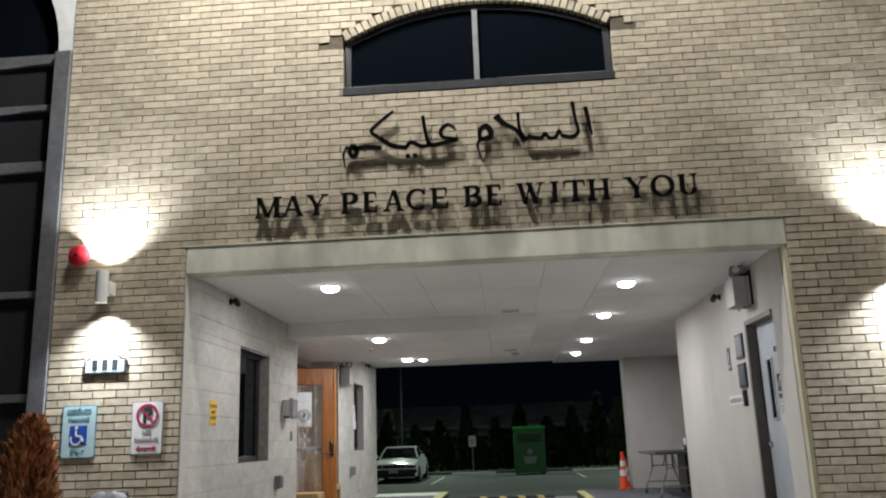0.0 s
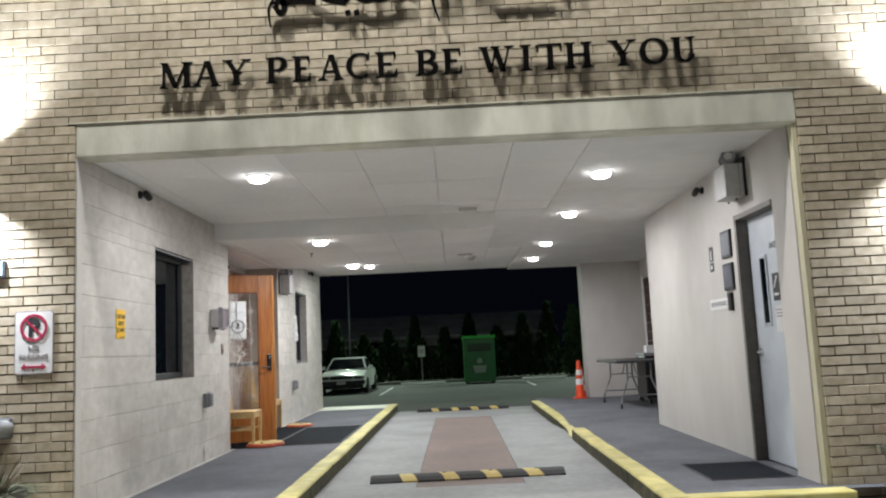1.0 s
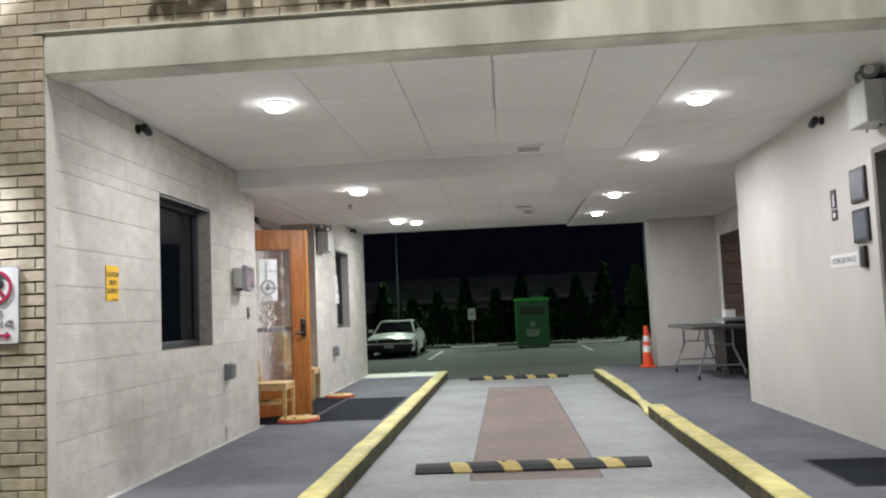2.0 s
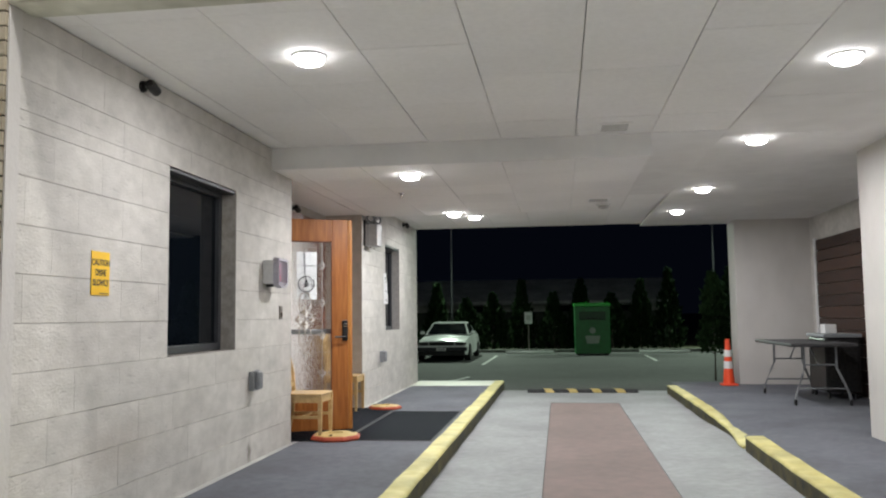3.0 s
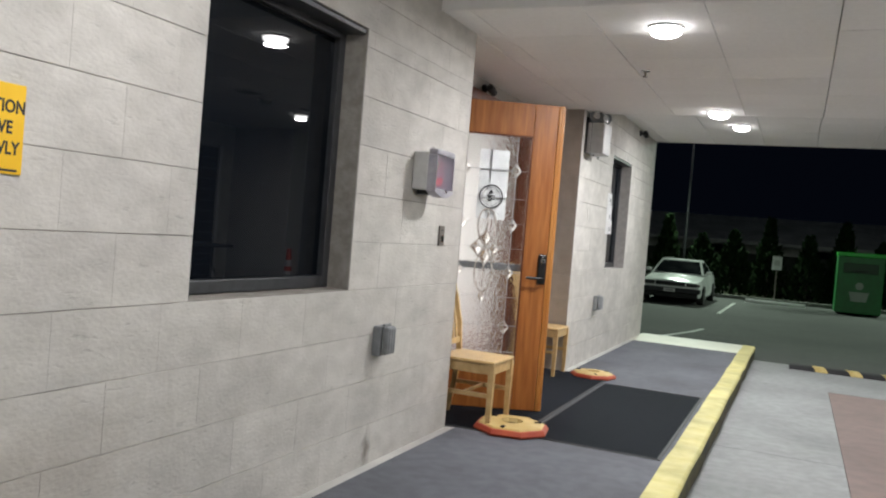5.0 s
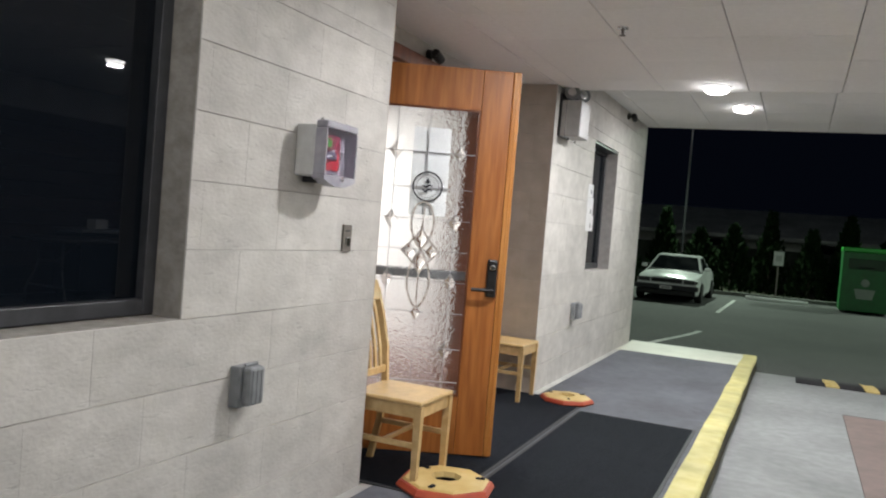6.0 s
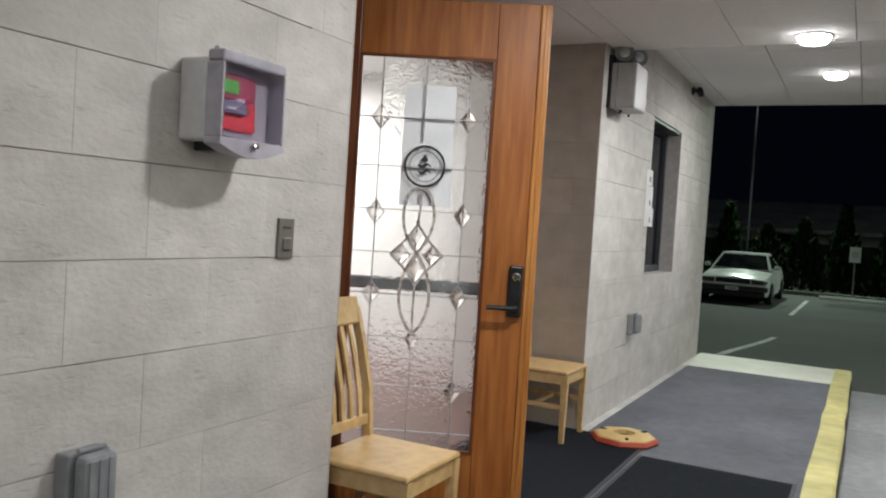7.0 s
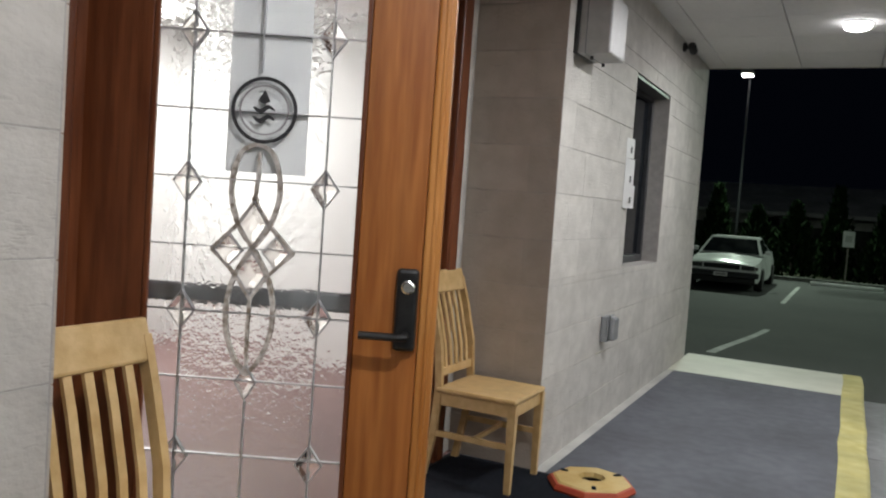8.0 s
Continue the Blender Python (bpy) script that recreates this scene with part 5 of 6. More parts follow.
def door_leaf(name, label, m, wood, detailed):
    """Glazed wooden leaf: x from the hinge, y = 0 the inner face, front at y = -0.045."""
    d = thing(name, label, "door", m)
    W, T, H0, H1 = 0.94, 0.045, 0.012, 2.105
    g0, g1, gz0, gz1 = 0.202, 0.735, 0.33, 1.885
    # Hinge stile stands in shade; that shade is put into its darker wood.
    part("hinge_stile", rbox(0, g0, -T, 0, H0, H1, 0.005), wood, d, "oak stile, its shade painted dark reddish" if detailed else "")
    if detailed:
        part("lock_stile", rbox(g1, 0.896, -T, 0, H0, H1, 0.004), OAK, d)
        part("astragal", rbox(0.897, W, -T - 0.004, 0.004, H0, H1, 0.007), ASTRAGAL, d, "lighter oak edge moulding")
        part("astragal_bead", rbox(0.914, 0.926, -T - 0.008, -T, H0, H1, 0.004), ASTRAGAL, d)
    else:
        part("lock_stile", rbox(g1, W, -T, 0, H0, H1, 0.005), wood, d)
    part("top_rail", rbox(g0 + 0.001, g1 - 0.001, -T + 0.001, -0.001, gz1, H1, 0.003), wood if not detailed else OAK, d)
    part("bottom_rail", rbox(g0 + 0.001, g1 - 0.001, -T + 0.001, -0.001, H0, gz0, 0.003), OAK if detailed else wood, d)
    for a, b, c, e in ((g0, g0 + 0.012, gz0, gz1), (g1 - 0.012, g1, gz0, gz1), (g0, g1, gz0, gz0 + 0.012), (g0, g1, gz1 - 0.012, gz1)):
        part("glazing_bead", rbox(a, b, -T - 0.004, -T + 0.006, c, e, 0.002), wood, d)
    zs = [gz0, 0.40, 0.58, 0.775, 1.11, 1.28, 1.45, 1.642, gz1]
    us = [g0, 0.295, 0.64, g1]
    if detailed:
        for i in range(3):
            for z0, z1 in zip(zs, zs[1:]):
                p = part("pane", box(bmesh.new(), us[i] + 0.001, us[i + 1] - 0.001, -0.028, -0.022, z0 + 0.001, z1 - 0.001), CLEAR if i != 1 else TEXTURED, d)
                p.visible_shadow = False
    else:
        p = part("pane", box(bmesh.new(), g0, g1, -0.028, -0.022, gz0, gz1), TEXTURED, d)
        p.visible_shadow = False
    yc = (-0.033, -0.017)
    def came(pts, w=0.0032, steps=1):
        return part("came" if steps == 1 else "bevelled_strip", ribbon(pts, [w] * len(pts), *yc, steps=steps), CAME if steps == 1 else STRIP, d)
    for u in us[1:3]:
        came([(u, gz0), (u, gz1)])
    for z in zs[1:-1]:
        came([(g0, z), (g1, z)])
    if detailed:
        c = 0.4675
        came([(c, 0.33), (c, 0.722)])
        came([(c, 1.55), (c, gz1)])
        came([(g0, 0.945), (g1, 0.945)])

        def diamond(u, z, hw, hh):
            """Bevelled diamond: a raised flat heart, sloping borders, lead round it."""
            came([(u, z + hh), (u - hw, z), (u, z - hh), (u + hw, z), (u, z + hh)], 0.0042)
            bm = bmesh.new()
            out = [bm.verts.new((u + dx * hw * 0.94, -0.034, z + dz * hh * 0.94)) for dx, dz in ((0, 1), (1, 0), (0, -1), (-1, 0))]
            top = [bm.verts.new((u + dx * hw * 0.42, -0.042, z + dz * hh * 0.42)) for dx, dz in ((0, 1), (1, 0), (0, -1), (-1, 0))]
            low = [bm.verts.new((v.co.x, -0.030, v.co.z)) for v in out]
            bm.faces.new(top)
            bm.faces.new(low[::-1])
            for i in range(4):
                k = (i + 1) % 4
                bm.faces.new((out[i], out[k], top[k], top[i]))
                bm.faces.new((low[i], low[k], out[k], out[i]))
            part("bevelled_diamond", bm, BEVEL, d).visible_shadow = False

        for u in us[1:3]:
            for z in (1.641, 1.268, 0.945, 0.570):
                diamond(u, z, 0.034, 0.048)
        diamond(c, 0.770, 0.026, 0.044)
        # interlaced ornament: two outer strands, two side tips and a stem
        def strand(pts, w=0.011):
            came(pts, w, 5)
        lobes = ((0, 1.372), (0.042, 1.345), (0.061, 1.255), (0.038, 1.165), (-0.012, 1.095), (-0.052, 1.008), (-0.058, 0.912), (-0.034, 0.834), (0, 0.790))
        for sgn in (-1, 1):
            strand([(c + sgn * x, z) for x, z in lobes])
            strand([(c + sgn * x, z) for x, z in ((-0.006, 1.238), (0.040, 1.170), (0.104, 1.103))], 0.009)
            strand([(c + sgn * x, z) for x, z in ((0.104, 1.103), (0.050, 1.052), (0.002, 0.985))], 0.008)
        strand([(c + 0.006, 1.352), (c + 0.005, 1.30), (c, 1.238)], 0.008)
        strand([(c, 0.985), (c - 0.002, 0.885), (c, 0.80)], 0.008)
        for dx, dz, hw, hh in ((0, 1.172, 0.034, 0.058), (-0.060, 1.103, 0.034, 0.040), (0.060, 1.103, 0.034, 0.040), (0, 1.046, 0.036, 0.056)):
            diamond(c + dx, dz, hw, hh)
        # posted paper with a round mark
        part("paper", box(bmesh.new(), 0.385, 0.586, -0.0165, -0.0155, 1.30, 1.775), WHITE, d, "white paper notice behind the glass")
        ring = [(0.479 + 0.078 * math.cos(2 * math.pi * i / 36), 1.455 + 0.078 * math.sin(2 * math.pi * i / 36)) for i in range(37)]
        part("sticker_ring", ribbon(ring, [0.009] * 37, -0.0345, -0.0325, 1), INK, d, "round dark sticker")
        ring = [(0.479 + 0.060 * math.cos(2 * math.pi * i / 36), 1.455 + 0.060 * math.sin(2 * math.pi * i / 36)) for i in range(37)]
        part("sticker_line", ribbon(ring, [0.004] * 37, -0.0345, -0.0325, 1), GREYINK, d)
        mark = [(0.479, 1.505), (0.493, 1.478), (0.479, 1.47), (0.463, 1.478)]
        part("sticker_mark", prism(bmesh.new(), mark, -0.0345, -0.0325), INK, d)
        for k in range(2):
            z = 1.462 - k * 0.024
            part("sticker_mark", ribbon([(0.452, z), (0.47, z - 0.01), (0.488, z + 0.002), (0.505, z - 0.006)], [0.004, 0.013, 0.010, 0.004], -0.0345, -0.0325, 3), INK, d)
        # push bar inside
        part("push_bar", rbox(0.10, 0.84, 0.035, 0.065, 0.955, 1.005, 0.008), STOREFRAME, d, "dark grey push bar")
        # lock and lever
        lock = part("lock_plate", rbox(0.836, 0.892, -T - 0.022, -T, 0.885, 1.09, 0.010), BLACK, d, "black keypad lock plate")
        part("cylinder", revolve(bmesh.new(), [(0.017, 0), (0.017, 0.006), (0.012, 0.009)], 18, Matrix.Translation((0.866, -T - 0.021, 1.045)) @ pose(0, 0, 0, 90)), CHROME, lock)
        part("lever", tube(bmesh.new(), [(0.866, -T - 0.02, 0.925), (0.866, -T - 0.055, 0.925), (0.85, -T - 0.06, 0.925), (0.755, -T - 0.058, 0.925)], 0.010), BLACK, lock)
        for z in (0.25, 1.05, 1.85):
            part("hinge", tube(bmesh.new(), [(-0.008, -0.005, z - 0.05), (-0.008, -0.005, z + 0.05)], 0.009), BRONZE, d)
    return d


LEAF = math.degrees(math.atan2(0.427, 0.904))
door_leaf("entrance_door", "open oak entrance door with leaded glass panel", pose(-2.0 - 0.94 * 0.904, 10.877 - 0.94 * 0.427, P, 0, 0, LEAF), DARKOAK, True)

# bright vestibule behind the doors
VWALL = surf("vestibule_white", (0.74, 0.74, 0.73), (0.80, 0.80, 0.79), 5, 0.6, 0.05, dirt=0.06)
VFLOOR = surf("vestibule_floor", (0.18, 0.105, 0.10), (0.25, 0.155, 0.15), 8, 0.5, 0.1)
bm = box(bmesh.new(), -6.1, -6.0, 9.7, 14.1, 0.0, 2.8)
box(bm, -6.0, DX - 0.142, 9.6, 9.7, 0.0, 2.8)
box(bm, -6.0, DX - 0.142, 14.0, 14.1, 0.0, 2.8)
# Wall jog added so the glass's right side looks onto a dimmer face.
box(bm, -3.62, DX - 0.146, 13.42, 13.999, 0.0, 2.8)
setting("vestibule_wall", bm, VWALL, "bright white walls of the vestibule", "wall")
setting("vestibule_ceiling", box(bmesh.new(), -6.1, DX - 0.142, 9.6, 14.1, 2.64, 2.69), VWALL, "white vestibule ceiling", "ceiling")
setting("vestibule_floor", box(bmesh.new(), -6.1, DX - 0.002, 9.6, 14.1, 0.0, P - 0.004), VFLOOR, "reddish vestibule floor", "floor")
bm = box(bmesh.new(), DX - 0.145, DX - 0.142, 12.76, 14.0, 0.1, 2.7)
setting("vestibule_side", bm, VWALL, "white inner wall of the vestibule", "wall")
v = thing("ceiling_light", "round flush light on the vestibule ceiling", "ceiling light", pose(-5.35, 12.95, 0))
part("pan", revolve(bmesh.new(), [(0.32, 2.638), (0.32, 2.60), (0.30, 2.565), (0.001, 2.56)], 24), WHITE, v, smooth=True)


def chair(m, label):
    """Wooden chair facing +x; origin on the floor under the seat's middle."""
    c = thing("dining_chair", label, "chair", m, group="wooden chairs at the entrance")
    hw, fx, bx, sh = 0.205, 0.195, -0.195, 0.435
    bm = rbox(-0.20, 0.215, -0.22, 0.22, sh - 0.022, sh, 0.009)
    part("seat", bm, PINE, c)
    for sy in (-1, 1):
        y = sy * (hw - 0.012)
        leg = bmesh.new()
        f = [leg.verts.new((fx + dx, y + dy, 0)) for dx, dy in ((-.014, -.014), (.014, -.014), (.014, .014), (-.014, .014))]
        g = [leg.verts.new((fx + dx, y + dy, sh - 0.023)) for dx, dy in ((-.021, -.021), (.021, -.021), (.021, .021), (-.021, .021))]
        leg.faces.new(f)
        leg.faces.new(g)
        for i in range(4):
            leg.faces.new((f[i], f[(i + 1) % 4], g[(i + 1) % 4], g[i]))
        part("front_leg", leg, PINE, c)
        post = bmesh.new()
        rows = []
        for x, z in ((bx - 0.06, 0), (bx - 0.015, 0.22), (bx, sh), (bx - 0.015, 0.62), (bx - 0.06, 0.80), (bx - 0.10, 0.93)):
            rows.append([post.verts.new((x + dx, y + dy, z)) for dx, dy in ((-.018, -.013), (.018, -.013), (.018, .013), (-.018, .013))])
        for a, b in zip(rows, rows[1:]):
            for i in range(4):
                post.faces.new((a[i], a[(i + 1) % 4], b[(i + 1) % 4], b[i]))
        post.faces.new(rows[0])
        post.faces.new(rows[-1])
        part("back_post", post, PINE, c)
        part("side_apron", rbox(bx + 0.015, fx - 0.02, y - 0.009, y + 0.009, sh - 0.085, sh - 0.023, 0.003), PINE, c)
        part("side_stretcher", rbox(bx - 0.005, fx - 0.012, y - 0.009, y + 0.009, 0.20, 0.228, 0.003), PINE, c)
    part("front_apron", rbox(fx - 0.009, fx + 0.009, -hw + 0.03, hw - 0.03, sh - 0.085, sh - 0.023, 0.003), PINE, c)
    part("back_apron", rbox(bx - 0.009, bx + 0.009, -hw + 0.03, hw - 0.03, sh - 0.085, sh - 0.023, 0.003), PINE, c)
    part("cross_stretcher", rbox(-0.01, 0.01, -hw + 0.02, hw - 0.02, 0.205, 0.225, 0.003), PINE, c)
    part("top_rail", rbox(-0.013, 0.013, -hw + 0.002, hw - 0.002, -0.055, 0.055, 0.008, Matrix.Translation((bx - 0.093, 0, 0.915)) @ pose(0, 0, 0, 0, -17)), PINE, c)
    part("lower_rail", rbox(-0.009, 0.009, -hw + 0.025, hw - 0.025, -0.02, 0.02, 0.004, Matrix.Translation((bx - 0.003, 0, 0.50))), PINE, c)
    for i in range(5):
        y = -0.125 + i * 0.0625
        sl = bmesh.new()
        rows = []
        for x, z in ((bx - 0.003, 0.51), (bx - 0.016, 0.62), (bx - 0.055, 0.78), (bx - 0.082, 0.87)):
            rows.append([sl.verts.new((x + dx, y + dy, z)) for dx, dy in ((-.006, -.013), (.006, -.013), (.006, .013), (-.006, .013))])
        for a, b in zip(rows, rows[1:]):
            for k in range(4):
                sl.faces.new((a[k], a[(k + 1) % 4], b[(k + 1) % 4], b[k]))
        sl.faces.new(rows[0])
        sl.faces.new(rows[-1])
        part("slat", sl, PINE, c)
    return c


chair(pose(-2.275, 10.265, P + 0.006) @ Matrix.Diagonal((0.93, 0.88, 0.965, 1)), "pale wooden slat-back chair beside the open door")
chair(pose(-2.50, 12.49, P + 0.006) @ Matrix.Diagonal((0.93, 0.88, 0.965, 1)), "pale wooden slat-back chair in the entrance recess")


def octagon_base(px, py, turn, label, size=1.0):
    """Low octagonal weight with a hole, yellow top and red rim."""
    o = thing("post_base", label, "post base", pose(px, py, P + 0.006, 0, 0, turn) @ Matrix.Scale(size, 4))
    def ring(r, z, bm):
        return [bm.verts.new((r * math.cos(math.pi / 8 + math.pi / 4 * i), r * math.sin(math.pi / 8 + math.pi / 4 * i), z)) for i in range(8)]
    bm = bmesh.new()
    rows = [ring(0.235, 0, bm), ring(0.24, 0.012, bm), ring(0.225, 0.034, bm), ring(0.20, 0.040, bm)]
    for a, b in zip(rows, rows[1:]):
        for i in range(8):
            bm.faces.new((a[i], a[(i + 1) % 8], b[(i + 1) % 8], b[i]))
    bm.faces.new(rows[0])
    part("rim", bm, surf("rim_red_" + str(turn), (0.42, 0.05, 0.02), (0.52, 0.09, 0.03), 14, 0.6, 0.1), o, "worn red rim")
    bm = bmesh.new()
    rows = [ring(0.212, 0.038, bm), ring(0.20, 0.046, bm), ring(0.075, 0.056, bm), ring(0.065, 0.030, bm)]
    for a, b in zip(rows, rows[1:]):
        for i in range(8):
            bm.faces.new((a[i], a[(i + 1) % 8], b[(i + 1) % 8], b[i]))
    part("top", bm, surf("base_yellow_" + str(turn), (0.62, 0.42, 0.13), (0.74, 0.56, 0.24), 9, 0.55, 0.2, dirt=0.3), o, "worn yellow top")
    part("socket", revolve(bmesh.new(), [(0.066, 0.031), (0.001, 0.031)], 16), MAT, o)
    for a in (20, 140, 260):
        part("slot", rbox(-0.022, 0.022, -0.012, 0.012, 0.047, 0.054, 0.003, pose(0.165 * math.cos(radians(a)), 0.165 * math.sin(radians(a)), 0, 0, 0, a)), MAT, o)
    return o


octagon_base(-1.985, 10.23, 10, "yellow octagonal post base with red rim beside chair")
octagon_base(-2.04, 12.66, 30, "yellow octagonal post base with red rim on mat", 0.85)


def floor_mat(x0, x1, y0, y1, label):
    f = thing("floor_mat", label, "mat")
    part("pad", rbox(x0 + 0.02, x1 - 0.02, y0 + 0.02, y1 - 0.02, P + 0.001, P + 0.008, 0.002), MAT, f)
    part("edging", rbox(x0, x1, y0, y1, P + 0.0005, P + 0.0055, 0.002), surf("mat_rubber", (0.02, 0.022, 0.025), (0.035, 0.037, 0.04), 40, 0.7, 0.2), f, "rubber edge")
    return f


floor_mat(-1.885, -1.068, 10.15, 12.40, "black ribbed entrance mat beside the kerb")
floor_mat(-2.78, -1.90, 10.06, 12.72, "black entrance mat in front of the doors")
floor_mat(2.17, 2.80, 6.47, 7.29, "black mat in front of the pale door")

# ---- speed bumps ----
BUMPBLACK = surf("bump_rubber", (0.018, 0.018, 0.02), (0.035, 0.035, 0.037), 30, 0.75, 0.4)
BUMPYEL = surf("bump_yellow", (0.55, 0.41, 0.11), (0.68, 0.54, 0.22), 14, 0.7, 0.2, dirt=0.3)


def speed_bump(x0, x1, yc, turn, label):
    L = x1 - x0
    b = thing("speed_bump", label, "speed bump", pose((x0 + x1) / 2, yc, 0.0, 0, 0, turn))
    prof = [(-0.15, 0.0), (-0.15, 0.012), (-0.09, 0.040), (-0.03, 0.052), (0.03, 0.052), (0.09, 0.040), (0.15, 0.012), (0.15, 0.0)]
    cuts = [-L / 2]
    n = 9
    unit = L / (5 * 1.25 + 4 * 0.69)
    for i in range(n):
        cuts.append(cuts[-1] + unit * (0.69 if i % 2 else 1.25))
    for i in range(n):
        a, c = cuts[i], cuts[i + 1]
        skew = -0.05
        bm = bmesh.new()
        r0 = [bm.verts.new((a + (skew * y / 0.15 if i else 0), y, z)) for y, z in prof]
        r1 = [bm.verts.new((c + (skew * y / 0.15 if i < n - 1 else 0), y, z)) for y, z in prof]
        for k in range(len(prof) - 1):
            bm.faces.new((r0[k], r0[k + 1], r1[k + 1], r1[k]))
        bm.faces.new(r0)
        bm.faces.new(r1)
        part("segment", bm, BUMPYEL if i % 2 else BUMPBLACK, b, "worn yellow segment" if i % 2 else "")
    for f in (-0.36, -0.12, 0.12, 0.36):
        part("bolt", revolve(bmesh.new(), [(0.018, 0.045), (0.018, 0.056), (0.006, 0.058)], 10, Matrix.Translation((f * L, 0, 0))), BLACK, b)
    return b


speed_bump(-0.49, 1.285, 8.02, 1.5, "black and yellow rubber speed bump on the lane")
speed_bump(-0.45, 1.30, 16.30, 0.5, "black and yellow rubber speed bump at the far mouth")

# ---- right wall things ----
rd = thing("door_right", "pale blue-grey steel door in a brown frame", "door", kind="structure")
XD = RX + 0.085
part("leaf", rbox(XD, XD + 0.045, 6.45, 7.33, P + 0.01, 2.165, 0.004), DOORGREY, rd)
for a, b, c, d in ((7.335, 7.388, P, 2.213), (6.40, 6.448, P, 2.213), (6.449, 7.334, 2.168, 2.213)):
    part("frame", rbox(RX - 0.012, XD + 0.06, max(a, 6.543), b, c, d, 0.004) if a > 6.5 or a == 6.449 else rbox(XD, XD + 0.06, a, b, c, d, 0.004), BRONZE, rd)
part("glass_slit", rbox(XD - 0.004, XD + 0.001, 6.99, 7.10, 1.27, 1.80, 0.002), DARKGLASS, rd)
for a, b, c, d in ((6.965, 6.988, 1.245, 1.825), (7.102, 7.125, 1.245, 1.825), (6.989, 7.101, 1.245, 1.268), (6.989, 7.101, 1.802, 1.825)):
    part("slit_frame", rbox(XD - 0.012, XD, a, b, c, d, 0.003), DOORGREY, rd)
part("sign_plate", rbox(XD - 0.006, XD, 6.74, 6.88, 1.44, 1.66, 0.002), INK, rd, "black sign with white stair symbol")
part("stair_symbol", ribbon([(0, 0), (0.02, 0.03), (0.04, 0.06), (0.06, 0.09)], [0.016] * 4, -0.002, 0.0, 1), WHITE, rd).matrix_basis = pose(XD - 0.0065, 6.845, 1.545, 0, 0, -90)
part("bar", box(bmesh.new(), XD - 0.0075, XD - 0.006, 6.765, 6.855, 1.48, 1.50), WHITE, rd)
part("paper", rbox(XD - 0.003, XD, 6.72, 6.88, 1.19, 1.40, 0.0008), WHITE, rd, "white paper notice")
for z in (1.36, 1.335, 1.31):
    part("bar", box(bmesh.new(), XD - 0.0045, XD - 0.003, 6.745, 6.855, z, z + 0.011), GREYINK, rd)
text_part("word", "FACP/BS", 0.075, INK, rd, pose(XD - 0.002, 6.78, 1.86, 0, 0, -90), depth=0.001, squeeze=0.8)
h = part("rose", revolve(bmesh.new(), [(0.032, 0), (0.032, 0.012), (0.014, 0.02), (0.014, 0.05)], 20, pose(XD, 7.25, 1.03, 0, -90)), CHROME, rd, "chrome door lever", True)
part("lever", tube(bmesh.new(), [(XD - 0.05, 7.25, 1.03), (XD - 0.055, 7.23, 1.03), (XD - 0.052, 7.13, 1.02)], 0.010), CHROME, h, smooth=True)
setting("door_backing", box(bmesh.new(), XD + 0.06, XD + 0.12, 6.3, 7.5, 0, 2.4), BLOCK, "plain wall behind the door", "wall")
NOTICE = surf("dark_notice_sheet", (0.055, 0.065, 0.09), (0.10, 0.11, 0.14), 14, 0.35, 0.0)
for i, (z0, z1) in enumerate(((1.875, 2.12), (1.585, 1.825))):
    n = thing("framed_notice", "dark bluish notice in a black frame on wall", "framed notice", group="framed notices by the door")
    part("frame", rbox(RX - 0.022, RX - 0.001, 7.50, 7.75, z0, z1, 0.004), INK, n)
    part("sheet", box(bmesh.new(), RX - 0.0245, RX - 0.021, 7.525, 7.725, z0 + 0.025, z1 - 0.025), NOTICE, n)
n = thing("access_sign", "small dark restroom sign with white symbols", "sign")
part("plate", rbox(RX - 0.006, RX - 0.001, 8.045, 8.15, 1.885, 2.03, 0.001), INK, n)
part("plate", rbox(RX - 0.006, RX - 0.001, 8.045, 8.15, 1.79, 1.875, 0.001), INK, n)
part("symbol", ribbon([(8.085, 1.99), (8.10, 1.95), (8.085, 1.92), (8.11, 1.905)], [0.016] * 4, 0, 0.002, 2), WHITE, n).matrix_basis = Matrix(((0, 1, 0, RX - 0.0085), (1, 0, 0, 0), (0, 0, 1, 0), (0, 0, 0, 1)))
part("symbol", rbox(RX - 0.0085, RX - 0.006, 8.08, 8.115, 1.815, 1.85, 0.001), WHITE, n)
n = thing("entrance_sign", "white sign reading SISTERS ENTRANCE on block wall", "sign")
part("plate", rbox(RX - 0.006, RX - 0.001, 7.74, 8.24, 1.425, 1.525, 0.001), WHITE, n)
text_part("word", "SISTERS ENTRANCE", 0.062, INK, n, pose(RX - 0.0065, 7.99, 1.455, 0, 0, -90), depth=0.0005, squeeze=0.80)
n = thing("card_reader", "small black card reader beside the door", "card reader")
part("body", rbox(RX - 0.03, RX - 0.001, 7.575, 7.66, 1.40, 1.56, 0.006), BLACK, n)
part("face", rbox(RX - 0.033, RX - 0.029, 7.59, 7.645, 1.42, 1.54, 0.002), INK, n)

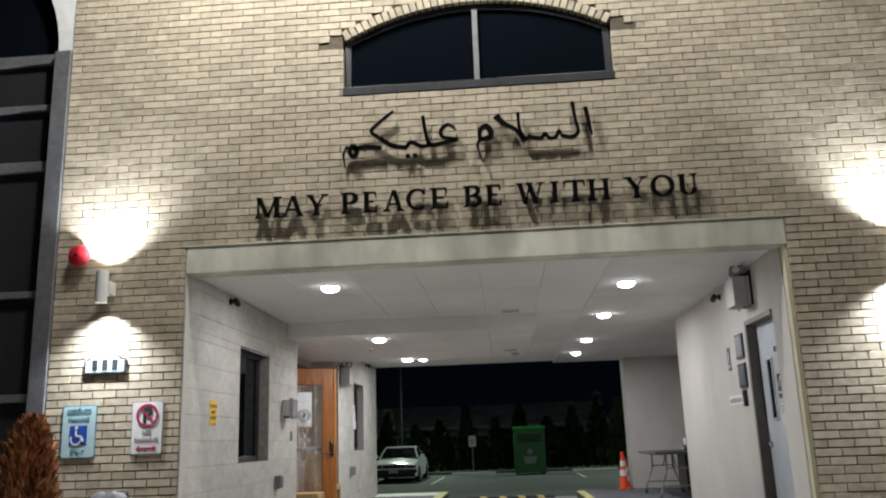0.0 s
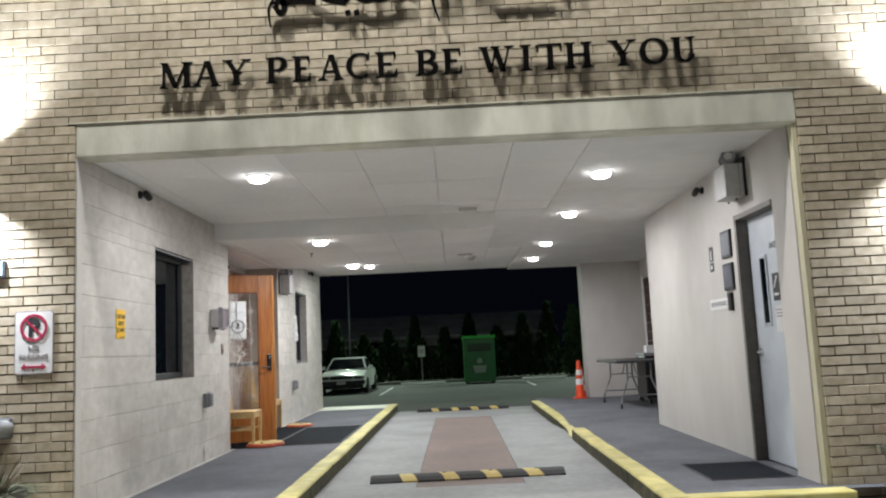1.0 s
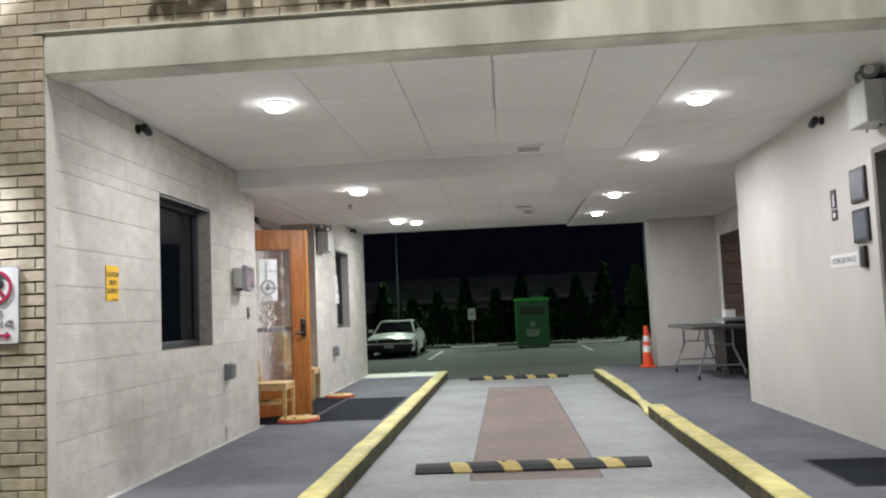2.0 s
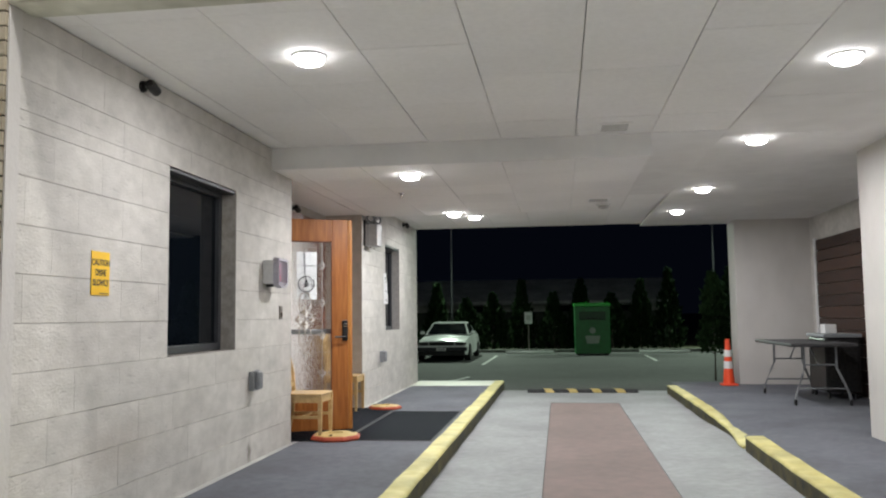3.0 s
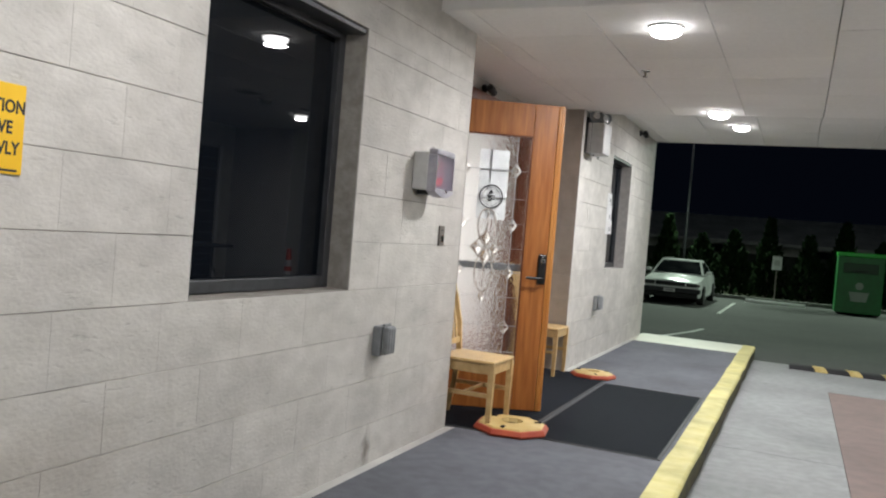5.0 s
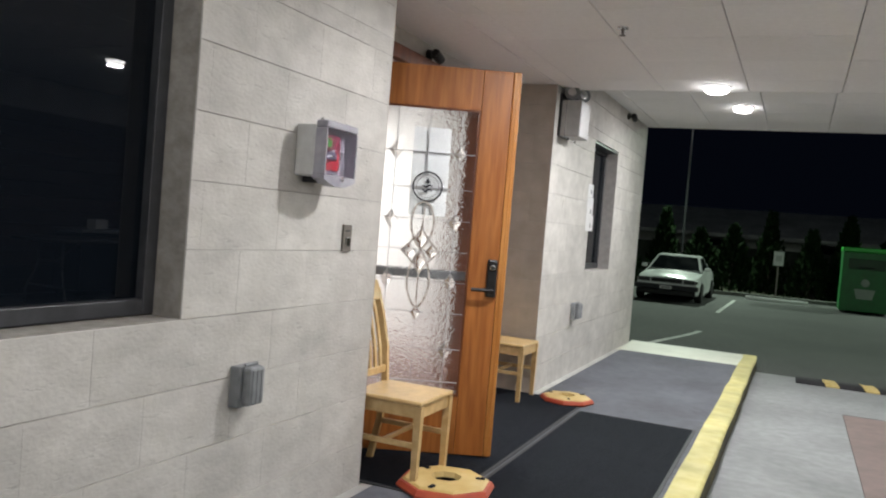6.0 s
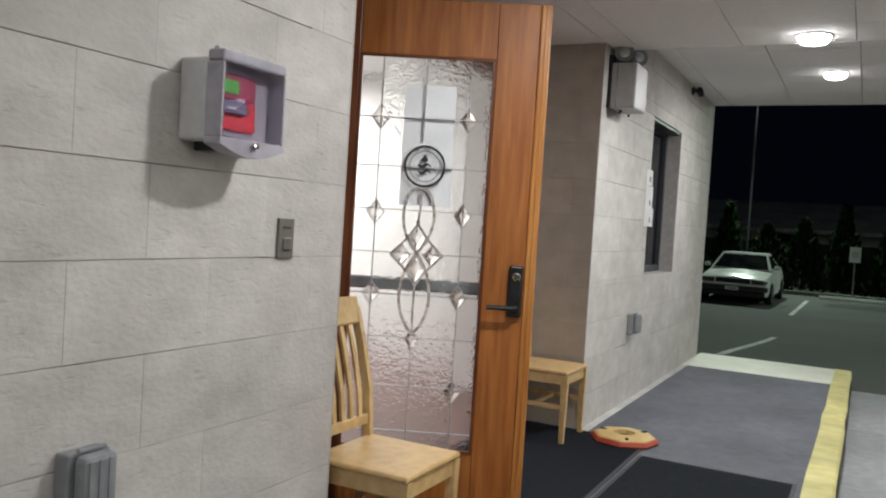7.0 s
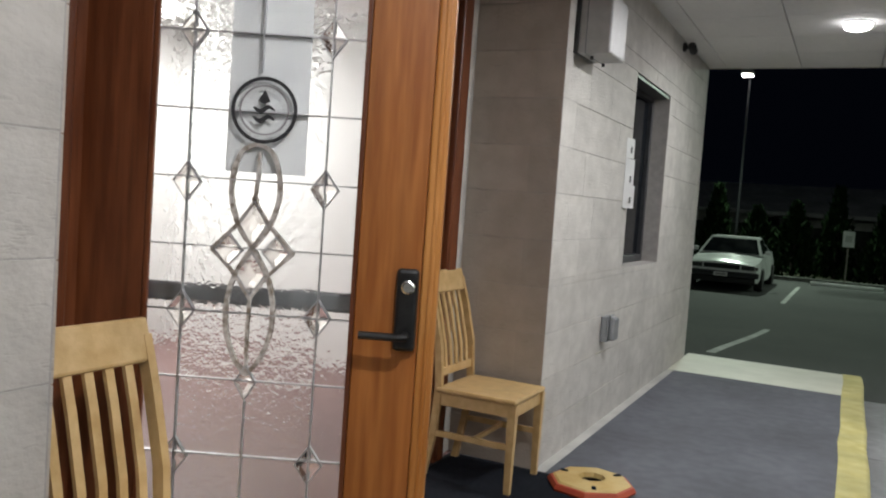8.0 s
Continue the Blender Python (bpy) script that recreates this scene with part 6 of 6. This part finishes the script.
# ---- side bay: table, boards, cones ----
t = thing("folding_table", "dark folding table with bent tube legs", "table", pose(0.08, -0.26, 0))
TZ = P + 0.74
part("tabletop", rbox(2.73, 3.49, 13.30, 15.13, TZ - 0.04, TZ, 0.012), surf("table_top", (0.035, 0.034, 0.036), (0.06, 0.058, 0.06), 12, 0.55, 0.1), t)
for y, lean in ((13.52, -0.05), (14.92, 0.05)):
    for x in (2.93, 3.30):
        part("leg", tube(bmesh.new(), [(x, y, TZ - 0.04), (x, y, TZ - 0.30), (x - 0.03 * (1 if x < 3.1 else -1), y + lean * 0.4, TZ - 0.38), (x - 0.12 * (1 if x < 3.1 else -1), y + lean, P + 0.13), (x - 0.13 * (1 if x < 3.1 else -1), y + lean, P + 0.02)], 0.015), PLASTIC, t)
        part("foot", tube(bmesh.new(), [(x - 0.13 * (1 if x < 3.1 else -1), y + lean, P + 0.07), (x - 0.13 * (1 if x < 3.1 else -1), y + lean, P)], 0.018), BLACK, t, "black rubber foot")
    part("cross_bar", tube(bmesh.new(), [(2.83, y + lean * 0.85, P + 0.20), (3.40, y + lean * 0.85, P + 0.20)], 0.011), PLASTIC, t)
    part("cross_bar", tube(bmesh.new(), [(2.93, y, TZ - 0.26), (3.30, y, TZ - 0.26)], 0.010), PLASTIC, t)
    s = 1 if lean < 0 else -1
    part("brace", tube(bmesh.new(), [(3.11, y, TZ - 0.26), (3.11, y + s * 0.12, TZ - 0.24), (3.11, y + s * 0.40, TZ - 0.05)], 0.010), PLASTIC, t)
BOARD = surf("dark_stained_board", (0.035, 0.018, 0.012), (0.075, 0.036, 0.022), 5, 0.6, 0.3, 60, vary=0.35, stretch=(1, 1, 8))
bp = thing("board_screen", "dark brown boarded panel against the bay wall", "boarded panel")
for i in range(13):
    part("board", rbox(3.955, 3.985, 12.4, 15.78, P + 0.02 + i * 0.168, P + 0.18 + i * 0.168, 0.006), BOARD, bp)
part("edge_post", rbox(3.94, 3.995, 15.80, 15.87, P, 2.36, 0.006), WHITE, bp, "pale edge trim")
cb = thing("storage_cart", "black storage cart with a pale item tray", "cart")
part("body", rbox(3.45, 3.88, 13.9, 14.6, P + 0.08, P + 0.78, 0.02), BLACK, cb)
part("top_tray", rbox(3.43, 3.90, 13.88, 14.62, P + 0.785, P + 0.83, 0.008), PLASTIC, cb)
part("box", rbox(3.55, 3.70, 14.2, 14.4, P + 0.831, P + 0.95, 0.006), WHITE, cb, "small white box")
for x in (3.50, 3.83):
    for y in (13.97, 14.53):
        part("wheel", revolve(bmesh.new(), [(0.001, -0.012), (0.038, -0.012), (0.04, 0), (0.038, 0.012), (0.001, 0.012)], 14, pose(x, y, P + 0.04, 0, 90)), BLACK, cb)


def cone(px, py, pz, label):
    c = thing("traffic_cone", label, "traffic cone", pose(px, py, pz), group="cones at the far mouth")
    part("foot", rbox(-0.12, 0.12, -0.12, 0.12, 0, 0.03, 0.01), ORANGE, c)
    def ringpart(nm, z0, z1, mat, lab="", grow=0.0):
        r = lambda z: 0.085 - 0.05 * (z - 0.03) / 0.68 + grow
        part(nm, revolve(bmesh.new(), [(r(z0), z0), (r(z1), z1)], 20), mat, c, lab, True)
    ringpart("body", 0.028, 0.71, ORANGE)
    ringpart("collar", 0.26, 0.37, WHITE, "white reflective collar", 0.003)
    ringpart("collar", 0.44, 0.54, WHITE, "white reflective collar", 0.003)
    return c


cone(2.66, 16.02, P, "orange traffic cone with two white collars")
cone(2.775, 16.56, P - 0.14, "orange traffic cone standing behind another by the wall")

# ---- parking lot ----
GZ = -0.22
LINEPAINT = surf("worn_line_paint", (0.42, 0.43, 0.41), (0.55, 0.56, 0.53), 14, 0.8, 0.3, 120, dirt=0.4, big=3)


def lot_line(x0, y0, x1, y1, w=0.10):
    d = Vector((x1 - x0, y1 - y0)).normalized()
    nx, ny = -d.y * w / 2, d.x * w / 2
    bm = bmesh.new()
    k = 8
    rows = []
    for i in range(k + 1):
        x, y = x0 + (x1 - x0) * i / k, y0 + (y1 - y0) * i / k
        z = ground_z(y) + 0.004
        rows.append((bm.verts.new((x + nx, y + ny, z)), bm.verts.new((x - nx, y - ny, z))))
    for a, b in zip(rows, rows[1:]):
        bm.faces.new((a[0], b[0], b[1], a[1]))
    return tagged(new("parking_line", mesh_of("parking_line", bm, LINEPAINT)), "worn white parking line on asphalt", "road marking", kind="structure")


lot_line(-2.32, 18.2, -2.08, 22.4)
lot_line(-2.20, 27.2, -2.18, 32.6)
for x in (0.45, 3.1, 5.7):
    lot_line(x + 2.6, 29.0, x + 2.6, 32.6)


def wheel_stop(x):
    w = thing("wheel_stop", "pale concrete wheel stop on the asphalt", "wheel stop", pose(x, 33.9, GZ), group="wheel stops in the lot")
    prof = [(-0.085, 0), (-0.08, 0.06), (-0.05, 0.11), (0.05, 0.11), (0.08, 0.06), (0.085, 0)]
    bm = bmesh.new()
    r = [[bm.verts.new((sx, y, z)) for y, z in prof] for sx in (-0.9, 0.9)]
    for k in range(len(prof)):
        j = (k + 1) % len(prof)
        bm.faces.new((r[0][k], r[0][j], r[1][j], r[1][k]))
    bm.faces.new(r[0])
    bm.faces.new(r[1])
    part("block", bm, WHITE, w)
    for sx in (-0.6, 0.6):
        part("pin", revolve(bmesh.new(), [(0.012, 0.1), (0.012, 0.116), (0.004, 0.118)], 8, Matrix.Translation((sx, 0, 0))), BRONZE, w)


for x in (-1.05, 3.9, 6.4):
    wheel_stop(x)
DIRTYKERB = surf("dirty_lot_kerb", (0.12, 0.125, 0.115), (0.19, 0.195, 0.18), 5, 0.85, 0.3)
k = thing("kerb_lot", "low concrete kerb behind the parking bays", "kerb", kind="structure")
for i in range(-7, 8):
    part("kerb_stone", rbox(i * 3 + 0.01, i * 3 + 2.99, 35.0, 35.16, GZ - 0.1, GZ + 0.12, 0.015), DIRTYKERB, k)
setting("planting_bed", box(bmesh.new(), -45, 45, 35.17, 60, GZ - 0.1, GZ + 0.06), surf("bed_soil", (0.03, 0.03, 0.018), (0.05, 0.06, 0.025), 6, 0.95, 0.5), "dark planting bed behind the kerb", "soil")


BARK = surf("dark_bark", (0.03, 0.024, 0.018), (0.06, 0.048, 0.036), 9, 0.9, 0.5)


def conifer(px, py, h, r, seed, label):
    c = thing("conifer_tree", label, "tree", group="conifers behind the lot")
    part("trunk", tube(bmesh.new(), [(px, py, GZ), (px + 0.02, py, h * 0.5), (px, py, h * 0.92)], 0.06, 8, 0.012), BARK, c)
    part("crown", leaf_crown(px, py, GZ + 0.02, h, r * 1.15, 1100, 0.24, seed, 1.0), FOLIAGE, c)
    return c


def young_tree(px, py, h):
    c = thing("young_tree", "slim young tree with a dark oval crown in the lot", "tree")
    part("trunk", tube(bmesh.new(), [(px, py, GZ), (px + 0.01, py, GZ + 0.5), (px, py + 0.01, h * 0.85)], 0.022, 8, 0.008), BARK, c)
    part("crown", leaf_crown(px, py, GZ + 0.62, h, 0.36, 1500, 0.11, 41, 0.9, 2.6), FOLIAGE, c)
    return c


young_tree(3.25, 20.4, 2.05)
TREES = [(-9.6, 2.2, 0.7), (-7.9, 2.5, 0.75), (-6.4, 1.9, 0.8), (-5.0, 2.45, 0.6), (-3.75, 1.8, 0.85), (-2.6, 2.0, 0.8), (-1.45, 2.55, 0.6), (-0.15, 2.0, 0.75), (0.95, 2.5, 0.6), (2.2, 1.95, 0.8),
         (3.3, 2.45, 0.6), (4.45, 2.9, 0.7), (6.9, 2.9, 0.9), (8.2, 2.6, 0.9), (9.6, 2.8, 0.8)]
for i, (x, h, r) in enumerate(TREES):
    conifer(x, 36.6 + 0.5 * math.sin(i * 2.3), h, r, i + 1, "dark green clipped conifer behind the lot" if h < 2.4 else "tall dark green pointed conifer behind the lot")

f = thing("chain_fence", "dark slatted fence behind the conifers", "fence")
for i in range(-9, 3):
    part("post", tube(bmesh.new(), [(i * 2.4, 38.4, GZ), (i * 2.4, 38.4, 1.45)], 0.03), BLACK, f)
for i in range(-9, 2):
    part("panel", rbox(i * 2.4 + 0.04, i * 2.4 + 2.36, 38.39, 38.41, GZ + 0.1, 1.38, 0.003), surf("fence_panel", (0.02, 0.028, 0.022), (0.035, 0.045, 0.035), 6, 0.9, 0.2) if i == -9 else bpy.data.materials["fence_panel"], f)


def collection_bin():
    b = thing("collection_bin", "green steel clothes collection bin on asphalt", "collection bin", pose(1.25, 33.1, GZ))
    W, D, H = 0.62, 0.6, 1.86
    part("body", rbox(-W, W, -D, D, 0.06, H - 0.12, 0.02), GREEN, b)
    # Lid far brighter than the body: overhead light put into its green.
    part("top", rbox(-W - 0.02, W + 0.02, -D - 0.02, D + 0.02, H - 0.118, H, 0.02), surf("green_toplit_lid", (0.02, 0.52, 0.04), (0.03, 0.60, 0.06), 8, 0.4, 0.05), b, "green lid painted bright as if lit from above")
    part("chute", rbox(-W * 0.75, W * 0.75, -D - 0.03, -D + 0.001, 1.25, 1.55, 0.01), surf("chute_dark", (0.004, 0.05, 0.012), (0.006, 0.07, 0.016), 8, 0.5, 0.05), b, "dark deposit chute")
    part("handle", tube(bmesh.new(), [(-0.2, -D - 0.03, 1.32), (-0.2, -D - 0.07, 1.32), (0.2, -D - 0.07, 1.32), (0.2, -D - 0.03, 1.32)], 0.012), BLACK, b)
    mark = surf("bin_mark", (0.35, 0.45, 0.36), (0.42, 0.52, 0.42), 8, 0.6, 0.0)
    part("printed_mark", prism(bmesh.new(), [(-0.2, 0.42), (0.2, 0.42), (0.27, 0.70), (-0.27, 0.70)], -D - 0.004, -D - 0.001), mark, b, "pale printed basket shape")
    part("printed_mark", revolve(bmesh.new(), [(0.11, 0), (0.11, 0.003)], 16, Matrix.Translation((0, -D - 0.001, 0.88)) @ pose(0, 0, 0, 90)), mark, b, "pale printed round shape")
    for x in (-0.5, 0.5):
        for y in (-0.48, 0.48):
            part("foot", rbox(x - 0.06, x + 0.06, y - 0.06, y + 0.06, 0, 0.062, 0.004), BLACK, b)
    return b


collection_bin()


def loft(sections, material, name, parent, label="", smooth=True):
    bm = bmesh.new()
    rows = [[bm.verts.new(p) for p in s] for s in sections]
    for a, b in zip(rows, rows[1:]):
        for i in range(len(a)):
            j = (i + 1) % len(a)
            bm.faces.new((a[i], a[j], b[j], b[i]))
    bm.faces.new(rows[0])
    bm.faces.new(rows[-1])
    return part(name, bm, material, parent, label, smooth)


def car():
    c = thing("car", "pale silver boxy sedan parked nose out", "car", pose(-3.70, 29.0, GZ) @ Matrix.Diagonal((0.97, 0.96, 0.91, 1)))
    CARPAINT = surf("silver_car_paint", (0.74, 0.77, 0.75), (0.80, 0.82, 0.80), 3, 0.2, 0.0, metal=0.0, dirt=0.1)
    TYRE = surf("tyre_rubber", (0.012, 0.012, 0.012), (0.022, 0.022, 0.022), 30, 0.85, 0.2)
    GLS = surf("car_glass", (0.006, 0.008, 0.01), (0.012, 0.014, 0.016), 4, 0.05, 0.0)
    hw = 0.86
    def section(y, z0, z1, w, crown=0.03):
        return [(-w * 0.95, y, z0), (-w, y, z0 + 0.12), (-w * 0.985, y, (z0 + z1) / 2 + 0.08), (-w * 0.93, y, z1 - 0.03), (-w * 0.6, y, z1), (0, y, z1 + crown),
                (w * 0.6, y, z1), (w * 0.93, y, z1 - 0.03), (w * 0.985, y, (z0 + z1) / 2 + 0.08), (w, y, z0 + 0.12), (w * 0.95, y, z0)]
    ys = [(0.05, 0.30, 0.70, 0.80), (0.16, 0.24, 0.745, 0.835), (0.6, 0.20, 0.79, hw), (1.35, 0.20, 0.87, hw), (1.6, 0.20, 0.90, hw), (3.3, 0.20, 0.93, hw), (3.6, 0.20, 0.93, hw), (4.3, 0.24, 0.91, 0.85), (4.5, 0.30, 0.86, 0.81)]
    loft([section(*q) for q in ys], CARPAINT, "body", c)
    # cabin
    roof = [(-0.60, 2.1, 1.33), (0.60, 2.1, 1.33), (0.58, 3.05, 1.34), (-0.58, 3.05, 1.34)]
    bm = bmesh.new()
    lo = [bm.verts.new(p) for p in ((-0.78, 1.42, 0.89), (0.78, 1.42, 0.89), (0.77, 3.72, 0.93), (-0.77, 3.72, 0.93))]
    hi = [bm.verts.new(p) for p in roof]
    tp = [bm.verts.new((x * 0.93, y + (0.05 if y < 2.5 else -0.05), z + 0.035)) for x, y, z in roof]
    for a, b in ((lo, hi), (hi, tp)):
        for i in range(4):
            bm.faces.new((a[i], a[(i + 1) % 4], b[(i + 1) % 4], b[i]))
    bm.faces.new(tp)
    cabin = part("cabin", bm, CARPAINT, c)
    def quad(nm, pts, off, mat=GLS):
        bm = bmesh.new()
        vs = [bm.verts.new(Vector(p) + Vector(off)) for p in pts]
        ws = [bm.verts.new(Vector(p) - Vector(off) * 2) for p in pts]
        bm.faces.new(vs)
        bm.faces.new(ws)
        for i in range(4):
            j = (i + 1) % 4
            bm.faces.new((vs[i], vs[j], ws[j], ws[i]))
        return part(nm, bm, mat, cabin)
    quad("windscreen", [(-0.70, 1.475, 0.925), (0.70, 1.475, 0.925), (0.55, 2.07, 1.31), (-0.55, 2.07, 1.31)], (0, -0.008, 0.006))
    quad("rear_window", [(-0.66, 3.68, 0.96), (0.66, 3.68, 0.96), (0.53, 3.09, 1.31), (-0.53, 3.09, 1.31)], (0, 0.008, 0.006))
    for s in (-1, 1):
        quad("side_window", [(s * 0.765, 1.62, 0.95), (s * 0.76, 2.5, 0.95), (s * 0.60, 2.5, 1.30), (s * 0.605, 2.12, 1.30)], (s * 0.008, 0, 0.004))
        quad("side_window", [(s * 0.76, 2.56, 0.95), (s * 0.755, 3.45, 0.96), (s * 0.59, 3.05, 1.30), (s * 0.60, 2.56, 1.30)], (s * 0.008, 0, 0.004))
        part("mirror", rbox(s * 0.90 - 0.08, s * 0.90 + 0.08, 1.60, 1.68, 0.93, 1.04, 0.02), CARPAINT, c)
        # Headlights darkened: the shade on the car's nose is in their colour.
        part("headlight", rbox(s * 0.60 - 0.15, s * 0.60 + 0.15, 0.02, 0.09, 0.56, 0.68, 0.012), surf("shaded_headlight_glass", (0.06, 0.06, 0.06), (0.10, 0.10, 0.10), 8, 0.12, 0.0) if s < 0 else bpy.data.materials["shaded_headlight_glass"], c, "headlight painted dark for the nose's shade")
        part("indicator", rbox(s * 0.79 - 0.035, s * 0.79 + 0.035, 0.04, 0.13, 0.58, 0.66, 0.01), BRONZE, c, "dull amber indicator")
        for y in (0.80, 3.65):
            m = pose(s * 0.80, y, 0.30, 0, 90)
            wheel = part("wheel", revolve(bmesh.new(), [(0.19, -0.09), (0.29, -0.095), (0.305, -0.06), (0.305, 0.06), (0.29, 0.095), (0.19, 0.09)], 26, m), TYRE, c, "black tyre", True)
            part("rim", revolve(bmesh.new(), [(0.001, s * 0.07), (0.08, s * 0.085), (0.17, s * 0.06), (0.195, s * 0.09), (0.195, 0)], 22, m), CHROME, wheel, "bright wheel rim", True)
    part("grille", rbox(-0.42, 0.42, 0.03, 0.09, 0.56, 0.68, 0.01), BLACK, c, "dark grille")
    # Front bumper darker than the rear one: the nose's shade is painted in.
    part("front_bumper", rbox(-0.86, 0.86, -0.06, 0.12, 0.36, 0.50, 0.03), DARKFRAME, c, "bumper painted dark for the nose's shade")
    part("bumper_strip", rbox(-0.80, 0.80, -0.066, -0.055, 0.425, 0.455, 0.004), BLACK, c)
    part("air_dam", rbox(-0.78, 0.78, 0.0, 0.15, 0.20, 0.355, 0.02), BLACK, c)
    part("number_plate", rbox(-0.16, 0.16, -0.075, -0.064, 0.375, 0.475, 0.004), WHITE, c, "pale plate with plain bar")
    part("bar", rbox(-0.12, 0.12, -0.079, -0.074, 0.405, 0.445, 0.002), GREYINK, c)
    part("rear_bumper", rbox(-0.85, 0.85, 4.42, 4.58, 0.36, 0.52, 0.03), CARPAINT, c)
    return c


car()


def lot_sign(x, y):
    s = thing("lot_sign", "small white parking sign on a thin post", "sign", pose(x, y, GZ))
    part("post", tube(bmesh.new(), [(0, 0, 0), (0, 0, 1.6)], 0.022), BRONZE, s)
    part("plate", rbox(-0.15, 0.15, -0.03, -0.023, 1.12, 1.57, 0.002), WHITE, s)
    part("bar", box(bmesh.new(), -0.09, 0.09, -0.033, -0.03, 1.26, 1.44), LIGHTGREY, s)


lot_sign(-1.1, 34.6)
POLE_LAMPS = [(-4.45, 37.5, 6.2, 1), (6.4, 37.5, 6.6, 0)]
for x, y, h, lit in POLE_LAMPS:
    p = thing("lot_lamp_post", "tall grey parking lot lamp post", "lamp post", pose(x, y, GZ))
    part("base", revolve(bmesh.new(), [(0.22, 0), (0.22, 0.5), (0.19, 0.53), (0.001, 0.53)], 18), APRON, p)
    part("pole", tube(bmesh.new(), [(0, 0, 0.5), (0, 0, h + 0.2)], 0.045, 12, 0.032), DARKFRAME, p)
    part("arm", tube(bmesh.new(), [(0, 0, h + 0.12), (0, -0.45, h + 0.18)], 0.03), PLASTIC, p)
    hd = part("lamp_head", rbox(-0.19, 0.19, -0.95, -0.40, h + 0.12, h + 0.26, 0.02), PLASTIC, p)
    part("lens", rbox(-0.15, 0.15, -0.90, -0.45, h + 0.085, h + 0.122, 0.01), LAMPGLOW, hd, "glowing lens")


def far_house():
    h = thing("house", "long low house with grey roof behind the fence", "house")
    x0, x1, y0, y1, e, r = -32.0, 5.5, 46.0, 54.0, 1.85, 3.05
    part("wall", slab_with_holes(y0, 0.3, x0, x1, -0.2, e, [], "y"), SIDING, h)
    part("wall", prism(bmesh.new(), [(y0, -0.2), (y1, -0.2), (y1, e), ((y0 + y1) / 2, r - 0.1), (y0, e)], 0, 0.3, Matrix(((0, 1, 0, x1 - 0.3), (1, 0, 0, 0), (0, 0, 1, 0), (0, 0, 0, 1)))), SIDING, h)
    ym = (y0 + y1) / 2
    for a, b in ((y0 - 0.5, ym), (y1 + 0.5, ym)):
        bm = bmesh.new()
        v = [bm.verts.new(p) for p in ((x0, a, e - 0.1), (x1 + 0.5, a, e - 0.1), (x1 + 0.5, b, r), (x0, b, r), (x0, a, e + 0.1), (x1 + 0.5, a, e + 0.1), (x1 + 0.5, b, r + 0.2), (x0, b, r + 0.2))]
        for f in ((0, 1, 2, 3), (4, 5, 6, 7), (0, 1, 5, 4), (1, 2, 6, 5), (2, 3, 7, 6), (3, 0, 4, 7)):
            bm.faces.new([v[i] for i in f])
        part("roof", bm, ROOFGREY, h, "grey shingled roof slope")
    part("gutter", rbox(x0, x1 + 0.5, y0 - 0.62, y0 - 0.5, e - 0.05, e + 0.1, 0.02), ROOFGREY, h)
    for x in (-29, -24, -19, -14, -9, -4, 0.5, 3.6):
        w = part("window", rbox(x - 0.7, x + 0.7, y0 - 0.05, y0 - 0.001, 0.7, 1.8, 0.01), WHITE, h)
        part("pane", rbox(x - 0.6, x + 0.6, y0 - 0.07, y0 - 0.05, 0.8, 1.7, 0.004), DARKGLASS, w)
    return h


far_house()

# ---- pieces of walls ----
for owner, material, bevel, name, m in PIECES:
    ob = new(name, unit_block(material, bevel))
    ob.parent = owner
    ob.matrix_basis = m
